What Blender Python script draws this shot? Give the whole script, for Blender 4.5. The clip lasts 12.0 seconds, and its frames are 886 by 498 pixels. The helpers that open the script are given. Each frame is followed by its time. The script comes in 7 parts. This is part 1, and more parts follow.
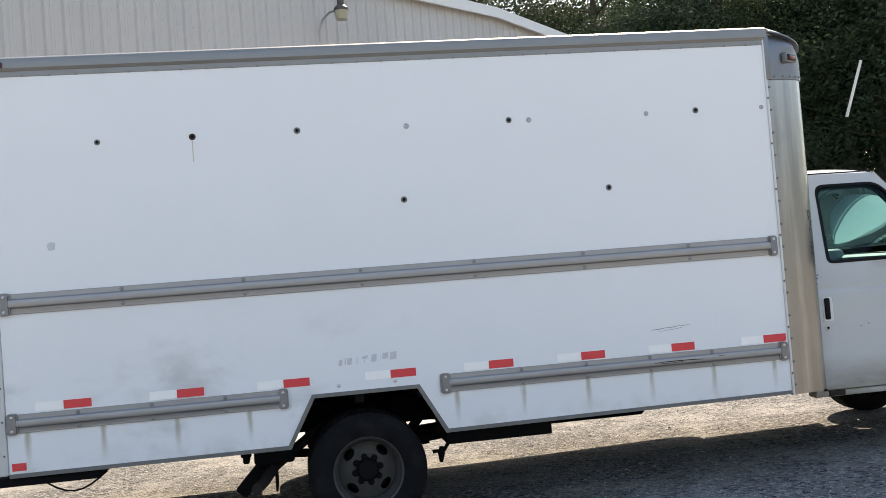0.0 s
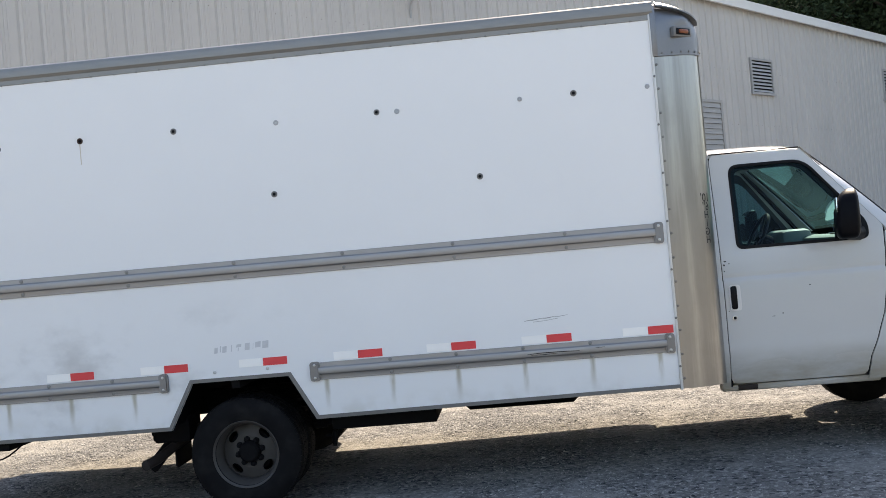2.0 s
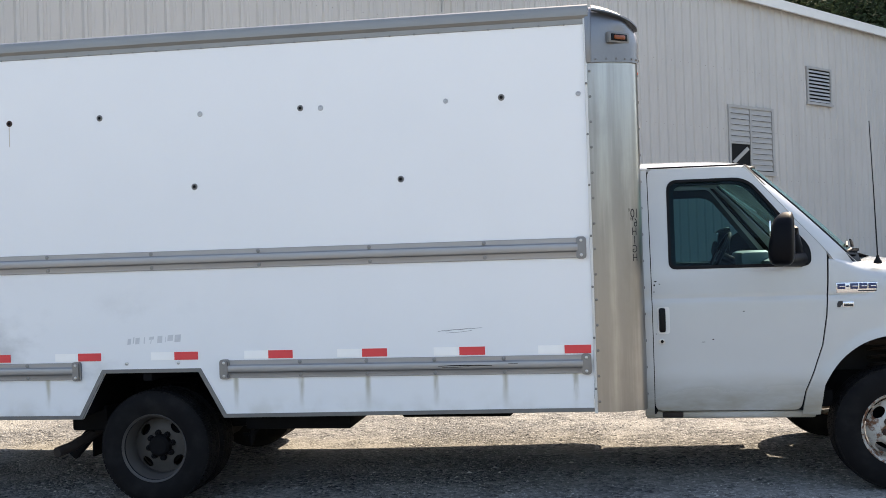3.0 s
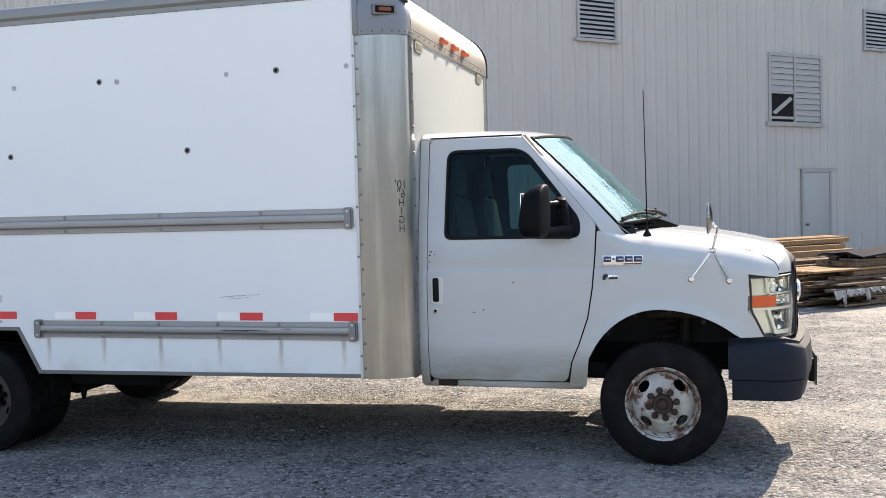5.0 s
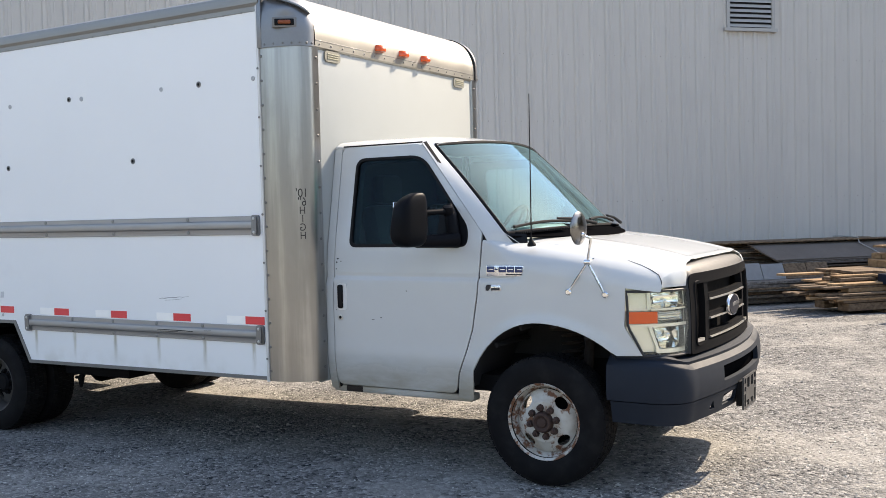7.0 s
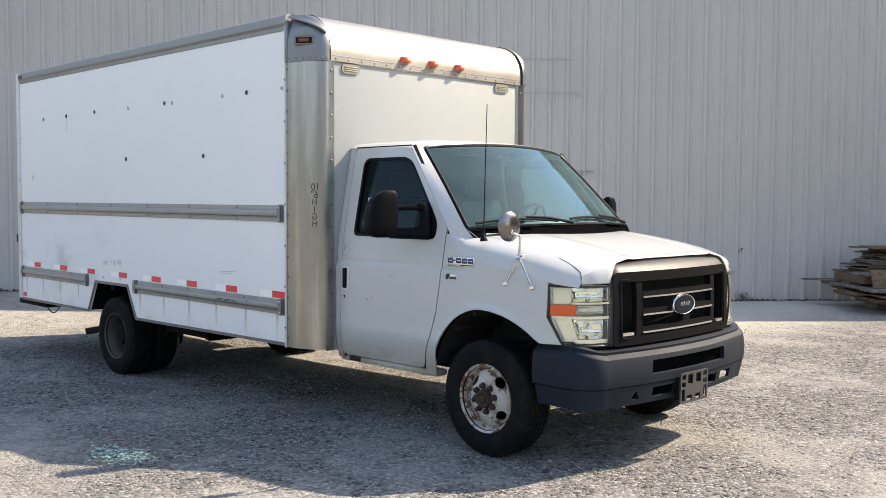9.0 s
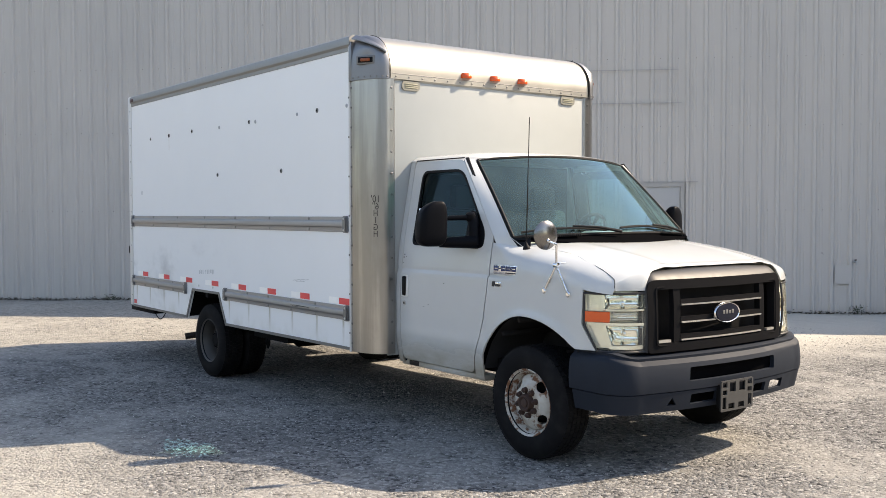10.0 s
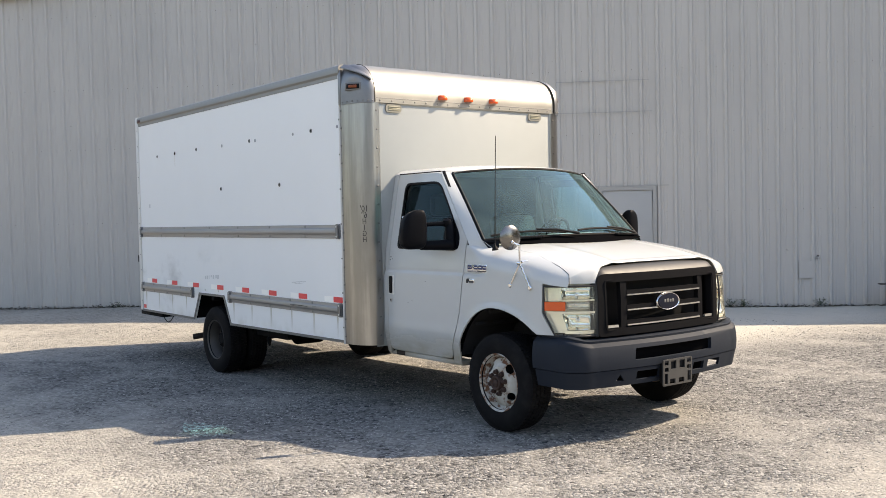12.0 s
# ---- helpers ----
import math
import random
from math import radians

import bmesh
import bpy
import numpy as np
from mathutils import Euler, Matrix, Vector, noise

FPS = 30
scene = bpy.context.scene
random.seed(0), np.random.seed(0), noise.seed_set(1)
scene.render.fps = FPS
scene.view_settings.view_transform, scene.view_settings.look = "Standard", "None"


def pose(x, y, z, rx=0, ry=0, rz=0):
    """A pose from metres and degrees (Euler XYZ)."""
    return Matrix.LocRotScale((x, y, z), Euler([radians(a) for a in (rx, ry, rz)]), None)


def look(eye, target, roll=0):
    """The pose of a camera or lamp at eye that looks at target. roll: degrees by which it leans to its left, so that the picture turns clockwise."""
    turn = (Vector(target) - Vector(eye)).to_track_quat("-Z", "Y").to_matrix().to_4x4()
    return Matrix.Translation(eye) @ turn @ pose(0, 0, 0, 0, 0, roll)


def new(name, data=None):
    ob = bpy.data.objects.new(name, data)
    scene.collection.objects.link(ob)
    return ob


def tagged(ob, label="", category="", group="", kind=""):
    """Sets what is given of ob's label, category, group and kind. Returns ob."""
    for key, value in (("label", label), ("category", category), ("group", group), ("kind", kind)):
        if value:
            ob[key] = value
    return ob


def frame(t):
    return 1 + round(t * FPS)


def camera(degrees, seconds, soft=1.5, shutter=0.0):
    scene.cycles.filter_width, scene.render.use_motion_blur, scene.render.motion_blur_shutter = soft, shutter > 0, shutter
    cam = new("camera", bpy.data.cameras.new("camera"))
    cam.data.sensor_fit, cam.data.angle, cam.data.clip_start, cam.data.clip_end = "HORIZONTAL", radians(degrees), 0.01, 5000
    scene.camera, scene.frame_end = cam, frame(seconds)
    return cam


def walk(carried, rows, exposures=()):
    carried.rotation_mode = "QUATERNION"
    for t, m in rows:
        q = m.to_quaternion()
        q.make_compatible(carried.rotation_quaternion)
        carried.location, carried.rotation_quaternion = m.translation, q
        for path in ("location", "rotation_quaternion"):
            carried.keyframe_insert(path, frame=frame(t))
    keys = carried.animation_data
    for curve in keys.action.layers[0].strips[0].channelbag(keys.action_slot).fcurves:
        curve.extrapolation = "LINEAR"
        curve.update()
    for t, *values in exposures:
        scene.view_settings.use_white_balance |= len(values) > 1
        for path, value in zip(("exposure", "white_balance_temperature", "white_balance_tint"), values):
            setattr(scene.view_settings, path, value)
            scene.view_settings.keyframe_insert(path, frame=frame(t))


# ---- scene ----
cam = camera(49.2, 12.0, soft=0.7)
PATH = [
    (0, (-0.131, -0.446, 1.494), (0.18, 1.529, 1.555), -4.5),
    (0.5, (0.404, -0.527, 1.52), (0.594, 1.463, 1.572), -4.7),
    (1, (0.975, -0.678, 1.536), (0.987, 1.322, 1.566), -4.3),
    (1.5, (1.521, -0.594, 1.527), (1.468, 1.405, 1.531), -4.5),
    (2, (2.105, -0.624, 1.498), (1.97, 1.372, 1.517), -5.0),
    (2.5, (2.603, -0.569, 1.509), (2.384, 1.419, 1.525), -3.5),
    (2.7, (2.784, -0.467, 1.508), (2.541, 1.518, 1.526), -2.7),
    (4.3, (4.427, -0.068, 1.577), (3.955, 1.875, 1.536), -1.1),
    (4.5, (4.632, -0.069, 1.57), (4.143, 1.87, 1.514), -1.3),
    (5, (5.223, -0.011, 1.599), (4.694, 1.916, 1.511), -1.5),
    (5.5, (5.706, 0.203, 1.577), (5.067, 2.096, 1.476), -1.3),
    (6, (6.232, 0.392, 1.602), (5.428, 2.221, 1.523), -2.0),
    (6.5, (6.766, 0.503, 1.697), (5.83, 2.267, 1.6), -1.8),
    (7, (7.23, 0.845, 1.613), (6.229, 2.575, 1.531), -1.5),
    (7.2, (7.422, 0.923, 1.612), (6.4, 2.639, 1.525), -1.3),
    (8.8, (8.95, 1.332, 1.633), (7.578, 2.783, 1.524), 0.3),
    (9, (9.115, 1.343, 1.653), (7.701, 2.754, 1.551), 0.3),
    (9.5, (9.45, 1.488, 1.612), (7.939, 2.796, 1.541), -0.0),
    (10, (9.692, 1.627, 1.633), (8.094, 2.829, 1.558), -0.1),
    (10.5, (10.054, 1.538, 1.632), (8.43, 2.701, 1.54), -1.3),
    (11, (10.184, 1.33, 1.638), (8.594, 2.541, 1.563), -1.7),
    (11.5, (10.337, 1.179, 1.649), (8.76, 2.407, 1.578), -1.2),
    (12, (10.554, 1.1, 1.648), (8.966, 2.314, 1.583), -1.2),
]
EXPOSURES = [(0, 1.78, 7850, 14), (0.5, 1.88, 7850, 14), (1.0, 1.80, 7850, 14), (2.0, 1.81, 7800, 14), (2.7, 1.93, 7750, 14), (4.4, 1.91, 7500, 15), (7, 1.84, 7550, 14), (9, 1.74, 7700, 14), (12, 1.67, 7950, 14)]
walk(cam, [(t, look(eye, target, roll)) for t, eye, target, roll in PATH], EXPOSURES)

SUN_TO = Vector((0.49, 1.07, 1.0)).normalized()
SKY = bpy.data.worlds.new("sky")
scene.world = SKY
SKY.use_nodes = True
sky_nodes = SKY.node_tree.nodes
sky_tex = sky_nodes.new("ShaderNodeTexSky")
sky_tex.sky_type = "NISHITA"
sky_tex.sun_disc = False
sky_tex.sun_elevation = math.asin(SUN_TO.z)
sky_tex.sun_rotation = math.atan2(SUN_TO.x, SUN_TO.y)
sky_tex.air_density, sky_tex.dust_density, sky_tex.ozone_density = 1.0, 0.7, 1.1
SKY.node_tree.links.new(sky_tex.outputs["Color"], sky_nodes["Background"].inputs["Color"])
sky_nodes["Background"].inputs["Strength"].default_value = 0.118
sun_lamp = bpy.data.lights.new("sun", "SUN")
sun_lamp.energy, sun_lamp.angle, sun_lamp.color = 2.72, radians(0.55), (1.0, 0.93, 0.81)
sun = new("sun", sun_lamp)
sun.matrix_world = look(SUN_TO * 60, (0, 0, 0))


# ---------------------------------------------------------------- materials
class Nodes:
    """Short hand for building a node material."""

    def __init__(self, name):
        self.mat = bpy.data.materials.new(name)
        self.mat.use_nodes = True
        self.tree = self.mat.node_tree
        self.shader = self.tree.nodes["Principled BSDF"]
        self.output = self.tree.nodes["Material Output"]

    def add(self, kind, **inputs):
        node = self.tree.nodes.new(kind)
        for key, value in inputs.items():
            self.put(node.inputs[key.replace("_", " ")], value)
        return node

    def put(self, socket, value):
        if isinstance(value, bpy.types.NodeSocket):
            self.tree.links.new(value, socket)
        elif isinstance(value, tuple) and len(value) == 3 and socket.type == "RGBA":
            socket.default_value = (*value, 1)
        else:
            socket.default_value = value

    def set(self, **inputs):
        for key, value in inputs.items():
            self.put(self.shader.inputs[key.replace("_", " ")], value)
        return self

    def place(self):
        return self.add("ShaderNodeTexCoord").outputs["Object"]

    def split(self, vector):
        return self.add("ShaderNodeSeparateXYZ", Vector=vector).outputs

    def scaled(self, scale):
        node = self.add("ShaderNodeMapping", Vector=self.place())
        node.inputs["Scale"].default_value = scale
        return node.outputs["Vector"]

    def noise(self, scale, detail=4.0, rough=0.55, vector=None):
        node = self.add("ShaderNodeTexNoise", Scale=scale, Detail=detail, Roughness=rough)
        self.put(node.inputs["Vector"], vector if vector else self.place())
        return node.outputs["Fac"]

    def ramp(self, value, stops):
        node = self.add("ShaderNodeValToRGB", Fac=value)
        node.color_ramp.elements[0].position, node.color_ramp.elements[1].position = stops[0][0], stops[-1][0]
        for position, _ in stops[1:-1]:
            node.color_ramp.elements.new(position)
        for element, (position, colour) in zip(node.color_ramp.elements, stops):
            element.position = position
            element.color = (*colour, 1) if isinstance(colour, tuple) else (colour, colour, colour, 1)
        return node.outputs["Color"]

    def math(self, operation, a, b=0.0, c=0.0):
        node = self.add("ShaderNodeMath")
        node.operation = operation
        for socket, value in zip(node.inputs, (a, b, c)):
            self.put(socket, value)
        return node.outputs[0]

    def span(self, value, a, b, lo=0.0, hi=1.0):
        """value carried from a..b to lo..hi, clamped and smooth."""
        node = self.add("ShaderNodeMapRange")
        node.interpolation_type = "SMOOTHSTEP"
        for socket, v in zip(node.inputs, (value, a, b, lo, hi)):
            self.put(socket, v)
        return node.outputs[0]

    def mix(self, fac, a, b, how="MIX"):
        node = self.add("ShaderNodeMix")
        node.data_type, node.blend_type = "RGBA", how
        self.put(node.inputs[0], fac)
        self.put(node.inputs[6], a)
        self.put(node.inputs[7], b)
        return node.outputs[2]

    def bump(self, height, strength, distance):
        self.put(self.shader.inputs["Normal"], self.add("ShaderNodeBump", Height=height, Strength=strength, Distance=distance).outputs["Normal"])
        return self


def plain(name, colour, rough=0.5, metal=0.0, vary=0.12, grain=30.0, relief=0.0, coat=0.0, shine=0.5):
    """A surface of one colour with stains at two scales and a fine relief."""
    n = Nodes(name)
    coarse, fine = n.noise(grain * 0.12, 3), n.noise(grain, 5)
    tone = n.mix(n.math("MULTIPLY", n.math("ADD", coarse, fine), 0.5), tuple(c * (1 - vary) for c in colour), tuple(min(1, c * (1 + vary)) for c in colour))
    n.set(Base_Color=tone, Metallic=metal, Roughness=n.math("MULTIPLY_ADD", fine, 0.16, rough - 0.08), Coat_Weight=coat, Specular_IOR_Level=shine)
    if relief:
        n.bump(fine, 0.5, relief)
    return n.mat


def side_panel_paint():
    """White panel paint: wet grime, road dirt above the lower rail and rust streaks under its bolts."""
    n = Nodes("white panel paint")
    x, y, z = n.split(n.place())
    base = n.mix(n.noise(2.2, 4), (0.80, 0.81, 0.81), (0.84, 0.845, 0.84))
    grime = n.math("MULTIPLY", n.span(n.noise(1.6, 5, 0.6, n.scaled((1, 1, 1.6))), 0.48, 0.75), n.math("MULTIPLY", n.span(z, 1.55, 0.95), n.span(x, -0.7, -2.3)))
    base = n.mix(n.math("MULTIPLY", grime, 0.45), base, (0.30, 0.30, 0.29))
    drip = n.math("ABSOLUTE", n.math("SUBTRACT", n.math("FRACT", n.math("DIVIDE", n.math("ADD", x, STREAK_SHIFT), 0.4325)), 0.5))
    wide = n.math("MULTIPLY_ADD", n.noise(9, 3), 0.07, 0.025)
    mask = n.math("MULTIPLY", n.span(drip, wide, 0.004), n.math("MULTIPLY", n.span(z, 0.54, 0.76), n.span(z, 0.80, 0.77)))
    mask = n.math("MULTIPLY", mask, n.math("MULTIPLY", n.span(n.noise(7, 3, 0.5, n.scaled((3, 1, 0.5))), 0.25, 0.5), 0.7))
    base = n.mix(mask, base, (0.33, 0.29, 0.18))
    low = n.math("MULTIPLY", n.span(z, 0.70, 0.52), n.span(n.noise(5, 4), 0.4, 0.7))
    base = n.mix(n.math("MULTIPLY", low, 0.35), base, (0.47, 0.44, 0.36))
    n.set(Base_Color=base, Roughness=n.math("MULTIPLY_ADD", n.noise(12), 0.2, 0.30), Specular_IOR_Level=0.45)
    n.bump(n.noise(3.0, 2), 0.15, 0.004)
    return n.mat


def cab_paint():
    """White car paint, dusty and browned towards the sills."""
    n = Nodes("white car paint")
    x, y, z = n.split(n.place())
    base = n.mix(n.noise(4, 4), (0.49, 0.505, 0.502), (0.53, 0.542, 0.535))
    dirt = n.math("MULTIPLY", n.span(z, 0.78, 0.50), n.span(n.noise(3.0, 5, 0.6, n.scaled((0.7, 1, 2.2))), 0.20, 0.65))
    base = n.mix(n.math("MULTIPLY", dirt, 0.75), base, (0.25, 0.21, 0.14))
    n.set(Base_Color=base, Roughness=n.math("MULTIPLY_ADD", n.noise(9), 0.08, n.math("MULTIPLY_ADD", dirt, 0.4, 0.08)), Specular_IOR_Level=0.4)
    n.bump(n.noise(3.0, 2), 0.12, 0.004)
    return n.mat


def brushed(name, colour, rough, along=(1, 1, 0.05), vary=0.2, metal=1.0):
    n = Nodes(name)
    streak, stain = n.noise(60, 4, 0.6, n.scaled(along)), n.noise(2.5, 5, 0.65)
    tone = n.mix(stain, tuple(c * (1 - vary) for c in colour), tuple(min(1, c * (1 + vary * 0.6)) for c in colour))
    tone = n.mix(n.math("MULTIPLY", streak, 0.25), tone, tuple(c * 0.7 for c in colour))
    n.set(Base_Color=tone, Metallic=metal, Roughness=n.math("MULTIPLY_ADD", stain, 0.2, n.math("MULTIPLY_ADD", streak, 0.06, rough - 0.11)))
    n.bump(streak, 0.03, 0.001)
    return n.mat


def post_metal():
    """Brushed aluminium with upright rub marks and cloudy oxide; wide tone bands imitate reflections."""
    n = Nodes("corner post aluminium")
    bands, fine = n.noise(9, 4, 0.6, n.scaled((1, 1, 0.05))), n.noise(70, 4, 0.6, n.scaled((1, 1, 0.04)))
    cloud = n.noise(3.2, 5, 0.65, n.scaled((1, 1, 0.45)))
    tone = n.mix(n.span(bands, 0.36, 0.64), (0.31, 0.303, 0.295), (0.47, 0.46, 0.445))
    tone = n.mix(n.math("MULTIPLY", n.span(cloud, 0.42, 0.72), 0.5), tone, (0.25, 0.236, 0.215))
    tone = n.mix(n.math("MULTIPLY", fine, 0.25), tone, (0.22, 0.215, 0.21))
    n.set(Base_Color=tone, Metallic=1.0, Roughness=n.math("MULTIPLY_ADD", cloud, 0.16, n.math("MULTIPLY_ADD", bands, -0.08, 0.27)))
    n.bump(fine, 0.03, 0.001)
    return n.mat


def glazing(name, tint, gloss=0.03, haze=0.0, dust=(0.6, 0.6, 0.6), ior=1.3, sheen_tint=(0.85, 0.93, 0.96)):
    """Thin window glass: tinted see-through with a mirror sheen that grows towards grazing views."""
    n = Nodes(name)
    clear = n.add("ShaderNodeBsdfTransparent", Color=tint)
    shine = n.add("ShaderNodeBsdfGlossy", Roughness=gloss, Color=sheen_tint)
    once = n.add("ShaderNodeFresnel", IOR=ior).outputs["Fac"]
    sheen = n.math("DIVIDE", n.math("MULTIPLY", once, 2.0), n.math("ADD", once, 1.0))
    both = n.add("ShaderNodeMixShader", Fac=sheen)
    n.tree.links.new(clear.outputs[0], both.inputs[1])
    n.tree.links.new(shine.outputs[0], both.inputs[2])
    if haze:
        film = n.add("ShaderNodeMixShader", Fac=n.math("MULTIPLY", n.noise(4, 3), haze * 2))
        n.tree.links.new(both.outputs[0], film.inputs[1])
        veil = n.add("ShaderNodeMixShader", Fac=0.5)
        n.tree.links.new(n.add("ShaderNodeBsdfDiffuse", Color=dust).outputs[0], veil.inputs[1])
        n.tree.links.new(n.add("ShaderNodeBsdfTranslucent", Color=dust).outputs[0], veil.inputs[2])
        n.tree.links.new(veil.outputs[0], film.inputs[2])
        both = film
    n.tree.links.new(both.outputs[0], n.output.inputs["Surface"])
    return n.mat


def siding_paint():
    """Weathered light grey-beige sheet metal."""
    n = Nodes("weathered siding paint")
    streaks = n.noise(1.4, 5, 0.6, n.scaled((1, 1, 0.12)))
    tone = n.mix(streaks, (0.425, 0.405, 0.384), (0.510, 0.488, 0.461))
    tone = n.mix(n.math("MULTIPLY", n.span(n.noise(0.5, 4), 0.45, 0.75), 0.22), tone, (0.335, 0.326, 0.316))
    spots = n.span(n.noise(7, 2), 0.76, 0.80)
    tone = n.mix(n.math("MULTIPLY", spots, 0.45), tone, (0.20, 0.18, 0.16))
    each = n.add("ShaderNodeObjectInfo").outputs["Random"]
    tone = n.mix(n.math("MULTIPLY", each, 0.10), tone, (0.328, 0.317, 0.308))
    n.set(Base_Color=tone, Roughness=n.math("MULTIPLY_ADD", streaks, 0.2, 0.45), Specular_IOR_Level=0.35)
    n.bump(n.noise(2.5, 3), 0.2, 0.006)
    return n.mat


def gravel_ground():
    """Packed crushed limestone: pale fines with grey chips."""
    n = Nodes("packed gravel")
    where = n.place()
    cells = n.add("ShaderNodeTexVoronoi", Vector=where, Scale=38.0)
    small = n.add("ShaderNodeTexVoronoi", Vector=where, Scale=95.0)
    patch, dust = n.noise(0.35, 5, 0.6), n.noise(2.4, 6, 0.6)
    chips = n.mix(n.split(cells.outputs["Color"])[0], (0.028, 0.028, 0.030), (0.385, 0.375, 0.355))
    fines = n.mix(dust, (0.130, 0.128, 0.125), (0.230, 0.224, 0.214))
    cover = n.span(n.math("ADD", n.math("MULTIPLY", patch, 0.6), n.math("MULTIPLY", n.split(cells.outputs["Color"])[1], 0.4)), 0.33, 0.56)
    tone = n.mix(cover, fines, chips)
    tone = n.mix(n.math("MULTIPLY", n.span(n.noise(70, 3), 0.5, 0.64), 0.50), tone, (0.05, 0.05, 0.05))
    sandy = n.span(n.math("MULTIPLY_ADD", n.noise(3.5, 4, 0.6), 0.35, n.math("MULTIPLY", n.noise(0.75, 5, 0.65), 0.65)), 0.46, 0.60)
    x, y, z = n.split(where)
    # sunlit strip behind the truck, brightened in the colour as paler sand
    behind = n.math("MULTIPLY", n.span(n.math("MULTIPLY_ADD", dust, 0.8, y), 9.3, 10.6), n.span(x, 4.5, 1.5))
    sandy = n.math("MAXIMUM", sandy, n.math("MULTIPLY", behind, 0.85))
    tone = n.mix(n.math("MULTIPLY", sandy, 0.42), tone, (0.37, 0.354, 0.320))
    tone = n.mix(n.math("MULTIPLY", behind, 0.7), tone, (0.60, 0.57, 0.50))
    # sunlit yard outside the truck's shade, lightened in the colour as ragged paler fines
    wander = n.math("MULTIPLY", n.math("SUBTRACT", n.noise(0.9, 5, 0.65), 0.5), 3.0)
    lit_yard = n.math("MAXIMUM", n.span(n.math("ADD", y, wander), 4.3, 2.9), n.math("MAXIMUM", n.span(n.math("ADD", x, wander), -2.0, -3.4), n.span(n.math("ADD", x, wander), 6.3, 8.2)))
    lit_yard = n.math("MULTIPLY", lit_yard, n.span(n.noise(11, 4, 0.65), 0.30, 0.62, 0.25, 0.75))
    tone = n.mix(lit_yard, tone, (0.42, 0.40, 0.355))
    tone = n.mix(n.math("MULTIPLY", n.span(n.noise(1.3, 5, 0.7, n.scaled((0.5, 1, 1))), 0.54, 0.72), 0.20), tone, (0.12, 0.117, 0.113))
    n.set(Base_Color=tone, Roughness=0.9, Specular_IOR_Level=0.12)
    height = n.math("ADD", n.math("MULTIPLY", cells.outputs["Distance"], -1.0), n.math("ADD", n.math("MULTIPLY", small.outputs["Distance"], -0.45), n.math("MULTIPLY", dust, 0.9)))
    n.bump(height, n.math("MULTIPLY_ADD", sandy, -0.5, 1.0), 0.016)
    return n.mat


def loose_stone():
    n = Nodes("loose stone")
    each = n.add("ShaderNodeNewGeometry").outputs["Random Per Island"]
    tone = n.ramp(each, [(0.0, (0.10, 0.099, 0.096)), (0.3, (0.20, 0.196, 0.188)), (0.75, (0.36, 0.35, 0.325)), (1.0, (0.62, 0.60, 0.55))])
    n.set(Base_Color=n.mix(n.math("MULTIPLY", n.noise(120, 3), 0.4), tone, (0.24, 0.23, 0.21)), Roughness=0.9, Specular_IOR_Level=0.25)
    return n.mat


def timber(name, pale, dark):
    n = Nodes(name)
    each = n.add("ShaderNodeObjectInfo").outputs["Random"]
    island = n.add("ShaderNodeNewGeometry").outputs["Random Per Island"]
    rings = n.noise(22, 5, 0.6, n.scaled((0.08, 1, 1)))
    tone = n.mix(n.span(rings, 0.3, 0.7), dark, pale)
    tone = n.mix(n.math("MULTIPLY", n.math("FRACT", n.math("ADD", each, island)), 0.55), tone, dark)
    tone = n.mix(n.math("MULTIPLY", n.span(n.noise(5, 2), 0.7, 0.76), 0.6), tone, tuple(c * 0.3 for c in dark))
    n.set(Base_Color=tone, Roughness=0.8, Specular_IOR_Level=0.2)
    n.bump(rings, 0.4, 0.004)
    return n.mat


def leaf_green():
    n = Nodes("leaf green")
    each = n.add("ShaderNodeNewGeometry").outputs["Random Per Island"]
    tone = n.ramp(each, [(0.0, (0.045, 0.064, 0.035)), (0.6, (0.060, 0.086, 0.045)), (1.0, (0.078, 0.108, 0.055))])
    n.set(Base_Color=tone, Roughness=0.75, Specular_IOR_Level=0.15)
    both = n.add("ShaderNodeMixShader", Fac=0.35)
    n.tree.links.new(n.shader.outputs[0], both.inputs[1])
    n.tree.links.new(n.add("ShaderNodeBsdfTranslucent", Color=tone).outputs[0], both.inputs[2])
    n.tree.links.new(both.outputs[0], n.output.inputs["Surface"])
    return n.mat


def rubber():
    n = Nodes("tyre rubber")
    dust = n.math("MULTIPLY", n.span(n.noise(9, 5), 0.42, 0.75), 0.25)
    n.set(Base_Color=n.mix(dust, (0.008, 0.008, 0.009), (0.040, 0.039, 0.037)), Roughness=n.math("MULTIPLY_ADD", dust, 0.3, 0.7), Specular_IOR_Level=0.08)
    n.bump(n.noise(70, 3), 0.25, 0.002)
    return n.mat


def rusty_white(name, start, end):
    """Wheel paint, rusting through where the noise passes from start to end."""
    n = Nodes(name)
    rust = n.span(n.noise(16, 5, 0.65), start, end)
    wash = n.span(n.noise(5, 4), 0.45, 0.7)
    tone = n.mix(n.math("MULTIPLY", wash, 0.7), (0.50, 0.49, 0.45), (0.27, 0.20, 0.13))
    tone = n.mix(rust, tone, n.mix(n.noise(60), (0.09, 0.035, 0.018), (0.22, 0.10, 0.05)))
    n.set(Base_Color=tone, Roughness=n.math("MULTIPLY_ADD", rust, 0.35, 0.45))
    n.bump(rust, 0.3, 0.0015)
    return n.mat


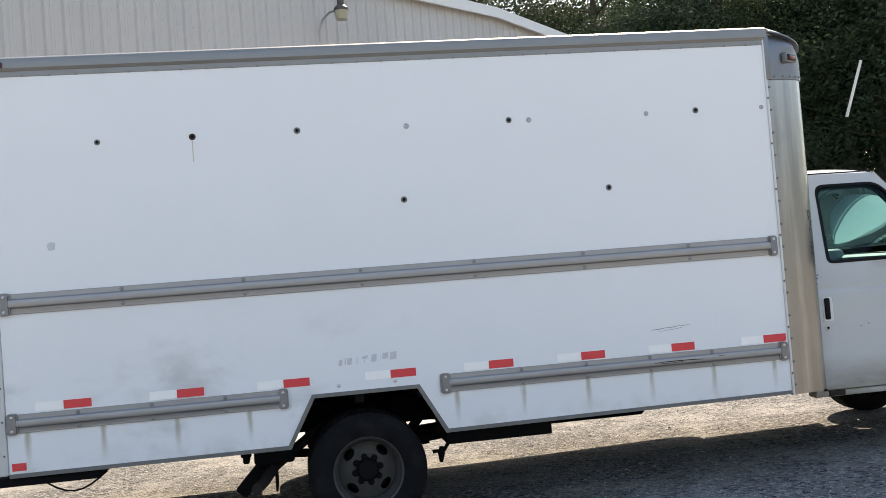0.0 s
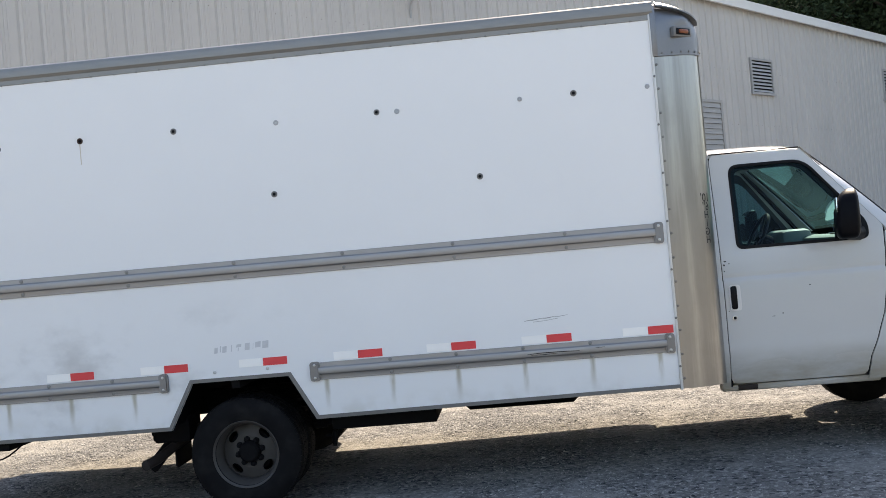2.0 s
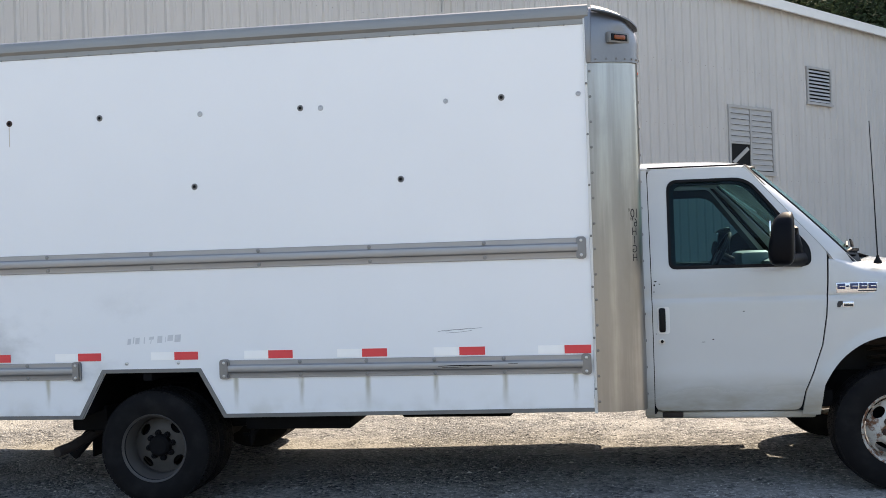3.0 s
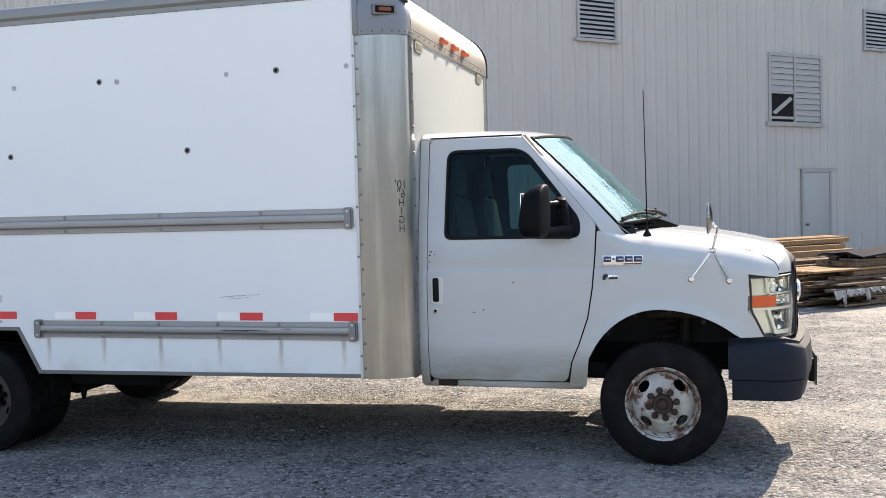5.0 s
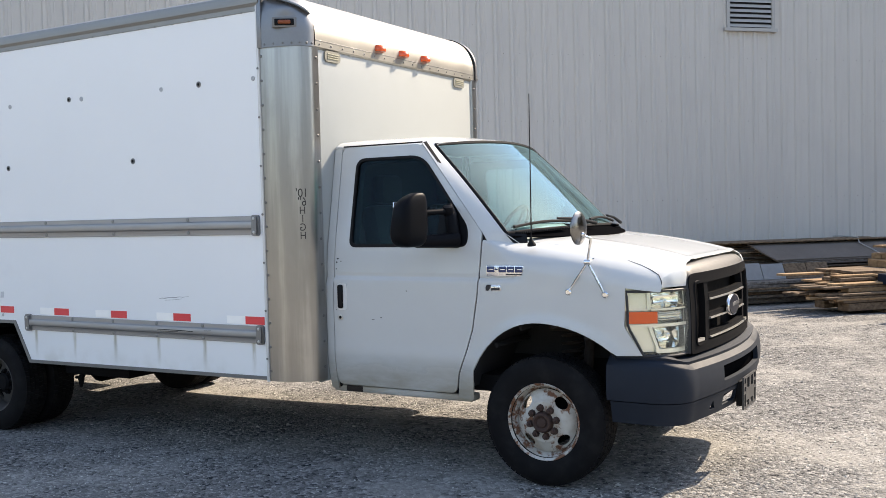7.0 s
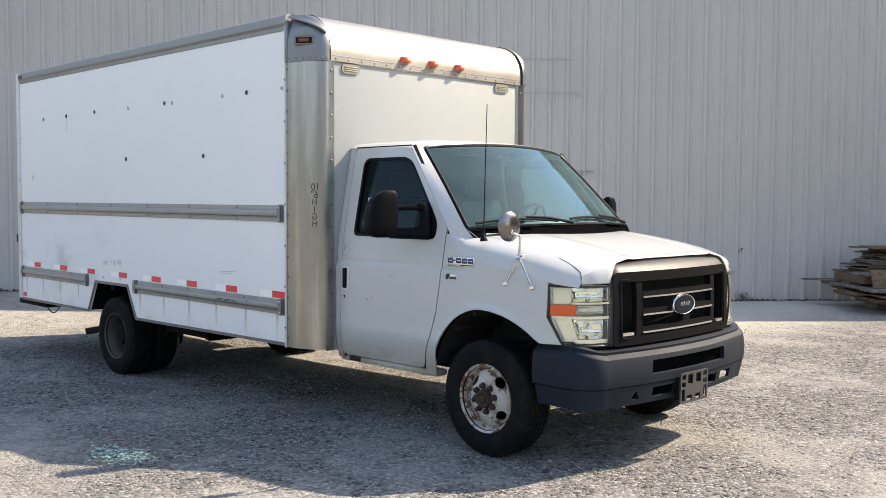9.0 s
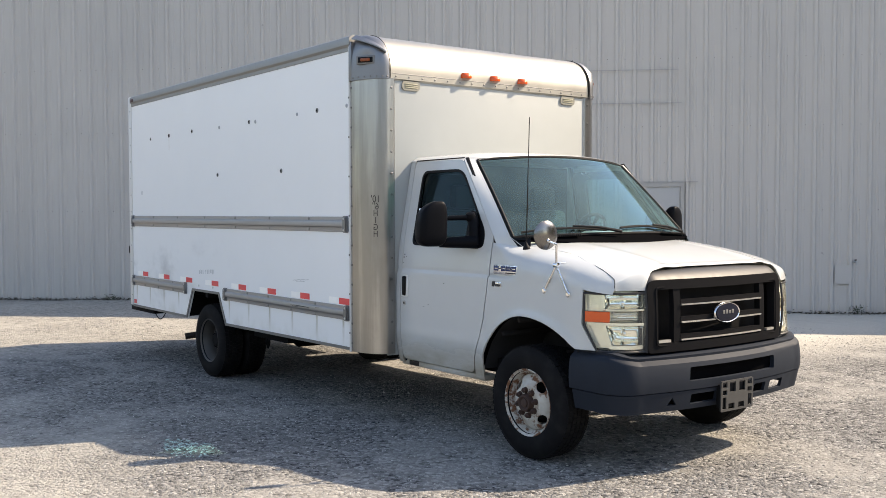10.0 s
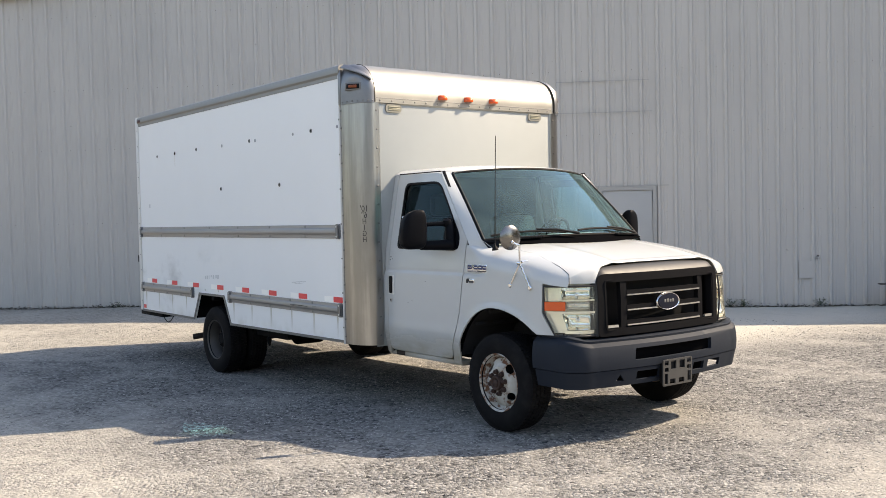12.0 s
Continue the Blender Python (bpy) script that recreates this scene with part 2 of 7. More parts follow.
STREAK_SHIFT = 1.27
M_PANEL = side_panel_paint()
# the box's white, darkened in the colour so sunlit faces don't burn out
M_DIMWHITE = plain("front panel paint", (0.34, 0.355, 0.343), 0.35, vary=0.05, grain=8)
M_CAB = cab_paint()
M_POST = post_metal()
M_CAP = brushed("cast corner aluminium", (0.25, 0.255, 0.265), 0.45, along=(1, 1, 1))
M_ROOFCAP = brushed("roof cap aluminium", (0.43, 0.41, 0.365), 0.46, along=(1, 0.05, 1))
M_RAIL = brushed("rub rail aluminium", (0.41, 0.405, 0.40), 0.54, along=(0.04, 1, 1))
M_ROOFRAIL = brushed("roof rail aluminium", (0.30, 0.295, 0.28), 0.5, along=(0.04, 1, 1), metal=0.7)
M_STEEL = plain("zinc bolt", (0.20, 0.195, 0.19), 0.5, 0.7, 0.2, 60)
M_CHROME = plain("chrome", (0.80, 0.80, 0.80), 0.12, 1.0, 0.04, 20)
M_BLACK = plain("black plastic", (0.005, 0.0056, 0.007), 0.38, vary=0.3, grain=40, shine=0.12)
M_SEAL = plain("black seal", (0.007, 0.007, 0.008), 0.6, vary=0.3, shine=0.15)
M_COWL = plain("matt black cowl plastic", (0.0045, 0.0045, 0.005), 0.8, vary=0.3, shine=0.0)
M_DARK = plain("chassis black", (0.006, 0.006, 0.007), 0.75, vary=0.4, grain=14, relief=0.002, shine=0.12)
M_LINER = plain("dark wheel liner", (0.026, 0.026, 0.028), 0.75, vary=0.45, grain=10, relief=0.002, shine=0.25)
M_BUMPER = plain("grey bumper plastic", (0.0115, 0.0165, 0.026), 0.62, vary=0.25, grain=9, relief=0.0006, shine=0.2)
M_GRILLE = plain("dark grey grille plastic", (0.008, 0.008, 0.009), 0.5, vary=0.15, grain=18, shine=0.08)
M_GRILLEFACE = plain("black grille plastic", (0.0095, 0.0095, 0.0105), 0.55, vary=0.2, grain=18, shine=0.03)
M_PLATE = plain("grey plate holder plastic", (0.060, 0.059, 0.058), 0.4, vary=0.2, grain=18, shine=0.3)
M_SILVER = plain("silver trim", (0.55, 0.54, 0.52), 0.3, 0.8, 0.1)
M_REFLECT = plain("lamp reflector", (0.90, 0.88, 0.76), 0.16, 0.45, 0.04, coat=0.3)
M_BOWL = plain("silvered lamp bowl", (0.88, 0.89, 0.84), 0.07, 1.0, 0.04)
M_MIRRORCASE = plain("dusty black mirror casing", (0.004, 0.0044, 0.006), 0.42, vary=0.3, grain=40, shine=0.07)
M_RUBBER = rubber()
M_WHEEL = rusty_white("rusting wheel paint", 0.50, 0.62)
M_RIMRUST = rusty_white("rust-stained rim paint", 0.44, 0.58)
M_OLDWHEEL = plain("dusty grey wheel", (0.055, 0.050, 0.046), 0.6, vary=0.3, grain=15)
M_RUST = plain("rusty iron", (0.048, 0.024, 0.017), 0.8, vary=0.4, grain=45, relief=0.002)
M_RUSTDARK = plain("sooty rusted steel", (0.020, 0.013, 0.010), 0.8, vary=0.4, grain=45, relief=0.002)
M_AMBER = plain("amber lens", (0.70, 0.085, 0.008), 0.2, vary=0.1, coat=0.5)
# amber copy for the corner lamps, their shade put into the colour
M_SHADEAMBER = plain("dull amber lens", (0.22, 0.05, 0.012), 0.3, vary=0.3, grain=60)
M_DULLRED = plain("dirty red lens", (0.06, 0.012, 0.012), 0.4, vary=0.3)
M_RED = plain("red reflective tape", (0.78, 0.05, 0.06), 0.35, vary=0.1, grain=25)
M_WHITE = plain("white reflective tape", (0.97, 0.94, 0.90), 0.35, vary=0.06, grain=25)
M_GHOST = plain("old lettering shadow", (0.58, 0.59, 0.60), 0.5, vary=0.2, grain=50)
M_SCUFF = plain("grey scuff", (0.36, 0.36, 0.36), 0.6, vary=0.4, grain=60)
M_LAMPLENS = plain("yellowed lamp lens", (0.33, 0.31, 0.22), 0.3, vary=0.1)
M_LENSRIM = plain("grey lamp rim", (0.24, 0.23, 0.19), 0.5)
M_BLUE = plain("dark blue badge", (0.02, 0.035, 0.11), 0.25, vary=0.1)
M_BADGE = plain("badge silver", (0.70, 0.70, 0.72), 0.25, 0.9, 0.05)
M_INK = plain("black lettering", (0.02, 0.02, 0.022), 0.6)
# blue sheen tints: the sky's reflection is coloured into the glass
M_GLASS = glazing("side glass", (0.24, 0.40, 0.42), ior=1.15, sheen_tint=(0.62, 0.85, 0.96))
# the screen's dust film is tinted cyan too, to pass for reflected sky
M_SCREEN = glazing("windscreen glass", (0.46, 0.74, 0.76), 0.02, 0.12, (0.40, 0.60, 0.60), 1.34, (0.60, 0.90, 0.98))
M_CLEAR = glazing("hazed lamp glass", (0.99, 0.99, 0.96), 0.05, 0.08, (0.90, 0.88, 0.78))
M_MIRROR = plain("mirror glass", (0.85, 0.86, 0.86), 0.03, 1.0, 0.02)
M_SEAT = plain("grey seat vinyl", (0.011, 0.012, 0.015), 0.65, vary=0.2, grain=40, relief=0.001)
M_DASH = plain("grey dashboard", (0.42, 0.44, 0.43), 0.6, vary=0.12, grain=60)
M_TAN = plain("pale folder", (0.42, 0.40, 0.30), 0.6)
M_TRIM = plain("white trim metal", (0.66, 0.65, 0.62), 0.5, vary=0.1, grain=6)
M_SIDING = siding_paint()
M_DOOR = plain("grey painted door", (0.37, 0.365, 0.355), 0.5, vary=0.08, grain=5)
M_LOUVRE = plain("grey louvre metal", (0.33, 0.325, 0.315), 0.5, vary=0.12, grain=12)
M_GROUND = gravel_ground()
M_STONE = loose_stone()
M_PINE = timber("fresh pine", (0.37, 0.25, 0.140), (0.23, 0.135, 0.07))
M_OLDWOOD = timber("weathered wood", (0.25, 0.175, 0.115), (0.085, 0.056, 0.036))
M_GREYWOOD = timber("silvered wood", (0.25, 0.222, 0.198), (0.085, 0.072, 0.063))
M_FRAME = plain("weathered frame metal", (0.33, 0.322, 0.308), 0.5, vary=0.12, grain=8)
M_BOLT = plain("bright zinc bolt", (0.55, 0.55, 0.54), 0.35, 0.8, 0.15, 60)
M_DULLBOLT = plain("dull zinc bolt", (0.24, 0.237, 0.23), 0.5, 0.5, 0.25, 60)
M_EDGE = plain("dull grey edge metal", (0.17, 0.168, 0.162), 0.5, 0.3, 0.3, 30)
M_LITTER = plain("dead leaf litter", (0.06, 0.05, 0.032), 0.9, vary=0.5, grain=40)
M_SLAB = plain("weathered grey-brown panel", (0.135, 0.115, 0.10), 0.8, vary=0.45, grain=26, relief=0.002, shine=0.2)
M_BROW = plain("faded grille plastic", (0.036, 0.036, 0.038), 0.45, vary=0.2, grain=14, shine=0.22)
M_SHEET = plain("pale grey boarding", (0.20, 0.20, 0.20), 0.7, vary=0.35, grain=14)
M_SPOTBACK = plain("dulled chrome", (0.20, 0.195, 0.19), 0.24, 1.0, 0.25, 12)
M_LEAF = leaf_green()
M_BARK = plain("bark", (0.09, 0.07, 0.05), 0.9, vary=0.4, grain=25, relief=0.01)
M_GALV = plain("galvanised steel", (0.42, 0.43, 0.44), 0.45, 0.8, 0.15, 12)
M_WRAP = plain("torn grey sheeting", (0.30, 0.30, 0.29), 0.6, vary=0.25, grain=20)
M_TARP = plain("dark blue tarpaulin", (0.014, 0.018, 0.030), 0.9, vary=0.3, grain=12, shine=0.1)
M_TEAL = plain("broken green glass", (0.42, 0.58, 0.52), 0.2, vary=0.3, grain=60)


# ---------------------------------------------------------------- mesh helpers
def smooth_step(a, b, v):
    t = min(1.0, max(0.0, (v - a) / (b - a)))
    return t * t * (3 - 2 * t)


def thing(name, place, label, category, group=""):
    ob = new(name)
    ob.location = place
    ob.empty_display_size = 0.2
    return tagged(ob, label, category, group)


def base_of(ob):
    at = Vector(ob.location)
    while ob.parent:
        ob = ob.parent
        at += Vector(ob.location)
    return at


def finish(bm, name, material, smooth=35):
    bmesh.ops.remove_doubles(bm, verts=bm.verts[:], dist=1e-5)
    mesh = bpy.data.meshes.new(name)
    bm.to_mesh(mesh)
    bm.free()
    for m in material if isinstance(material, (list, tuple)) else (material,):
        mesh.materials.append(m)
    if smooth:
        for p in mesh.polygons:
            p.use_smooth = True
        mesh.set_sharp_from_angle(angle=radians(smooth))
    return mesh


def part(name, bm, material, parent, label="", smooth=35):
    """One mesh, drawn in world places, as a part under parent."""
    at = base_of(parent)
    bm.transform(Matrix.Translation(-at))
    ob = new(name, finish(bm, name, material, smooth))
    ob.parent = parent
    return tagged(ob, label)


def solo(name, bm, material, place, label, category, group="", kind="", smooth=35):
    bm.transform(Matrix.Translation(-Vector(place)))
    ob = new(name, finish(bm, name, material, smooth))
    ob.location = place
    return tagged(ob, label, category, group, kind)


def block(bm, x0, x1, y0, y1, z0, z1, bevel=0.0, m=None, segs=2):
    r = bmesh.ops.create_cube(bm, size=1, matrix=Matrix.Translation(((x0 + x1) / 2, (y0 + y1) / 2, (z0 + z1) / 2)) @ Matrix.Diagonal((x1 - x0, y1 - y0, z1 - z0, 1)))
    vs = r["verts"]
    if bevel:
        es = list({e for v in vs for e in v.link_edges})
        out = bmesh.ops.bevel(bm, geom=es, offset=bevel, segments=segs, affect="EDGES", profile=0.5)
        vs = list({v for f in out["faces"] for v in f.verts} | {v for v in vs if v.is_valid})
    if m is not None:
        bmesh.ops.transform(bm, matrix=m, verts=vs)
    return vs


def tube(bm, points, radius, segs=8, closed=False):
    """A round bar along points; radius may be one number or one a point."""
    points = [Vector(p) for p in points]
    count = len(points)
    radii = radius if isinstance(radius, (list, tuple)) else [radius] * count
    rings = []
    side = None
    for i, p in enumerate(points):
        a = points[(i - 1) % count] if closed or i else p
        b = points[(i + 1) % count] if closed or i < count - 1 else p
        along = (b - a).normalized()
        if side is None:
            side = along.orthogonal().normalized()
        side = (side - along * side.dot(along)).normalized()
        up = along.cross(side)
        rings.append([bm.verts.new(p + (side * math.cos(k * math.tau / segs) + up * math.sin(k * math.tau / segs)) * radii[i]) for k in range(segs)])
    pairs = list(zip(rings, rings[1:] + rings[:1] if closed else rings[1:]))
    for r0, r1 in pairs:
        for k in range(segs):
            bm.faces.new((r0[k], r0[(k + 1) % segs], r1[(k + 1) % segs], r1[k]))
    if not closed:
        bm.faces.new(rings[0][::-1])
        bm.faces.new(rings[-1])


def lathe(bm, profile, origin, axis, segs=32, close=False):
    """profile: (radius, distance along axis) pairs turned round the axis."""
    origin, axis = Vector(origin), Vector(axis).normalized()
    u = axis.orthogonal().normalized()
    v = axis.cross(u)
    rings = []
    for r, h in profile:
        if r < 1e-6:
            rings.append([bm.verts.new(origin + axis * h)] * segs)
        else:
            rings.append([bm.verts.new(origin + axis * h + (u * math.cos(k * math.tau / segs) + v * math.sin(k * math.tau / segs)) * r) for k in range(segs)])
    for r0, r1 in zip(rings, rings[1:] + (rings[:1] if close else [])):
        for k in range(segs):
            q = []
            for w in (r0[k], r0[(k + 1) % segs], r1[(k + 1) % segs], r1[k]):
                if w not in q:
                    q.append(w)
            if len(q) > 2:
                bm.faces.new(q)


def prism(bm, outline, place, depth):
    """A flat outline of (u, v) pairs, put in space by place(u, v) and pushed by the vector depth."""
    depth = Vector(depth)
    a = [bm.verts.new(place(u, v)) for u, v in outline]
    b = [bm.verts.new(w.co + depth) for w in a]
    bm.faces.new(a)
    bm.faces.new(b[::-1])
    for i in range(len(a)):
        j = (i + 1) % len(a)
        bm.faces.new((a[j], a[i], b[i], b[j]))
    bmesh.ops.recalc_face_normals(bm, faces=bm.faces[:])


def extrude_profile(bm, profile, x0, x1, place):
    """A closed (a, b) profile swept from x0 to x1; place(x, a, b) gives the point."""
    r0 = [bm.verts.new(place(x0, a, b)) for a, b in profile]
    r1 = [bm.verts.new(place(x1, a, b)) for a, b in profile]
    for i in range(len(profile)):
        j = (i + 1) % len(profile)
        bm.faces.new((r0[i], r0[j], r1[j], r1[i]))
    bm.faces.new(r0[::-1])
    bm.faces.new(r1)
    bmesh.ops.recalc_face_normals(bm, faces=bm.faces[:])


def rounded(points, radius, segs=5):
    """A polygon's corners rounded; radius: one number or one a corner."""
    out = []
    count = len(points)
    radii = radius if isinstance(radius, (list, tuple)) else [radius] * count
    for i, p in enumerate(points):
        p, a, b = Vector(p), Vector(points[i - 1]), Vector(points[(i + 1) % count])
        r = min(radii[i], (a - p).length * 0.45, (b - p).length * 0.45)
        if r < 1e-4:
            out.append(tuple(p))
            continue
        s, e = p + (a - p).normalized() * r, p + (b - p).normalized() * r
        for k in range(segs + 1):
            t = k / segs
            out.append(tuple(s * (1 - t) ** 2 + p * 2 * t * (1 - t) + e * t * t))
    return out


def face_out(bm, outward, thick=0.0):
    """Turn an open skin's normals towards outward, and give it thickness inwards."""
    bmesh.ops.recalc_face_normals(bm, faces=bm.faces[:])
    bm.normal_update()
    total = sum((f.normal * f.calc_area() for f in bm.faces), Vector())
    if total.dot(Vector(outward)) < 0:
        bmesh.ops.reverse_faces(bm, faces=bm.faces[:])
    if thick:
        bmesh.ops.solidify(bm, geom=bm.faces[:], thickness=thick)
    return bm


def sheet(outer, holes, du, dv, place, outward, thick=0.0):
    """A skin over a 2D outline with holes, cut into a grid of du by dv and carried into space by place(u, v)."""
    bm = bmesh.new()
    for loop in (outer, *holes):
        vs = [bm.verts.new((u, v, 0)) for u, v in loop]
        for i in range(len(vs)):
            bm.edges.new((vs[i - 1], vs[i]))
    bmesh.ops.triangle_fill(bm, edges=bm.edges[:], use_beauty=True, use_dissolve=False)
    us, vs = [p[0] for p in outer], [p[1] for p in outer]
    for k, (lo, hi, step) in enumerate(((min(us), max(us), du), (min(vs), max(vs), dv))):
        if not step:
            continue
        for i in range(1, int((hi - lo) / step) + 1):
            co = [0, 0, 0]
            no = [0, 0, 0]
            co[k], no[k] = lo + i * step - step * 0.37, 1
            bmesh.ops.bisect_plane(bm, geom=bm.verts[:] + bm.edges[:] + bm.faces[:], plane_co=co, plane_no=no, dist=1e-5)
    for v in bm.verts:
        v.co = place(v.co.x, v.co.y)
    return face_out(bm, outward, thick)


def letters(text, size):
    """Filled letter shapes of the built-in font as a bmesh, centred, in the xy plane."""
    curve = bpy.data.curves.new("text", "FONT")
    curve.body, curve.size, curve.align_x, curve.align_y, curve.resolution_u = text, size, "CENTER", "CENTER", 4
    ob = bpy.data.objects.new("text", curve)
    mesh = bpy.data.meshes.new_from_object(ob)
    bm = bmesh.new()
    bm.from_mesh(mesh)
    bpy.data.objects.remove(ob)
    bpy.data.curves.remove(curve)
    bpy.data.meshes.remove(mesh)
    return bm


# ---------------------------------------------------------------- the box truck
CY = 6.885
SIDE = 5.65
FAR = 8.14
truck = thing("box_truck", (1.9, CY, 0), "white box truck with aluminium corner posts, parked on gravel", "truck")


def rivet_row(bm, points, radius, axis, height=0.004, segs=8):
    for p in points:
        lathe(bm, [(radius, 0), (radius * 0.95, height * 0.6), (radius * 0.55, height), (0, height * 1.05)], p, axis, segs)


# ---- cargo box
cargo = bmesh.new()
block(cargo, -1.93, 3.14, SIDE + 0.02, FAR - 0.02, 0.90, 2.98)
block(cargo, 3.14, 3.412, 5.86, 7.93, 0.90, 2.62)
cargo_box = part("cargo_box", cargo, M_DIMWHITE, truck, "white cargo box")
bm = bmesh.new()
block(bm, -1.90, 3.40, SIDE + 0.22, FAR - 0.22, 0.845, 0.897)
part("cargo_floor", bm, M_DARK, truck)

ARCH = [(-0.213, 0.516), (-0.050, 0.816), (0.596, 0.817), (0.76, 0.521)]
outline = [(-1.862, 0.515), *ARCH, (3.117, 0.54), (3.135, 2.945), (-1.862, 2.955)]
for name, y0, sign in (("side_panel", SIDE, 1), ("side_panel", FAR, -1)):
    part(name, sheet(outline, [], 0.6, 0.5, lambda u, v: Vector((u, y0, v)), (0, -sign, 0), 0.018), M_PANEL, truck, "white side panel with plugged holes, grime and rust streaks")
bm = bmesh.new()
block(bm, -1.9, 3.128, SIDE + 0.005, FAR - 0.005, 2.970, 3.022, 0.004)
part("box_roof", bm, M_ROOFRAIL, truck)

# lower edge trim, following the wheel cut-out
for y0, sign in ((SIDE, -1), (FAR, 1)):
    bm = bmesh.new()
    run = [outline[0], *ARCH, outline[5]]
    inner = [(-1.862, 0.539), (-0.229, 0.540), (-0.065, 0.840), (0.611, 0.841), (0.776, 0.545), (3.117, 0.564)]
    for i in range(len(run) - 1):
        prism(bm, [run[i], run[i + 1], inner[i + 1], inner[i]], lambda u, v: Vector((u, y0 - 0.001 * sign, v)), (0, 0.009 * sign, 0))
    part("edge_trim", bm, M_EDGE, truck, "dull aluminium edge trim")

# roof rails
for y0, sign in ((SIDE, -1), (FAR, 1)):
    bm = bmesh.new()
    profile = [(0.0, 2.904), (0.006, 2.906), (0.006, 2.936), (0.010, 2.939), (0.012, 2.945), (0.020, 2.954), (0.021, 2.996), (0.014, 3.014), (-0.004, 3.026), (-0.05, 3.030), (-0.05, 3.01), (-0.004, 2.955)]
    extrude_profile(bm, profile, -1.862, 3.15, lambda x, a, b: Vector((x, y0 + a * sign, b)))
    rail = part("roof_rail", bm, M_ROOFRAIL, truck, "weathered aluminium roof rail")
    if sign < 0:
        bm = bmesh.new()
        rivet_row(bm, [(-1.80 + 0.155 * i, y0 - 0.006, 2.907) for i in range(32)], 0.007, (0, -1, 0))
        tagged(part("rivets", bm, M_STEEL, rail), kind="stuff")

# rear post
for y0, sign in ((SIDE, -1), (FAR, 1)):
    bm = bmesh.new()
    a, b = sorted((y0 + 0.012 * sign, y0 - 0.10 * sign))
    block(bm, -1.955, -1.865, a, b, 0.53, 3.025, 0.012)
    post = part("rear_post", bm, M_TRIM, truck, "white rear post")
    bm = bmesh.new()
    rivet_row(bm, [(-1.882, y0 + 0.0125 * sign, 0.65 + 0.2 * i) for i in range(12)], 0.007, (0, sign, 0))
    tagged(part("rivets", bm, M_STEEL, post), kind="stuff")
bm = bmesh.new()
block(bm, -1.85, -1.75, SIDE - 0.026, SIDE - 0.018, 2.955, 2.99, 0.003)
part("marker_lamp", bm, M_DULLRED, truck, "dark red marker lamp")
bm = bmesh.new()
block(bm, -1.945, -1.93, SIDE + 0.1, FAR - 0.1, 0.60, 2.95)
part("rear_door", bm, M_DIMWHITE, truck)
bm = bmesh.new()
block(bm, -1.995, -1.957, SIDE - 0.012, SIDE + 0.03, 1.15, 1.24, 0.006)
part("door_latch", bm, M_BLACK, truck)

# corner posts: trim strip with bolts, then the rounded post
RX, RY = 0.29, 0.155


def corner(x0, y0, sign, angle, grow=0.0):
    return Vector((x0 + (RX + grow) * math.sin(angle), y0 + sign * ((RY + grow) * math.cos(angle) - RY), 0))


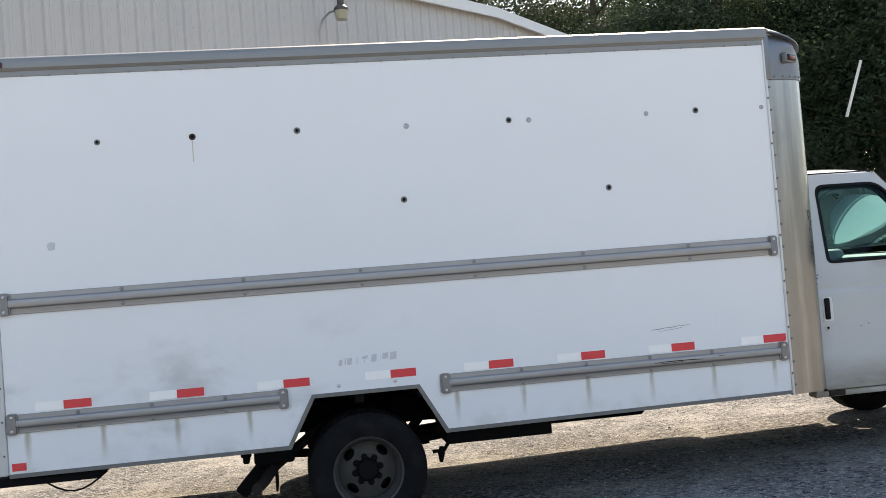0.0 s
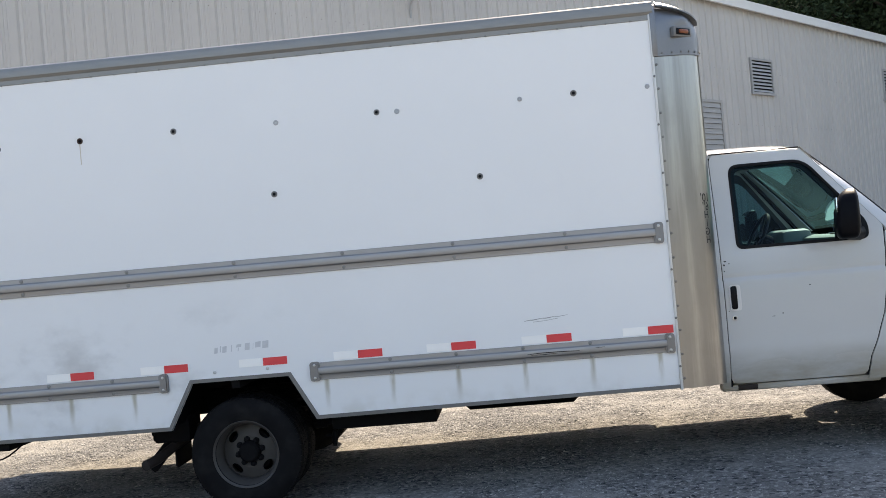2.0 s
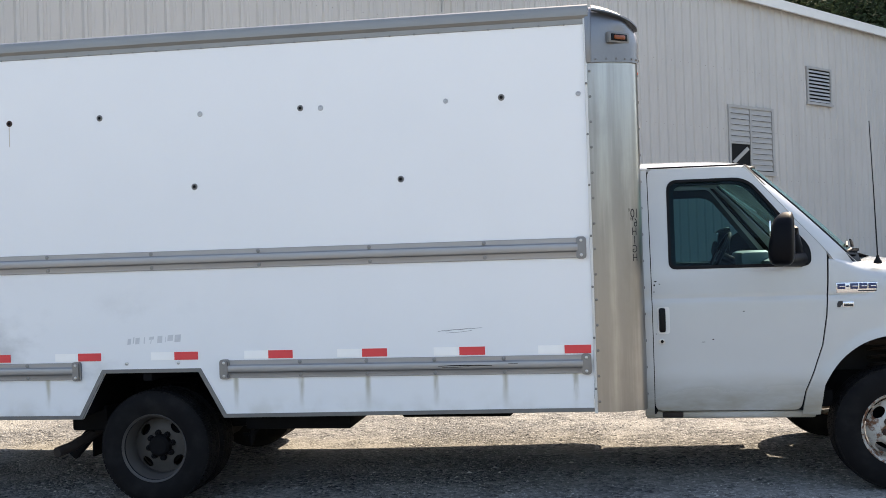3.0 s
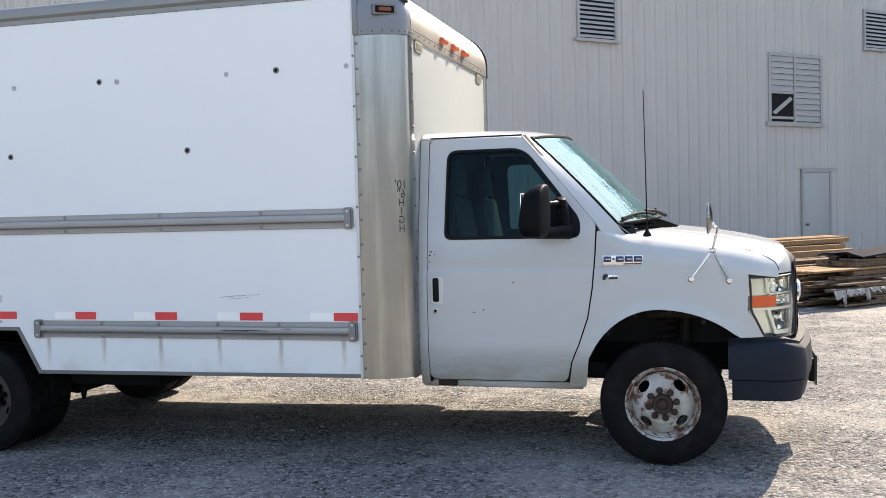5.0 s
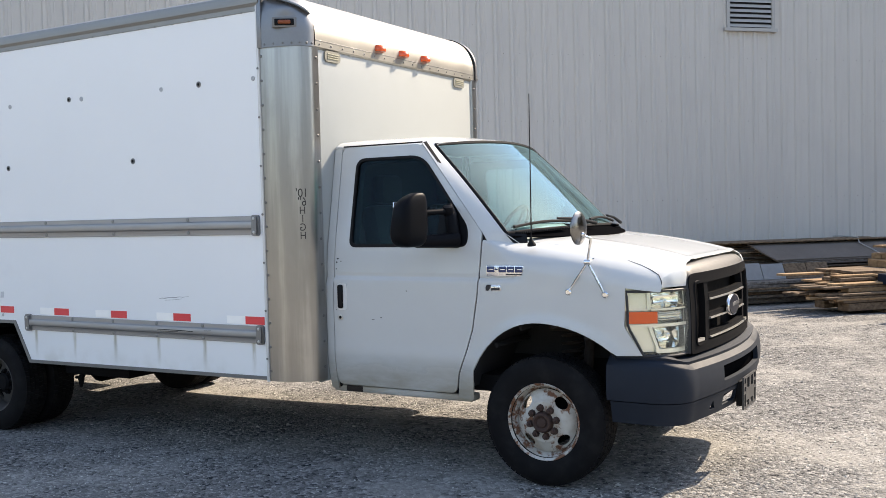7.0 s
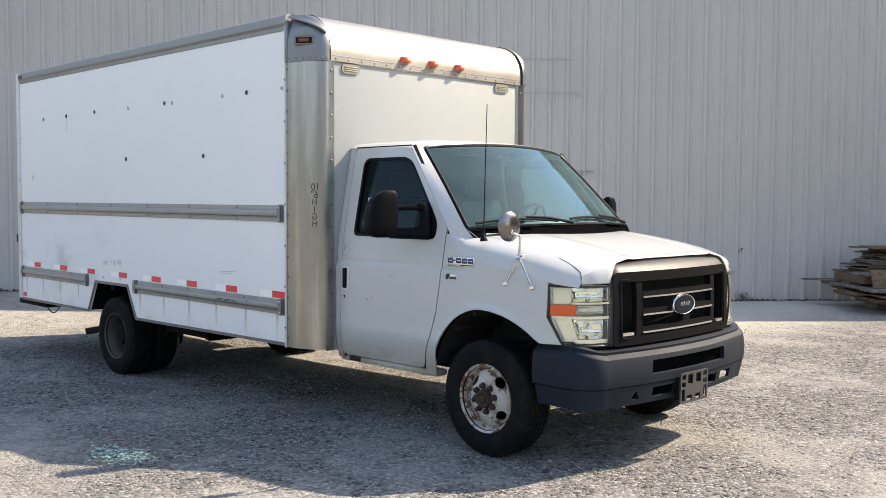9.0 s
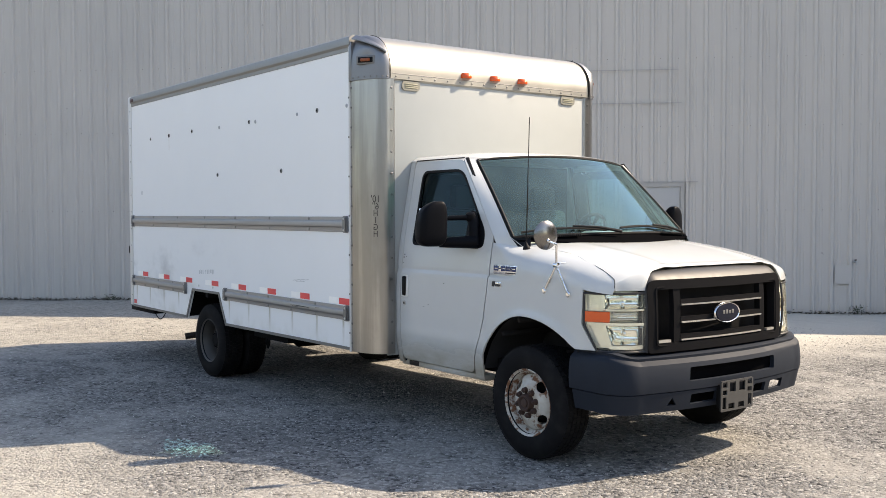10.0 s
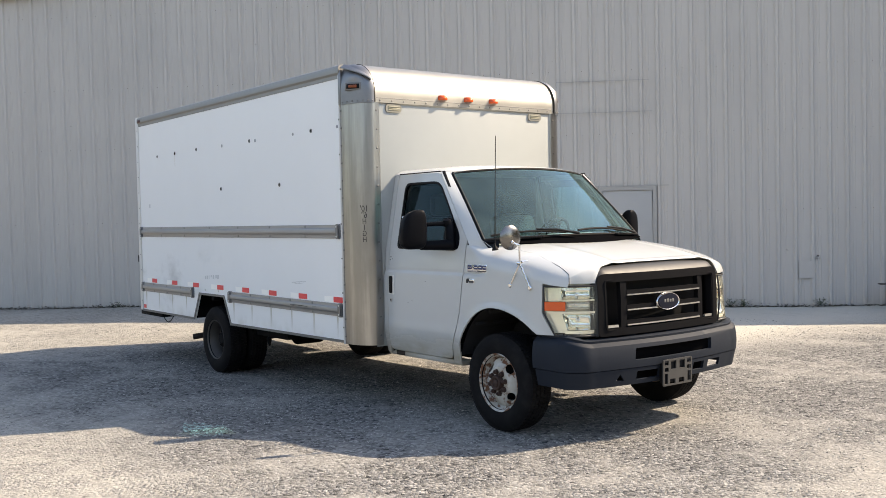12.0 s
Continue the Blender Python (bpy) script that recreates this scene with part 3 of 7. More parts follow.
for y0, sign in ((SIDE, -1), (FAR, 1)):
    steps = 14
    bm = bmesh.new()
    for z0, z1 in ((0.535, 2.69),):
        ring = [corner(3.155, y0, sign, k / steps * math.pi / 2) for k in range(steps + 1)]
        ring = [ring[0] - Vector((0.018, 0, 0))] + ring + [ring[-1] + Vector((0, -sign * 0.05, 0))]
        inner = [p + Vector((-0.012, -sign * 0.012, 0)) for p in ring]
        loop = ring + inner[::-1]
        lo, hi = [bm.verts.new(p + Vector((0, 0, z0))) for p in loop], [bm.verts.new(p + Vector((0, 0, z1))) for p in loop]
        for i in range(len(loop)):
            bm.faces.new((lo[i - 1], lo[i], hi[i], hi[i - 1]))
        m = len(ring)
        for i in range(m - 1):
            bm.faces.new((lo[i], lo[i + 1], lo[2 * m - 2 - i], lo[2 * m - 1 - i]))
            bm.faces.new((hi[i], hi[i + 1], hi[2 * m - 2 - i], hi[2 * m - 1 - i]))
        bmesh.ops.recalc_face_normals(bm, faces=bm.faces[:])
    post = part("corner_post", bm, M_POST, truck, "rounded brushed aluminium corner post")
    bm = bmesh.new()
    a, b = sorted((y0 + 0.011 * sign, y0 - 0.02 * sign))
    block(bm, 3.119, 3.136, a, b, 0.53, 2.94, 0.003)
    part("post_trim", bm, M_TRIM, post)
    bm = bmesh.new()
    rivet_row(bm, [(3.149, y0 + 0.001 * sign, 0.60 + 0.155 * i) for i in range(14)], 0.009, (0, sign, 0), 0.006)
    rivet_row(bm, [(3.1275, y0 + 0.011 * sign, 0.68 + 0.31 * i) for i in range(7)], 0.008, (0, sign, 0), 0.006)
    rivet_row(bm, [(3.446, y0 - sign * 0.178, 0.62 + 0.165 * i) for i in range(13)], 0.009, (1, 0, 0), 0.006)
    tagged(part("rivets", bm, M_STEEL, post), kind="stuff")
    # corner casting: upright skirt, a crest over the lamp and a rounded top
    bm = bmesh.new()
    rows = []
    g = 0.010
    for k in range(25):
        s = k / 24
        row = []
        for j in range(19):
            ang = j / 18 * math.pi / 2
            if s < 0.4:
                z, shrink = 2.665 + s / 0.4 * 0.11, 1.0
            else:
                e = (s - 0.4) / 0.6 * math.pi / 2
                z, shrink = 2.775 + 0.256 * math.sin(e), math.cos(e)
            bulge = 0.016 * math.exp(-((ang - 0.70) / 0.34) ** 2) * math.exp(-((z - 2.905) / 0.035) ** 2)
            px = 3.155 + (RX + g) * math.sin(ang) * (shrink ** (0.7 + 0.3 * math.sin(ang) ** 4)) + bulge
            py = y0 + sign * ((RY + g) * math.cos(ang) * (shrink ** 0.55) - RY + bulge)
            row.append(bm.verts.new((px, py, z)))
        rows.append(row)
    for r0, r1 in zip(rows, rows[1:]):
        for j in range(18):
            bm.faces.new((r0[j], r0[j + 1], r1[j + 1], r1[j]))
    bmesh.ops.recalc_face_normals(bm, faces=bm.faces[:])
    bmesh.ops.solidify(bm, geom=bm.faces[:], thickness=0.006)
    block(bm, 3.128, 3.165, *sorted((y0 + 0.014 * sign, y0 - 0.05 * sign)), 2.665, 2.975, 0.006)
    cap = part("corner_cap", bm, M_CAP, truck, "grey cast aluminium corner cap with an inset lamp")
    bm = bmesh.new()
    for j in range(7):
        ang = (j + 0.5) / 7 * math.pi / 2
        p = corner(3.155, y0, sign, ang, 0.011)
        rivet_row(bm, [(p.x, p.y, 2.685)], 0.007, (math.sin(ang), sign * math.cos(ang), 0), 0.005)
    tagged(part("rivets", bm, M_STEEL, cap), kind="stuff")
    ang = 0.62
    p = corner(3.155, y0, sign, ang, 0.006)
    turn = Matrix.Translation((p.x, p.y, 2.812)) @ Matrix.Rotation(math.atan2(sign * math.cos(ang), math.sin(ang)), 4, "Z")
    bm = bmesh.new()
    block(bm, -0.02, 0.016, -0.078, 0.078, -0.034, 0.034, 0.008, turn)
    part("lamp_bezel", bm, M_EDGE, cap)
    bm = bmesh.new()
    block(bm, 0.0, 0.020, -0.062, 0.062, -0.022, 0.022, 0.006, turn)
    part("lamp_recess", bm, M_BLACK, cap)
    bm = bmesh.new()
    block(bm, 0.0, 0.029, -0.040, 0.040, -0.013, 0.013, 0.008, turn)
    part("marker_lamp", bm, M_SHADEAMBER, cap, "amber marker lamp, darkened for shade")
    if sign > 0:
        continue
    bm = bmesh.new()
    strip = []
    for j in range(15):
        ang = 0.06 + 1.36 * j / 14
        fade = math.sin(j / 14 * math.pi) ** 0.6
        z = 2.995 - 0.125 * (ang / 1.4) ** 1.2
        g0, g1 = corner(3.155, y0, sign, ang, -0.03), corner(3.155, y0, sign, ang, 0.011 + 0.011 * fade)
        strip.append([bm.verts.new((g.x, g.y, z + dz)) for g, dz in ((g0, 0.034), (g1, 0.006), (g1, -0.004), (g0, -0.004))])
    for r0, r1 in zip(strip, strip[1:]):
        for j in range(4):
            bm.faces.new((r0[j], r0[(j + 1) % 4], r1[(j + 1) % 4], r1[j]))
    bm.faces.new(strip[0])
    bm.faces.new(strip[-1][::-1])
    bmesh.ops.recalc_face_normals(bm, faces=bm.faces[:])
    part("lamp_visor", bm, M_CAP, cap)

# front panel and roof cap
bm = bmesh.new()
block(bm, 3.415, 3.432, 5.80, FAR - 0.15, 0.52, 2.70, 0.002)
front = part("front_panel", bm, M_DIMWHITE, truck, "sunlit white front panel, its colour darkened to offset the sun")
bm = bmesh.new()
steps = 16
arc = [(3.440, 2.668), (3.448, 2.671), (3.448, 2.70)] + [(3.148 + 0.30 * math.cos(k / steps * math.pi / 2), 2.735 + 0.297 * math.sin(k / steps * math.pi / 2)) for k in range(steps + 1)] + [(3.13, 3.033)]
inner = [(x - 0.012, z - 0.012) for x, z in arc]
extrude_profile(bm, arc + inner[::-1], 5.812, FAR - 0.165, lambda s, a, b: Vector((a, s, b)))
roof_cap = part("roof_cap", bm, M_ROOFCAP, truck, "rounded bright aluminium roof cap")
for y in (5.816, FAR - 0.169):
    bm = bmesh.new()
    tube(bm, [(a + 0.004, y, b + 0.004) for a, b in arc[1:]], 0.003, 6)
    part("cap_seam", bm, M_SEAL, roof_cap)
bm = bmesh.new()
rivet_row(bm, [(3.448, 5.87 + 0.126 * i, 2.690) for i in range(17)], 0.007, (1, 0, 0), 0.005)
tagged(part("rivets", bm, M_STEEL, roof_cap), kind="stuff")
bm = bmesh.new()
tube(bm, [(3.4485, 5.83, 2.712), (3.4485, FAR - 0.185, 2.712)], 0.0022, 6)
part("lip_seam", bm, M_STEEL, roof_cap)
for y in (6.56, 6.865, 7.17):
    bm = bmesh.new()
    rows = []
    for k in range(7):
        t = k / 6
        w, d, z = 0.050 * math.cos(0.9 * t - 0.25), 0.052 * math.cos(1.25 * t - 0.35), 2.728 + 0.042 * t
        rows.append([bm.verts.new((3.446 + d * math.sin(a), y + w * math.cos(a), z)) for a in [j / 8 * math.pi for j in range(9)]])
    for r0, r1 in zip(rows, rows[1:]):
        for j in range(8):
            bm.faces.new((r0[j], r0[j + 1], r1[j + 1], r1[j]))
    bm.faces.new(rows[-1])
    bm.faces.new(rows[0][::-1])
    part("marker_lamp", bm, M_AMBER, roof_cap, "amber marker lamp")
for y in (6.018, 7.72):
    bm = bmesh.new()
    prism(bm, rounded([(-0.085, -0.036), (0.085, -0.036), (0.085, 0.036), (-0.085, 0.036)], 0.036), lambda u, v: Vector((3.433, y + u, 2.626 + v)), (0.010, 0, 0))
    lamp = part("clearance_lamp", bm, M_LENSRIM, front, "yellowed oval clearance lamp")
    bm = bmesh.new()
    for v in (-0.014, 0, 0.014):
        block(bm, 3.442, 3.447, y - 0.06, y + 0.06, 2.626 + v - 0.004, 2.626 + v + 0.004, 0.002)
    part("lamp_lens", bm, M_LAMPLENS, lamp)

# rub rails
RAIL = [(0.0, 0.0), (0.010, 0.001), (0.012, 0.003), (0.012, 0.033), (0.014, 0.036), (0.026, 0.041), (0.028, 0.045), (0.028, 0.077), (0.026, 0.081), (0.015, 0.085), (0.012, 0.089), (0.012, 0.113), (0.010, 0.115), (0.0, 0.116)]


def rub_rail(x0, x1, z0, height, bolts, y0, sign):
    bm = bmesh.new()
    f = height / 0.116
    extrude_profile(bm, [(a, b * f) for a, b in RAIL], x0 + 0.03, x1 - 0.03, lambda x, a, b: Vector((x, y0 + sign * (a - 0.001), z0 + b)))
    rail = part("rub_rail", bm, M_RAIL, truck, "scuffed aluminium rub rail")
    for a, b in ((x0, x0 + 0.067), (x1 - 0.062, x1)):
        bm = bmesh.new()
        prism(bm, rounded([(a, z0 - 0.006), (b, z0 - 0.006), (b, z0 + height + 0.006), (a, z0 + height + 0.006)], 0.022), lambda u, v: Vector((u, y0 - sign * 0.001, v)), (0, sign * 0.031, 0))
        bmesh.ops.bevel(bm, geom=[e for e in bm.edges if all(abs(v.co.y - (y0 + sign * 0.030)) < 1e-4 for v in e.verts)], offset=0.010, segments=2, affect="EDGES")
        end = part("rail_end", bm, M_CAP, rail, "grey cast rail end")
        bm = bmesh.new()
        for s in (0.14, 0.86):
            bm = bmesh.new()
            rivet_row(bm, [((a + b) / 2, y0 + sign * 0.030, z0 + height * s)], 0.010, (0, sign, 0), 0.005)
            part("rail_bolt", bm, M_BOLT, rail)
    for i, x in enumerate(bolts):
        for dx, lift, up in ((0.0, 0.011, 0.15), (-0.004, 0.011, 0.87)):
            bm = bmesh.new()
            rivet_row(bm, [(x + dx, y0 + sign * lift, z0 + height * up)], 0.013, (0, sign, 0), 0.006, 10)
            part("rail_bolt", bm, M_DULLBOLT, rail)


for y0, sign in ((SIDE, -1), (FAR, 1)):
    rub_rail(-1.862, 3.097, 1.479, 0.124, [-1.15 + 0.725 * i for i in range(6)], y0, sign)
    rub_rail(-1.86, -0.209, 0.775, 0.113, [-1.45, -1.02, -0.585], y0, sign)
    rub_rail(0.743, 3.107, 0.774, 0.115, [0.846 + 0.4325 * (i + 1) for i in range(4)], y0, sign)
for run, r0 in (([(2.165, 0.832), (2.24, 0.836), (2.33, 0.836), (2.42, 0.835), (2.50, 0.832)], 0.0028), ([(2.19, 0.826), (2.28, 0.825), (2.36, 0.828)], 0.0018), ([(2.60, 0.842), (2.66, 0.844)], 0.0016)):
    bm = bmesh.new()
    tube(bm, [(x, SIDE - 0.0272, z) for x, z in run], [r0 * (0.4 + 0.6 * math.sin(math.pi * (i + 0.4) / len(run))) for i in range(len(run))], 5)
    part("scratch", bm, M_DARK, truck, "dark scrape on the rub rail")

# reflective tape, plugs, scuffs
for x in (-1.694, -1.035, -0.394, 0.273, 0.905, 1.518, 2.136, 2.785):
    for k, (mat, label) in enumerate(((M_WHITE, "white reflective tape"), (M_RED, "red reflective tape"))):
        bm = bmesh.new()
        block(bm, x + 0.161 * k, x + 0.161 * k + 0.1605, SIDE - 0.003, SIDE - 0.0005, 0.897, 0.948)
        part("tape", bm, mat, truck, label)
bm = bmesh.new()
block(bm, -1.845, -1.765, SIDE - 0.004, SIDE - 0.0005, 0.555, 0.60)
part("tape", bm, M_RED, truck, "red reflective tape")
for x, z, r, dark in ((-1.24, 2.483, 0.018, 1), (-0.676, 2.486, 0.021, 2), (-0.036, 2.49, 0.021, 1), (0.655, 2.482, 0.018, 0), (1.325, 2.485, 0.020, 1), (1.458, 2.479, 0.018, 0), (2.26, 2.480, 0.016, 0), (2.607, 2.484, 0.021, 1), (3.078, 2.482, 0.016, 0), (0.604, 2.014, 0.021, 1), (1.961, 2.006, 0.021, 1)):
    bm = bmesh.new()
    lathe(bm, [(r, 0), (r * 0.9, 0.004), (r * 0.6, 0.005), (r * 0.45, 0.002), (0, 0.002)], (x, SIDE - 0.0005, z), (0, -1, 0), 16)
    plug = part("hole_plug", bm, (M_GALV, M_EDGE, M_RUST)[dark], truck, ("dull grey rivet washer", "dark round plug", "rusty round plug")[dark])
    if dark:
        bm = bmesh.new()
        lathe(bm, [(r * 0.5, 0.002), (r * 0.4, 0.006), (0, 0.007)], (x, SIDE - 0.0005, z), (0, -1, 0), 10)
        part("plug_pin", bm, M_DARK, plug)
bm = bmesh.new()
block(bm, -0.681, -0.675, SIDE - 0.0012, SIDE - 0.0004, 2.33, 2.462)
part("rust_run", bm, plain("pale rust stain", (0.58, 0.52, 0.43), 0.5, vary=0.15), truck)
rng = random.Random(4)
for x0, x1, z0, z1 in ((0.112, 0.140, 1.000, 1.040), (0.150, 0.163, 1.006, 1.050), (0.166, 0.200, 1.002, 1.046), (0.225, 0.236, 1.004, 1.050), (0.262, 0.300, 1.030, 1.052), (0.270, 0.281, 1.004, 1.030), (0.318, 0.356, 1.008, 1.056), (0.372, 0.380, 1.010, 1.050), (0.388, 0.430, 1.020, 1.060), (0.436, 0.482, 1.012, 1.062)):
    bm = bmesh.new()
    s = 0.010
    prism(bm, [(x0, z0), (x1 - s * 0.5, z0 + 0.002), (x1, z1), (x0 + s * 0.5, z1 - 0.003)], lambda u, v: Vector((u, SIDE - 0.0003, v)), (0, -0.0009, 0))
    part("lettering_ghost", bm, M_GHOST, truck, "faint trace of removed lettering")
bm = bmesh.new()
tube(bm, [(2.165 + 0.028 * i, SIDE - 0.0006, 1.045 + 0.020 * (i / 10) ** 0.7 + 0.002 * math.sin(i * 2.1)) for i in range(11)], [0.0012, 0.0022, 0.003, 0.0025, 0.002, 0.003, 0.0025, 0.0015, 0.002, 0.0015, 0.0008], 5)
tube(bm, [(2.22, SIDE - 0.0006, 1.036), (2.30, SIDE - 0.0006, 1.040), (2.38, SIDE - 0.0006, 1.049)], 0.0014, 5)
part("scratch", bm, M_SCUFF, truck, "grey scratch")
bm = bmesh.new()
lathe(bm, [(0.024, 0), (0.012, 0.0012), (0, 0.0014)], (-1.546, SIDE - 0.0002, 1.873), (0, -1, 0), 11)
for i in range(12):
    x, z = -1.546 + rng.uniform(-0.022, 0.022), 1.872 + rng.uniform(-0.024, 0.022)
    lathe(bm, [(rng.uniform(0.003, 0.009), 0), (0, 0.001)], (x, SIDE - 0.0002, z), (0, -1, 0), 7)
part("smudge", bm, M_GHOST, truck, "grey smudge")
for x in (0.105, 0.46):
    bm = bmesh.new()
    rivet_row(bm, [(x, SIDE, 0.878)], 0.012, (0, -1, 0), 0.006, 10)
    part("panel_bolt", bm, M_BOLT, truck)

# mirrored height marking on the corner post, to be read in the driver's mirror
ANG, TEXT_TOP = 0.95, 1.738
for text, z, size in (("10'", TEXT_TOP, 0.078), ("6\"", TEXT_TOP - 0.056, 0.078), ("H", TEXT_TOP - 0.110, 0.067), ("I", TEXT_TOP - 0.164, 0.067), ("G", TEXT_TOP - 0.217, 0.067), ("H", TEXT_TOP - 0.270, 0.067)):
    bm = letters(text, size)
    for v in list(bm.verts):
        ang = ANG - v.co.x / 0.25
        p = corner(3.155, SIDE, -1, ang, 0.0015)
        v.co = Vector((p.x, p.y, z + v.co.y))
    part("letter", bm, M_INK, [o for o in truck.children if o.name.startswith("corner_post")][0], smooth=0)

NEAR_SIDE = (0, -1, 0.2)


# ---- cab skins
ARCH_FRONT = 0.640


def half_width(x, z):
    w = 1.005 - 0.030 * ((z - 0.95) / 0.45) ** 2 if z < 1.42 else 0.9723 - (z - 1.42) * 0.185
    if z < 0.62:
        w -= 0.25 * (0.62 - z) ** 2
    w += 0.007 / (1 + math.exp(-(1.197 - z) * 140))
    if x < 5.42:
        w -= 0.009 * math.exp(-((z - 1.203) / 0.009) ** 2)
    w += 0.011 / (1 + math.exp((z - 0.745) * 45)) * min(1.0, max(0.0, (z - 0.40) / 0.3))
    if x > 5.05:
        w -= 0.022 * ((x - 5.05) / 0.4) ** 2
    if x > 5.42:
        w -= 0.060 * ((x - 5.42) / 0.2) ** 2
    d = math.hypot((x - 4.93) / (0.470 if x < 4.93 else ARCH_FRONT), (z - 0.40) / 0.55)
    if x > 4.3:
        w += 0.014 * math.exp(-((d - 1.0) / 0.07) ** 2)
    return w


def hood_height(x):
    s = (x - 4.7) / 0.95
    return 1.456 - 0.101 * s - 0.050 * max(0, s) ** 3


def near(x, z):
    return Vector((x, CY - half_width(x, z), z))


def shoulder(x):
    """How far down the wing's rounded shoulder reaches: tight by the door, wide over the wheel."""
    f = min(1.0, max(0.0, (4.86 - x) / 0.29))
    return 0.26 - 0.19 * f * f * (3 - 2 * f)


def nose(x, w):
    """Fender and hood: w is the height on the side, then runs on over the shoulder."""
    top = hood_height(x)
    deep = shoulder(x)
    start = top - deep
    if w <= start:
        return near(x, w)
    ang = min(math.pi / 2, (w - start) / 0.62 * math.pi / 2)
    hw = half_width(x, start)
    y = hw * max(0.0, math.cos(ang)) ** (2 / 3.6)
    z = start + deep * math.sin(ang) ** (2 / 3.6)
    return Vector((x, CY - y, z))


def both_sides(name, make, material, parent, label="", smooth=35):
    """The near and the far side of one part, mirrored about the truck's middle."""
    out = []
    for flip in (False, True):
        bm = make()
        if flip:
            bmesh.ops.scale(bm, vec=(1, -1, 1), space=Matrix.Translation((0, -CY, 0)), verts=bm.verts[:])
            bmesh.ops.reverse_faces(bm, faces=bm.faces[:])
        out.append(part(name, bm, material, parent, label, smooth))
    return out


bm = bmesh.new()
block(bm, 3.50, 4.60, CY - 0.84, CY + 0.84, 0.50, 0.60)
cab = part("cab", bm, M_DARK, truck, "white van cab with dirty sills")

arch = [(4.93 + (0.470 if d > 90 else ARCH_FRONT) * math.cos(math.radians(d)), 0.40 + 0.55 * math.sin(math.radians(d))) for d in range(158, 43, -5)]
DOOR_FRONT = [(4.375, 0.50), (4.40, 0.62), (4.45, 0.74), (4.505, 0.90), (4.535, 1.08), (4.553, 1.28), (4.562, 1.47)]
door_outline = rounded([(3.497, 0.50), *DOOR_FRONT, (4.10, 2.025), (3.499, 2.03)], [0.05, 0.04, 0, 0, 0, 0, 0, 0.02, 0.05, 0.05])
window_hole = rounded([(3.606, 1.385), (4.468, 1.385), (4.470, 1.50), (4.115, 1.955), (3.615, 1.955)], [0.05, 0.05, 0.06, 0.09, 0.07])
doors = both_sides("door", lambda: sheet(door_outline, [window_hole], 0.09, 0.0115, near, NEAR_SIDE, 0.022), M_CAB, truck, "white cab door with chipped paint")
fender_outline = [(4.572, 1.465), (4.562, 1.28), (4.544, 1.08), (4.514, 0.90), (4.459, 0.74), (4.409, 0.62), (4.384, 0.47), (4.49, 0.47)] + arch[1:] + [(5.400, 0.785), (5.531, 0.785), (5.440, 0.945), (5.447, 1.124), (5.52, 1.112), (5.618, 1.098), (5.624, 1.14), (5.60, 1.235), (5.50, 1.33), (5.2, 1.47), (4.9, 1.51), (4.66, 1.515)]
both_sides("fender", lambda: sheet(fender_outline, [], 0.045, 0.0125, nose, NEAR_SIDE, 0.012), M_CAB, truck, "white front wing")


def hood_skin():
    """The hood: a crowned top that rolls over the grille's edge and down to the headlights."""
    seam_x, seam_w = [4.66, 4.9, 5.2, 5.5, 5.60, 5.624], [1.515, 1.51, 1.47, 1.33, 1.235, 1.14]
    front_y = [0.0, 0.60, 0.645, 0.675, 0.698, 0.80, 0.845, 0.872]
    front_at = [5.690, 5.678, 5.688, 5.700, 5.708, 5.665, 5.640, 5.622]

    def crown(x, y):
        top, deep = hood_height(x), shoulder(x)
        hw = half_width(x, top - deep)
        return top - deep + deep * (1 - min(1, abs(y) / hw) ** 3.6) ** (1 / 3.6) + 0.010 * math.exp(-((abs(y) - 0.50) / 0.05) ** 2) * max(0.0, (x - 4.8) / 0.9)

    bm = bmesh.new()
    rows = [[] for _ in range(37)]
    for j in range(81):
        t = j / 80 * 2 - 1
        back = 4.960 - 0.245 * t * t
        end_y = t * (CY - nose(5.622, 1.15).y - 0.006)
        end_x = float(np.interp(abs(end_y), front_y, front_at))
        roll = 0.045 - 0.036 * smooth_step(0.72, 0.86, abs(end_y))
        for i in range(29):
            x = back + (end_x - roll - back) * i / 28
            edge = CY - nose(x, float(np.interp(x, seam_x, seam_w))).y - 0.006
            f = i / 28
            y = edge * t * (1 - f ** 6) + end_y * f ** 6
            rows[i].append(bm.verts.new((x, CY + y, crown(x, y))))
        high = crown(end_x - roll, end_y)
        a = abs(end_y)
        low = high - 0.018 if a < 0.615 else 1.153 + (high - 0.018 - 1.153) * (1 - min(1.0, (a - 0.615) / 0.085) ** 2.2)
        low = min(low, high - 0.003)
        for k in range(1, 9):
            f = k / 8 * math.pi / 2
            rows[28 + k].append(bm.verts.new((end_x - roll + roll * math.sin(f), CY + end_y, high - (high - low) * (1 - math.cos(f)))))
    for r0, r1 in zip(rows, rows[1:]):
        for j in range(80):
            bm.faces.new((r0[j], r0[j + 1], r1[j + 1], r1[j]))
    return face_out(bm, (0, 0, 1), 0.010)


hood = part("hood", hood_skin(), M_CAB, truck, "white engine hood")


def hood_gap():
    bm = bmesh.new()
    run = [(5.42, 1.374), (5.46, 1.352), (5.5, 1.33), (5.56, 1.28), (5.60, 1.235), (5.618, 1.18), (5.622, 1.15)]
    tube(bm, [nose(x, w) + Vector((0, -0.001, 0.001)) for x, w in run], [0.0008, 0.0014, 0.0018] + [0.0022] * 4, 6)
    return bm


both_sides("hood_gap", hood_gap, M_SEAL, truck)

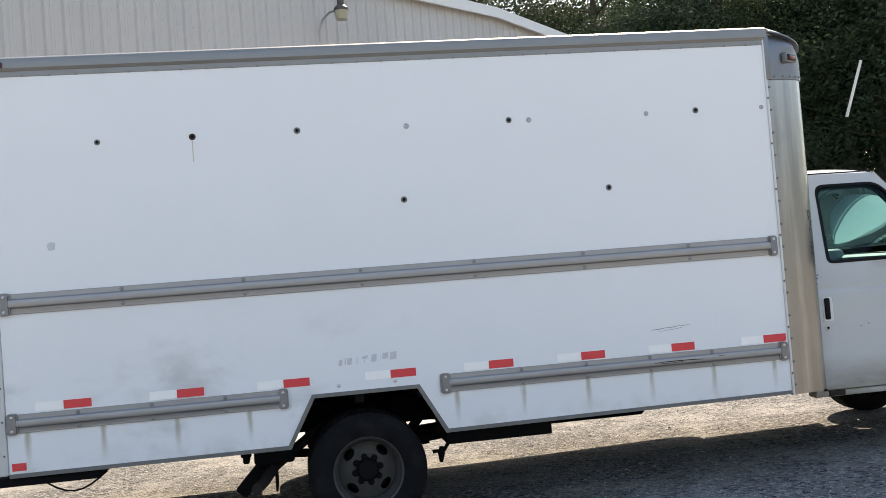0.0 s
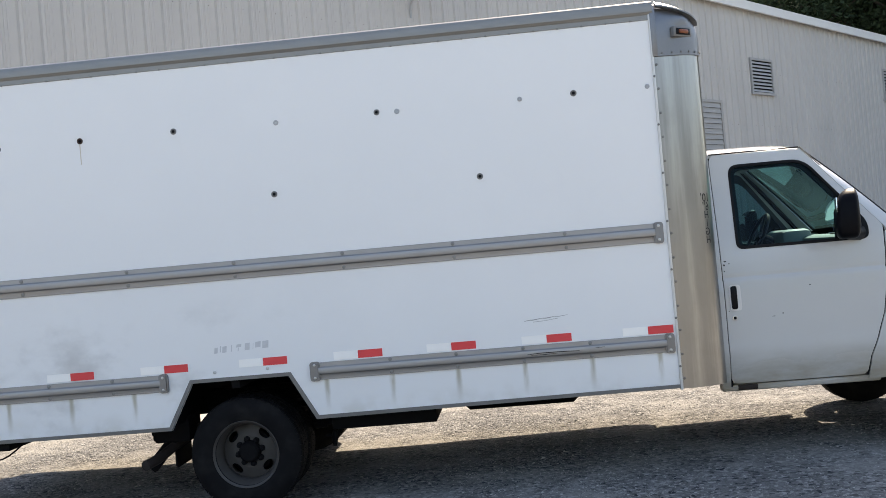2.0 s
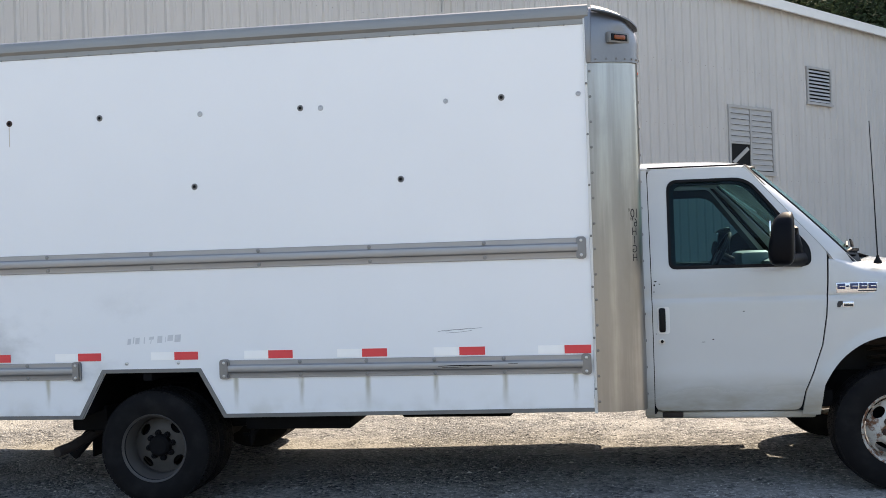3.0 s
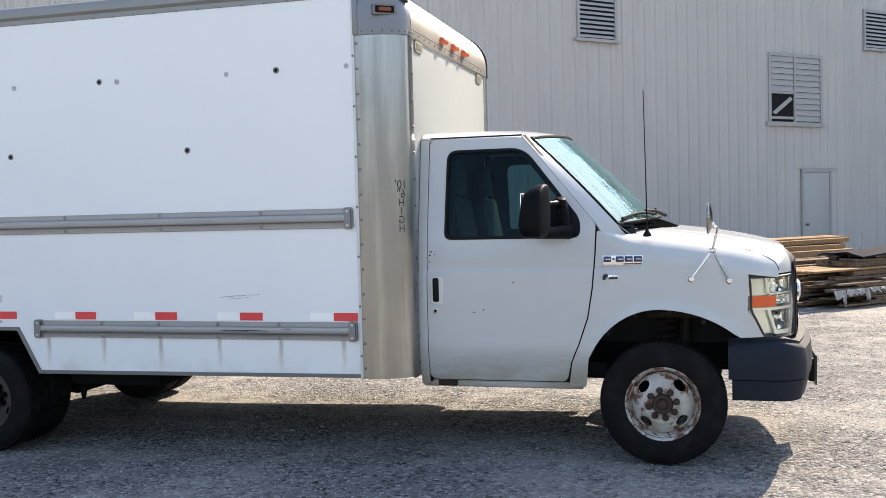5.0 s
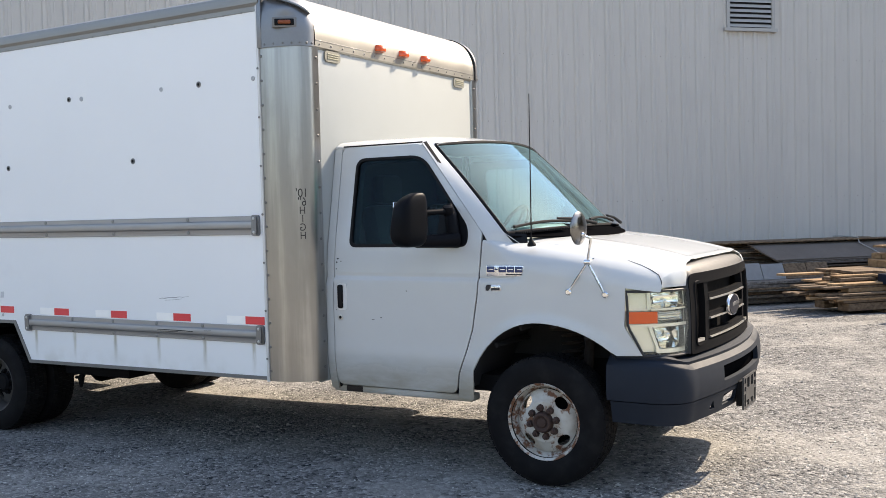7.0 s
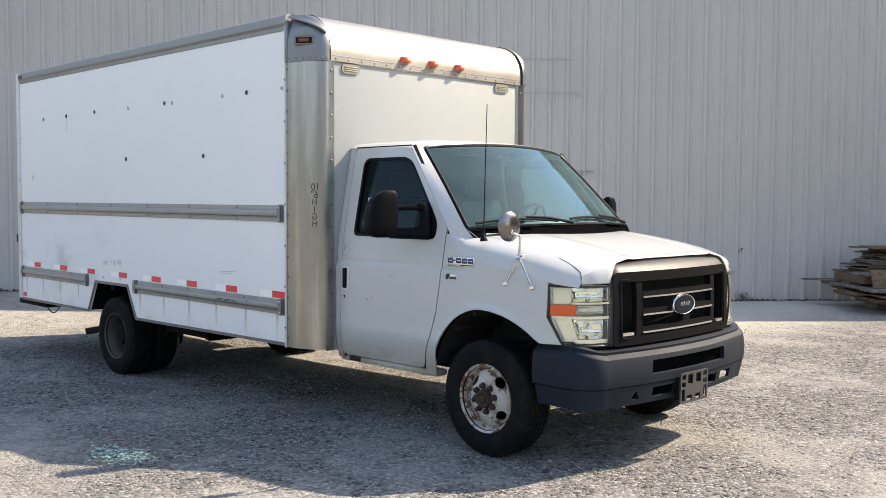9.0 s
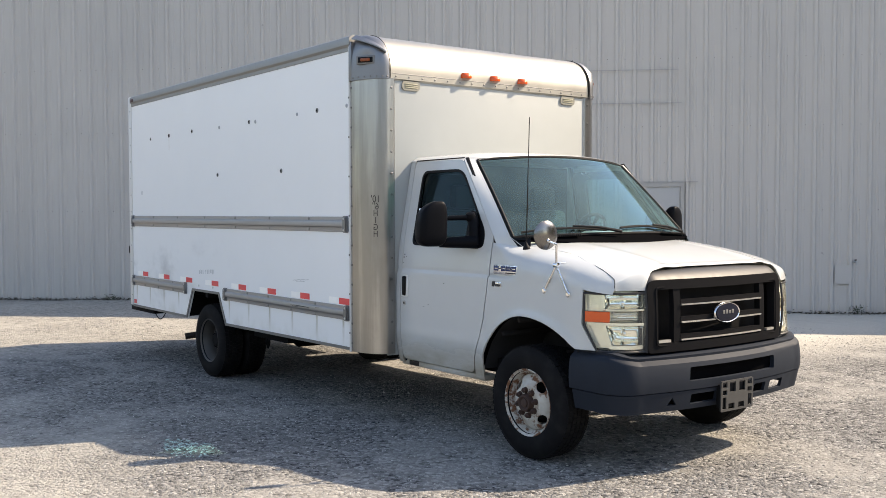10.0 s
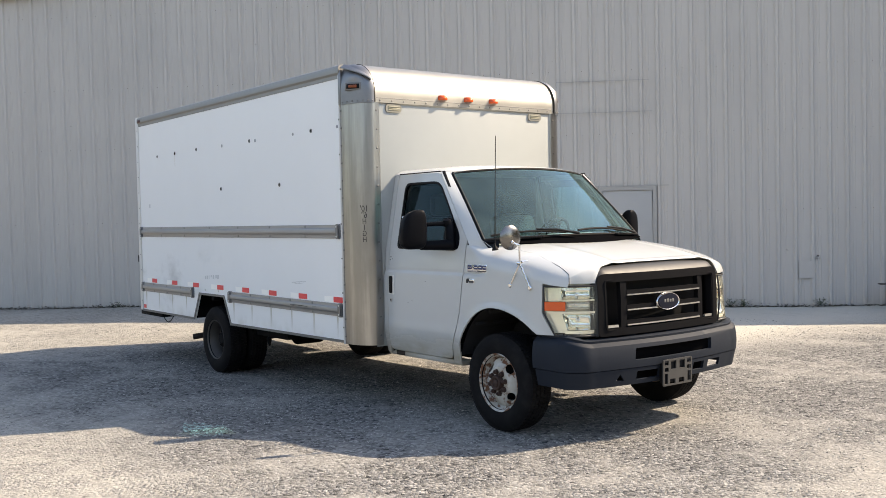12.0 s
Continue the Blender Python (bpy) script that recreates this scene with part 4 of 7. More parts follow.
# pillar behind the door, sill, roof, screen pillars
both_sides("rear_pillar", lambda: sheet([(3.438, 0.47), (3.492, 0.47), (3.494, 2.036), (3.438, 2.04)], [], 0, 0.05, near, NEAR_SIDE, 0.02), M_CAB, truck)
for a in (CY - 0.960, CY + 0.855):
    bm = bmesh.new()
    block(bm, 3.44, 4.47, a, a + 0.105, 0.447, 0.493, 0.014)
    part("sill", bm, M_CAB, truck)
bm = bmesh.new()
block(bm, 3.535, 3.675, CY - 0.9625, CY - 0.935, 0.450, 0.491, 0.012)
part("rust_hole", bm, M_RUSTDARK, truck, "rusted patch")


def screen_point(t, s):
    """The windscreen: t from -1 (near side) to 1, s from 0 (foot) to 1 (head)."""
    foot, head = Vector((4.685, 0.907, 1.462)), Vector((4.138, 0.777, 2.018))
    p = foot.lerp(head, s)
    bow = (1 - t * t)
    return Vector((p.x + bow * (0.20 - 0.06 * s), CY + p.y * t, p.z + bow * (0.022 + 0.018 * s) + 0.012 * math.sin(s * math.pi)))


def roof_skin():
    bm = bmesh.new()
    rows = []
    for i in range(16):
        s = i / 15
        row = []
        for j in range(31):
            t = j / 30 * 2 - 1
            head = screen_point(t * 0.985, 1.0) + Vector((0, 0, 0.004))
            edge_z = 2.052 + 0.055 * (1 - abs(t) ** 3.5)
            x = 3.44 + (head.x - 3.44) * s
            y = CY + t * (0.867 + (0.800 - 0.867) * s)
            z = edge_z * (1 - s ** 5) + head.z * s ** 5
            if abs(t) > 0.999:
                z -= 0.022
            row.append(bm.verts.new((x, y, z)))
        rows.append(row)
    for r0, r1 in zip(rows, rows[1:]):
        for j in range(30):
            bm.faces.new((r0[j], r0[j + 1], r1[j + 1], r1[j]))
    return face_out(bm, (0, 0, 1), 0.02)


part("cab_roof", roof_skin(), M_CAB, truck, "white cab roof")


def screen_pillar():
    bm = bmesh.new()
    rows = []
    for i in range(13):
        s = i / 12
        a = near(4.567 + (4.104 - 4.567) * s, 1.468 + (2.030 - 1.468) * s)
        b = screen_point(-1.0, s) + Vector((-0.004, -0.006, 0.006))
        m = a.lerp(b, 0.5) + Vector((0.002, -0.005, 0.002))
        if i == 0:
            # the foot runs down into the wing
            for f in (1.0, 0.66, 0.33):
                p, q = a.lerp(nose(4.60, 1.46) + Vector((0, -0.002, 0)), f), b.lerp(nose(4.77, 1.50) - Vector((0, 0, 0.004)), f)
                c = p.lerp(q, 0.5) + Vector((0.004, -0.010, 0.004)) * (1 - f)
                rows.append([bm.verts.new(p * (1 - t) ** 2 + c * 2 * t * (1 - t) + q * t * t) for t in (0, 0.25, 0.5, 0.75, 1)])
        rows.append([bm.verts.new(a * (1 - t) ** 2 + m * 2 * t * (1 - t) + b * t * t) for t in (0, 0.25, 0.5, 0.75, 1)])
    for r0, r1 in zip(rows, rows[1:]):
        for j in range(4):
            bm.faces.new((r0[j], r0[j + 1], r1[j + 1], r1[j]))
    return face_out(bm, (0.5, -1, 0.3), 0.02)


both_sides("screen_pillar", screen_pillar, M_CAB, truck)


def door_seal():
    bm = bmesh.new()
    run = [(x + 0.005, z) for x, z in DOOR_FRONT] + [(4.565 - 0.463 * k / 6, 1.475 + 0.553 * k / 6) for k in range(1, 7)]
    tube(bm, [near(x, z) + Vector((0, 0.030, 0)) for x, z in run], 0.020, 6)
    tube(bm, [near(3.495, 0.48 + 0.31 * k) + Vector((0, 0.030, 0)) for k in range(6)], 0.018, 6)
    tube(bm, [near(3.50 + 0.1 * k, 2.036) + Vector((0, 0.005, 0)) for k in range(7)], 0.005, 6)
    return bm


both_sides("door_seal", door_seal, M_SEAL, truck)


def grid_skin(point, nu, nv, outward, thick=0.0):
    bm = bmesh.new()
    rows = [[bm.verts.new(point(i / nu, j / nv)) for j in range(nv + 1)] for i in range(nu + 1)]
    for r0, r1 in zip(rows, rows[1:]):
        for j in range(nv):
            bm.faces.new((r0[j], r0[j + 1], r1[j + 1], r1[j]))
    return face_out(bm, outward, thick)


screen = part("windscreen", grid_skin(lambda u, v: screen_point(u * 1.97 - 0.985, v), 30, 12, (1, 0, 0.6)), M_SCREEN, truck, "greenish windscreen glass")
screen.visible_shadow = False
bm = bmesh.new()
for loop in ([screen_point(-0.985, k / 12) for k in range(13)], [screen_point(0.985, k / 12) for k in range(13)], [screen_point(k / 15 - 0.985 if k < 30 else 0.985, 1.0) for k in range(31)], [screen_point(k / 15 - 0.985 if k < 30 else 0.985, 0.0) for k in range(31)]):
    tube(bm, loop, 0.011, 6)
part("screen_seal", bm, M_SEAL, truck)

def cowl_end():
    a = [screen_point(-1.0, 0.0) + Vector((0.0, -0.004, 0.0)), screen_point(-0.90, 0.0) + Vector((0.06, 0, -0.012)), nose(4.80, 1.50) - Vector((0, 0, 0.004)), nose(4.74, 1.50) - Vector((0, 0, 0.002))]
    bm = bmesh.new()
    bm.faces.new([bm.verts.new(p) for p in a])
    return face_out(bm, (0.3, -0.6, 1), 0.012)


both_sides("cowl_end", cowl_end, M_BLACK, truck)

# cowl, wipers
bm = grid_skin(lambda u, v: Vector((screen_point(u * 2 - 1, 0).x - 0.02 + (0.075 + 0.085 * (1 - (u * 2 - 1) ** 2)) * v, CY + (u * 2 - 1) * 0.885, 1.452 - 0.006 * v + (0.032 - 0.055 * v) * (1 - (u * 2 - 1) ** 2))), 24, 3, (0, 0, 1), 0.01)
cowl = part("cowl", bm, M_COWL, truck, "black cowl grille")
for i in range(26):
    for side in (-1, 1):
        bm = bmesh.new()
        y = CY + side * (0.44 + 0.016 * i)
        t = (y - CY) / 0.885
        x = screen_point(t, 0).x
        block(bm, x + 0.005, x + 0.055, y - 0.003, y + 0.003, 1.452 + 0.024 * (1 - t * t), 1.464 + 0.024 * (1 - t * t), 0.001, segs=1)
        part("slat", bm, M_SEAL, cowl)
for foot_t, tip_t, tip_s in ((-0.10, -0.93, 0.03), (0.80, -0.04, 0.04)):
    bm = bmesh.new()
    foot = screen_point(foot_t, 0.0) + Vector((0.06, 0, 0.015))
    tip = screen_point(tip_t, tip_s) + Vector((0.03, 0, 0.025))
    mid = screen_point((foot_t + tip_t) / 2, 0.045) + Vector((0.026, 0, 0.034))
    tube(bm, [foot, foot.lerp(mid, 0.5) + Vector((0, 0, 0.012)), mid], [0.012, 0.009, 0.007], 8)
    wiper = part("wiper", bm, M_BLACK, truck)
    bm = bmesh.new()
    a, b = screen_point(foot_t * 0.88 + tip_t * 0.12, 0.02), screen_point(tip_t, tip_s)
    tube(bm, [a.lerp(b, k / 6) + Vector((0.018, 0, 0.014 + 0.02 * math.sin(k / 6 * math.pi))) for k in range(7)], 0.009, 6)
    part("blade", bm, M_SEAL, wiper)

# side glass, door furniture
glass = both_sides("window_glass", lambda: sheet(rounded([(3.60, 1.38), (4.474, 1.38), (4.476, 1.50), (4.118, 1.962), (3.608, 1.962)], [0.05, 0.05, 0.06, 0.09, 0.07]), [], 0.15, 0.12, lambda u, v: near(u, v) + Vector((0, 0.010, 0)), NEAR_SIDE), M_GLASS, truck, "tinted side glass")


def window_seal():
    inner = rounded([(3.624, 1.405), (4.452, 1.405), (4.452, 1.50), (4.106, 1.938), (3.630, 1.938)], [0.04, 0.04, 0.05, 0.08, 0.06])
    return sheet(window_hole, [inner], 0.3, 0.2, lambda u, v: near(u, v) + Vector((0, -0.003, 0)), NEAR_SIDE, 0.012)


both_sides("window_seal", window_seal, M_SEAL, truck)


def sail():
    return sheet(rounded([(4.25, 1.395), (4.462, 1.395), (4.464, 1.50), (4.35, 1.65), (4.27, 1.60)], 0.03), [], 0.1, 0.1, lambda u, v: near(u, v) + Vector((0, -0.006, 0)), NEAR_SIDE, 0.02)


both_sides("mirror_base", sail, M_BLACK, truck)


def handle_cup():
    return sheet(rounded([(3.525, 0.985), (3.60, 0.985), (3.60, 1.155), (3.525, 1.155)], 0.02), [], 0.05, 0.05, lambda u, v: near(u, v) + Vector((0, -0.004, 0)), NEAR_SIDE, 0.008)


both_sides("handle_plate", handle_cup, M_TRIM, truck)


def handle():
    bm = bmesh.new()
    y = CY - half_width(3.55, 1.07)
    block(bm, 3.534, 3.574, y - 0.020, y + 0.004, 0.995, 1.148, 0.012)
    return bm


both_sides("door_handle", handle, M_BLACK, truck, "black door handle")


def key_lock():
    bm = bmesh.new()
    y = CY - half_width(3.547, 0.94)
    lathe(bm, [(0.018, 0), (0.018, 0.006), (0.013, 0.007), (0.011, 0.004), (0.004, 0.004), (0, 0.006)], (3.549, y, 0.938), (0, -1, 0), 16)
    return bm


locks = both_sides("door_lock", key_lock, M_SILVER, truck, "bright ring round a dark keyhole")
bm = bmesh.new()
lathe(bm, [(0.0095, 0), (0.0095, 0.0052), (0, 0.0056)], (3.549, CY - half_width(3.547, 0.94), 0.938), (0, -1, 0), 12)
part("keyhole", bm, M_SEAL, locks[0])
for x, z, a, b in ((3.52, 1.31, 0.012, 0.006), (3.513, 1.285, 0.006, 0.012), (3.545, 1.295, 0.008, 0.004), (3.51, 1.245, 0.004, 0.008), (4.05, 1.115, 0.012, 0.004), (3.80, 0.93, 0.02, 0.003), (3.86, 0.945, 0.010, 0.006), (4.34, 1.20, 0.006, 0.003), (3.515, 0.985, 0.006, 0.004)):
    bm = bmesh.new()
    lathe(bm, [(1, 0), (0, 0.08)], (0, 0, 0), (0, -1, 0), 7)
    bmesh.ops.transform(bm, matrix=Matrix.Translation((x, CY - half_width(x, z) + 0.0003, z)) @ Matrix.Diagonal((a, 0.01, b, 1)), verts=bm.verts[:])
    part("paint_chip", bm, M_GRILLE, doors[0], "dark paint chip")

# badges on the wing: plain raised shapes
y = CY - half_width(4.72, 1.245)
bm = bmesh.new()
block(bm, 4.603, 4.845, y - 0.006, y + 0.02, 1.214, 1.277, 0.003)
badge = part("badge", bm, M_BADGE, truck, "silver and dark blue model badge")
for x0, x1, z0, z1 in ((4.609, 4.655, 1.237, 1.271), (4.660, 4.678, 1.250, 1.259), (4.684, 4.731, 1.237, 1.271), (4.737, 4.784, 1.237, 1.271), (4.790, 4.838, 1.237, 1.271)):
    bm = bmesh.new()
    block(bm, x0, x1, y - 0.0095, y - 0.004, z0, z1, 0.003)
    part("badge_mark", bm, M_BLUE, badge)
    if x1 - x0 > 0.03:
        bm = bmesh.new()
        block(bm, x0 + 0.012, x1 - 0.004, y - 0.0105, y - 0.0085, 1.2510, 1.2565, 0.001)
        part("badge_mark", bm, M_BADGE, badge)
bm = bmesh.new()
block(bm, 4.73, 4.836, y - 0.0085, y - 0.004, 1.221, 1.228, 0.001)
part("badge_mark", bm, M_INK, badge)
y = CY - half_width(4.65, 1.145)
bm = bmesh.new()
block(bm, 4.633, 4.700, y - 0.005, y + 0.01, 1.128, 1.162, 0.004)
small = part("badge", bm, M_BADGE, truck, "small silver and dark badge")
bm = bmesh.new()
prism(bm, [(4.603, 1.13), (4.618, 1.128), (4.634, 1.150), (4.634, 1.164), (4.612, 1.164), (4.603, 1.15)], lambda u, v: Vector((u, y + 0.004, v)), (0, -0.011, 0))
block(bm, 4.640, 4.695, y - 0.007, y - 0.004, 1.133, 1.146, 0.001)
part("badge_mark", bm, M_INK, small)

# antenna
bm = bmesh.new()
lathe(bm, [(0.026, 0), (0.024, 0.012), (0.012, 0.03), (0.007, 0.05), (0.0, 0.052)], (4.868, 5.955, 1.388), (-0.02, -0.15, 1), 14)
tube(bm, [(4.868, 5.952, 1.42), (4.862, 5.97, 1.85), (4.855, 5.99, 2.27)], [0.0045, 0.0032, 0.0028], 6)
part("antenna", bm, M_SEAL, truck, "thin black whip antenna")


# ---- lamps, grille, bumper
def lamp_point(u, v, out=0.0):
    """The headlight's face: u from the outer edge (0) to the grille (1), v from the foot (0) to the head (1)."""
    outer = [(0.0, Vector((5.535, 0.952, 0.783))), (0.45, Vector((5.444, 0.980, 0.945))), (1.0, Vector((5.452, 0.982, 1.147)))]
    a = outer[0][1].lerp(outer[1][1], v / 0.45) if v < 0.45 else outer[1][1].lerp(outer[2][1], (v - 0.45) / 0.55)
    b = Vector((5.705, 0.697, 0.777 + 0.37 * v))
    p = a.lerp(b, u)
    swell = 4 * u * (1 - u) * 0.055
    normal = Vector((0.72, 0.69, 0))
    p = p + normal * (swell + out) + Vector((0.014 * math.sin(v * math.pi), 0.006 * math.sin(v * math.pi), 0))
    return Vector((p.x, CY - p.y, p.z))


LAMP_OUT = (0.7, -0.7, 0)


def lens():
    return grid_skin(lambda u, v: lamp_point(u, v * 0.97, 0.0), 12, 12, LAMP_OUT)


def lamp_shell(out, u0, u1, v0, v1, n=8):
    return grid_skin(lambda u, v: lamp_point(u0 + (u1 - u0) * u, v0 + (v1 - v0) * v, out), n, n, LAMP_OUT)


def lamp_rim():
    bm = bmesh.new()
    loop = [lamp_point(k / 8, 0) for k in range(8)] + [lamp_point(1, k / 8 * 0.97) for k in range(8)] + [lamp_point(1 - k / 8, 0.97) for k in range(8)] + [lamp_point(0, 0.97 - k / 12 * 0.97) for k in range(12)]
    tube(bm, loop, 0.0075, 6, closed=True)
    return bm


lights = both_sides("headlight", lambda: lamp_shell(-0.105, 0.0, 1.0, 0.0, 1.0), M_REFLECT, truck, "hazed clear headlight with an amber corner")
for light, flip in zip(lights, (False, True)):
    def own(name, bm, mat, label="", smooth=35):
        if flip:
            bmesh.ops.scale(bm, vec=(1, -1, 1), space=Matrix.Translation((0, -CY, 0)), verts=bm.verts[:])
            bmesh.ops.reverse_faces(bm, faces=bm.faces[:])
        return part(name, bm, mat, light, label, smooth)

    own("lamp_rim", lamp_rim(), M_BROW)
    cover = own("lamp_lens", lens(), M_CLEAR, "hazed yellowish lens")
    cover.visible_shadow = False
    own("lamp_corner", lamp_shell(-0.035, 0.0, 0.30, 0.675, 0.965), M_REFLECT)
    own("lamp_corner", lamp_shell(-0.040, 0.0, 0.30, 0.01, 0.44), M_REFLECT)
    own("amber_reflector", lamp_shell(0.0015, 0.01, 0.40, 0.495, 0.670), M_AMBER, "amber side reflector")
    for name, u0, u1, v0, v1, deep in (("reflector_upper", 0.33, 0.93, 0.715, 0.945, 0.055), ("reflector_lower", 0.34, 0.93, 0.115, 0.430, 0.075), ("reflector_middle", 0.43, 0.86, 0.520, 0.665, 0.025)):
        own(name, grid_skin(lambda u, v: lamp_point(u0 + (u1 - u0) * u, v0 + (v1 - v0) * v, -0.022 - deep * (1 - abs(2 * u - 1) ** 5) * (1 - abs(2 * v - 1) ** 4)), 22, 22, LAMP_OUT), M_BOWL, "silvered reflector bowl")
    for u0, u1, v0, v1 in ((0.0, 0.97, 0.435, 0.480), (0.33, 0.97, 0.680, 0.708), (0.93, 0.97, 0.05, 0.95), (0.285, 0.335, 0.05, 0.44), (0.28, 0.33, 0.70, 0.95), (0.26, 0.97, 0.04, 0.105)):
        own("lamp_divider", grid_skin(lambda u, v: lamp_point(u0 + (u1 - u0) * u, v0 + (v1 - v0) * v, -0.016), 8, 1, LAMP_OUT, 0.012), M_REFLECT)
    for i in range(5):
        own("lamp_rib", grid_skin(lambda u, v: lamp_point(0.44 + 0.40 * u, 0.535 + 0.026 * i + 0.010 * v, -0.024), 6, 1, LAMP_OUT, 0.006), M_SILVER)
    for v0 in (0.80, 0.29):
        bulb = bmesh.new()
        lathe(bulb, [(0.012, -0.02), (0.014, 0.0), (0.010, 0.014), (0, 0.018)], lamp_point(0.62, v0, -0.068), Vector(LAMP_OUT).normalized(), 12)
        own("bulb", bulb, M_CHROME)


def front_x(y, z=1.0):
    """The bowed front of the grille."""
    return 5.800 - 0.055 * (y / 0.70) ** 2 - 0.10 * max(0.0, z - 1.02) ** 1.2


def bowed(outline, holes, thick, push=0.0, du=0.05, dv=0.06):
    return sheet(outline, holes, du, dv, lambda u, v: Vector((front_x(u, v) + push, CY + u, v)), (1, 0, 0), thick)


surround = rounded([(-0.680, 0.765), (0.680, 0.765), (0.684, 1.216), (-0.684, 1.216)], [0.03, 0.03, 0.075, 0.075])
opening = rounded([(-0.60, 0.82), (0.60, 0.82), (0.605, 1.155), (-0.605, 1.155)], 0.02)
grille = part("grille", bowed(surround, [opening], 0.055), M_GRILLEFACE, truck, "dark grey plastic grille with silver-edged bars")
def arch_path(w, foot, head, r):
    """Up one side, over a rounded corner, across and down again, as (y, z) pairs."""
    left = [(-w, foot + (head - r - foot) * k / 5) for k in range(5)]
    left += [(-w + r - r * math.cos(a), head - r + r * math.sin(a)) for a in [k / 6 * math.pi / 2 for k in range(7)]]
    left += [((-w + r) * (1 - k / 12), head) for k in range(1, 12)]
    return left + [(0.0, head)] + [(-y, z) for y, z in left[::-1]]


rear_path, front_path = arch_path(0.694, 0.775, 1.258, 0.10), arch_path(0.682, 0.768, 1.214, 0.085)
bm = bmesh.new()
rows = []
for (ya, za), (yb, zb) in zip(front_path, rear_path):
    row = []
    for k in range(7):
        f = k / 6
        rise = math.sin(f * math.pi / 2) ** 0.9
        crest = 0.024 * (1 - (yb / 0.694) ** 2) * rise if zb > 1.2 else 0.0
        row.append(bm.verts.new((front_x(ya, za) - 0.004 + (5.682 - front_x(ya, za)) * f, CY + ya + (yb - ya) * rise, za + (zb - za) * rise + crest)))
    rows.append(row)
for r0, r1 in zip(rows, rows[1:]):
    for j in range(6):
        bm.faces.new((r0[j], r0[j + 1], r1[j + 1], r1[j]))
face_out(bm, (0.3, 0, 1), 0.012)
part("grille_top", bm, M_BROW, grille)
bm = bmesh.new()
block(bm, 5.60, 5.645, CY - 0.65, CY + 0.65, 0.77, 1.20)
for a, b in ((-0.65, -0.63), (0.63, 0.65)):
    block(bm, 5.645, 5.735, CY + a, CY + b, 0.77, 1.20)
part("radiator", bm, M_SEAL, grille)
for y0 in (-0.44, 0.44):
    part("grille_upright", bowed([(y0 - 0.028, 0.82), (y0 + 0.028, 0.82), (y0 + 0.028, 1.155), (y0 - 0.028, 1.155)], [], 0.04, -0.006), M_GRILLEFACE, grille)
for z0 in (0.845, 0.955, 1.065):
    part("grille_bar", bowed([(-0.413, z0 - 0.012), (0.413, z0 - 0.012), (0.413, z0 + 0.024), (-0.413, z0 + 0.024)], [], 0.035, -0.004), M_GRILLEFACE, grille)
    part("bar_trim", bowed([(-0.413, z0 - 0.014), (0.413, z0 - 0.014), (0.413, z0 - 0.005), (-0.413, z0 - 0.005)], [], 0.012, 0.006), M_SILVER, grille, "silver trim strip")
for a, b in ((-0.595, -0.497), (0.497, 0.595)):
    part("bar_trim", bowed([(a, 0.825), (b, 0.825), (b, 0.842), (a, 0.842)], [], 0.02, 0.0), M_SILVER, grille, "silver trim strip")
bm = bmesh.new()
rim = rounded([(-0.615, 0.808), (0.615, 0.808), (0.62, 1.168), (-0.62, 1.168)], 0.03)
tube(bm, [Vector((front_x(u, v) + 0.002, CY + u, v)) for u, v in rim], 0.006, 6, closed=True)
part("grille_edge", bm, M_GRILLEFACE, grille)
bm = bmesh.new()
lathe(bm, [(1.0, 0.0), (1.0, 0.012), (0.95, 0.020), (0.90, 0.018), (0.86, 0.012), (0, 0.014)], (0, 0, 0), (1, 0, 0), 36)
bmesh.ops.transform(bm, matrix=Matrix.Translation((5.803, CY, 0.985)) @ Matrix.Diagonal((1, 0.132, 0.066, 1)), verts=bm.verts[:])
emblem = part("emblem", bm, M_CHROME, grille, "chrome oval emblem with a dark centre")
bm = bmesh.new()
lathe(bm, [(0.885, 0.012), (0.86, 0.021), (0.5, 0.024), (0, 0.025)], (0, 0, 0), (1, 0, 0), 32)
bmesh.ops.transform(bm, matrix=Matrix.Translation((5.803, CY, 0.985)) @ Matrix.Diagonal((1, 0.132, 0.066, 1)), verts=bm.verts[:])
centre = part("emblem_centre", bm, plain("dark emblem enamel", (0.012, 0.014, 0.024), 0.35, vary=0.2, shine=0.12), grille, "dark oval centre")
for i in range(4):
    bm = bmesh.new()
    block(bm, 5.823, 5.8295, CY - 0.056 + 0.030 * i, CY - 0.036 + 0.030 * i, 0.978, 1.0 + 0.004 * (i % 2), 0.002)
    part("emblem_mark", bm, M_EDGE, grille)
grille.location = (-0.018, -0.024, 0)


# bumper: one section swept round the nose, by the length run from the middle
BOW = [(5.885 - 0.085 * (k / 20) ** 2, 0.782 * k / 20) for k in range(21)]
BOW += [(5.800 - 0.205 * (1 - math.cos(math.radians(9 * k))), 0.782 + 0.205 * math.sin(math.radians(9 * k))) for k in range(1, 11)]
BOW += [(5.595 - 0.27 * k / 4, 0.987 - 0.006 * k / 4) for k in range(1, 5)]
RUN = [0.0]
for (xa, ya), (xb, yb) in zip(BOW, BOW[1:]):
    RUN.append(RUN[-1] + math.hypot(xb - xa, yb - ya))


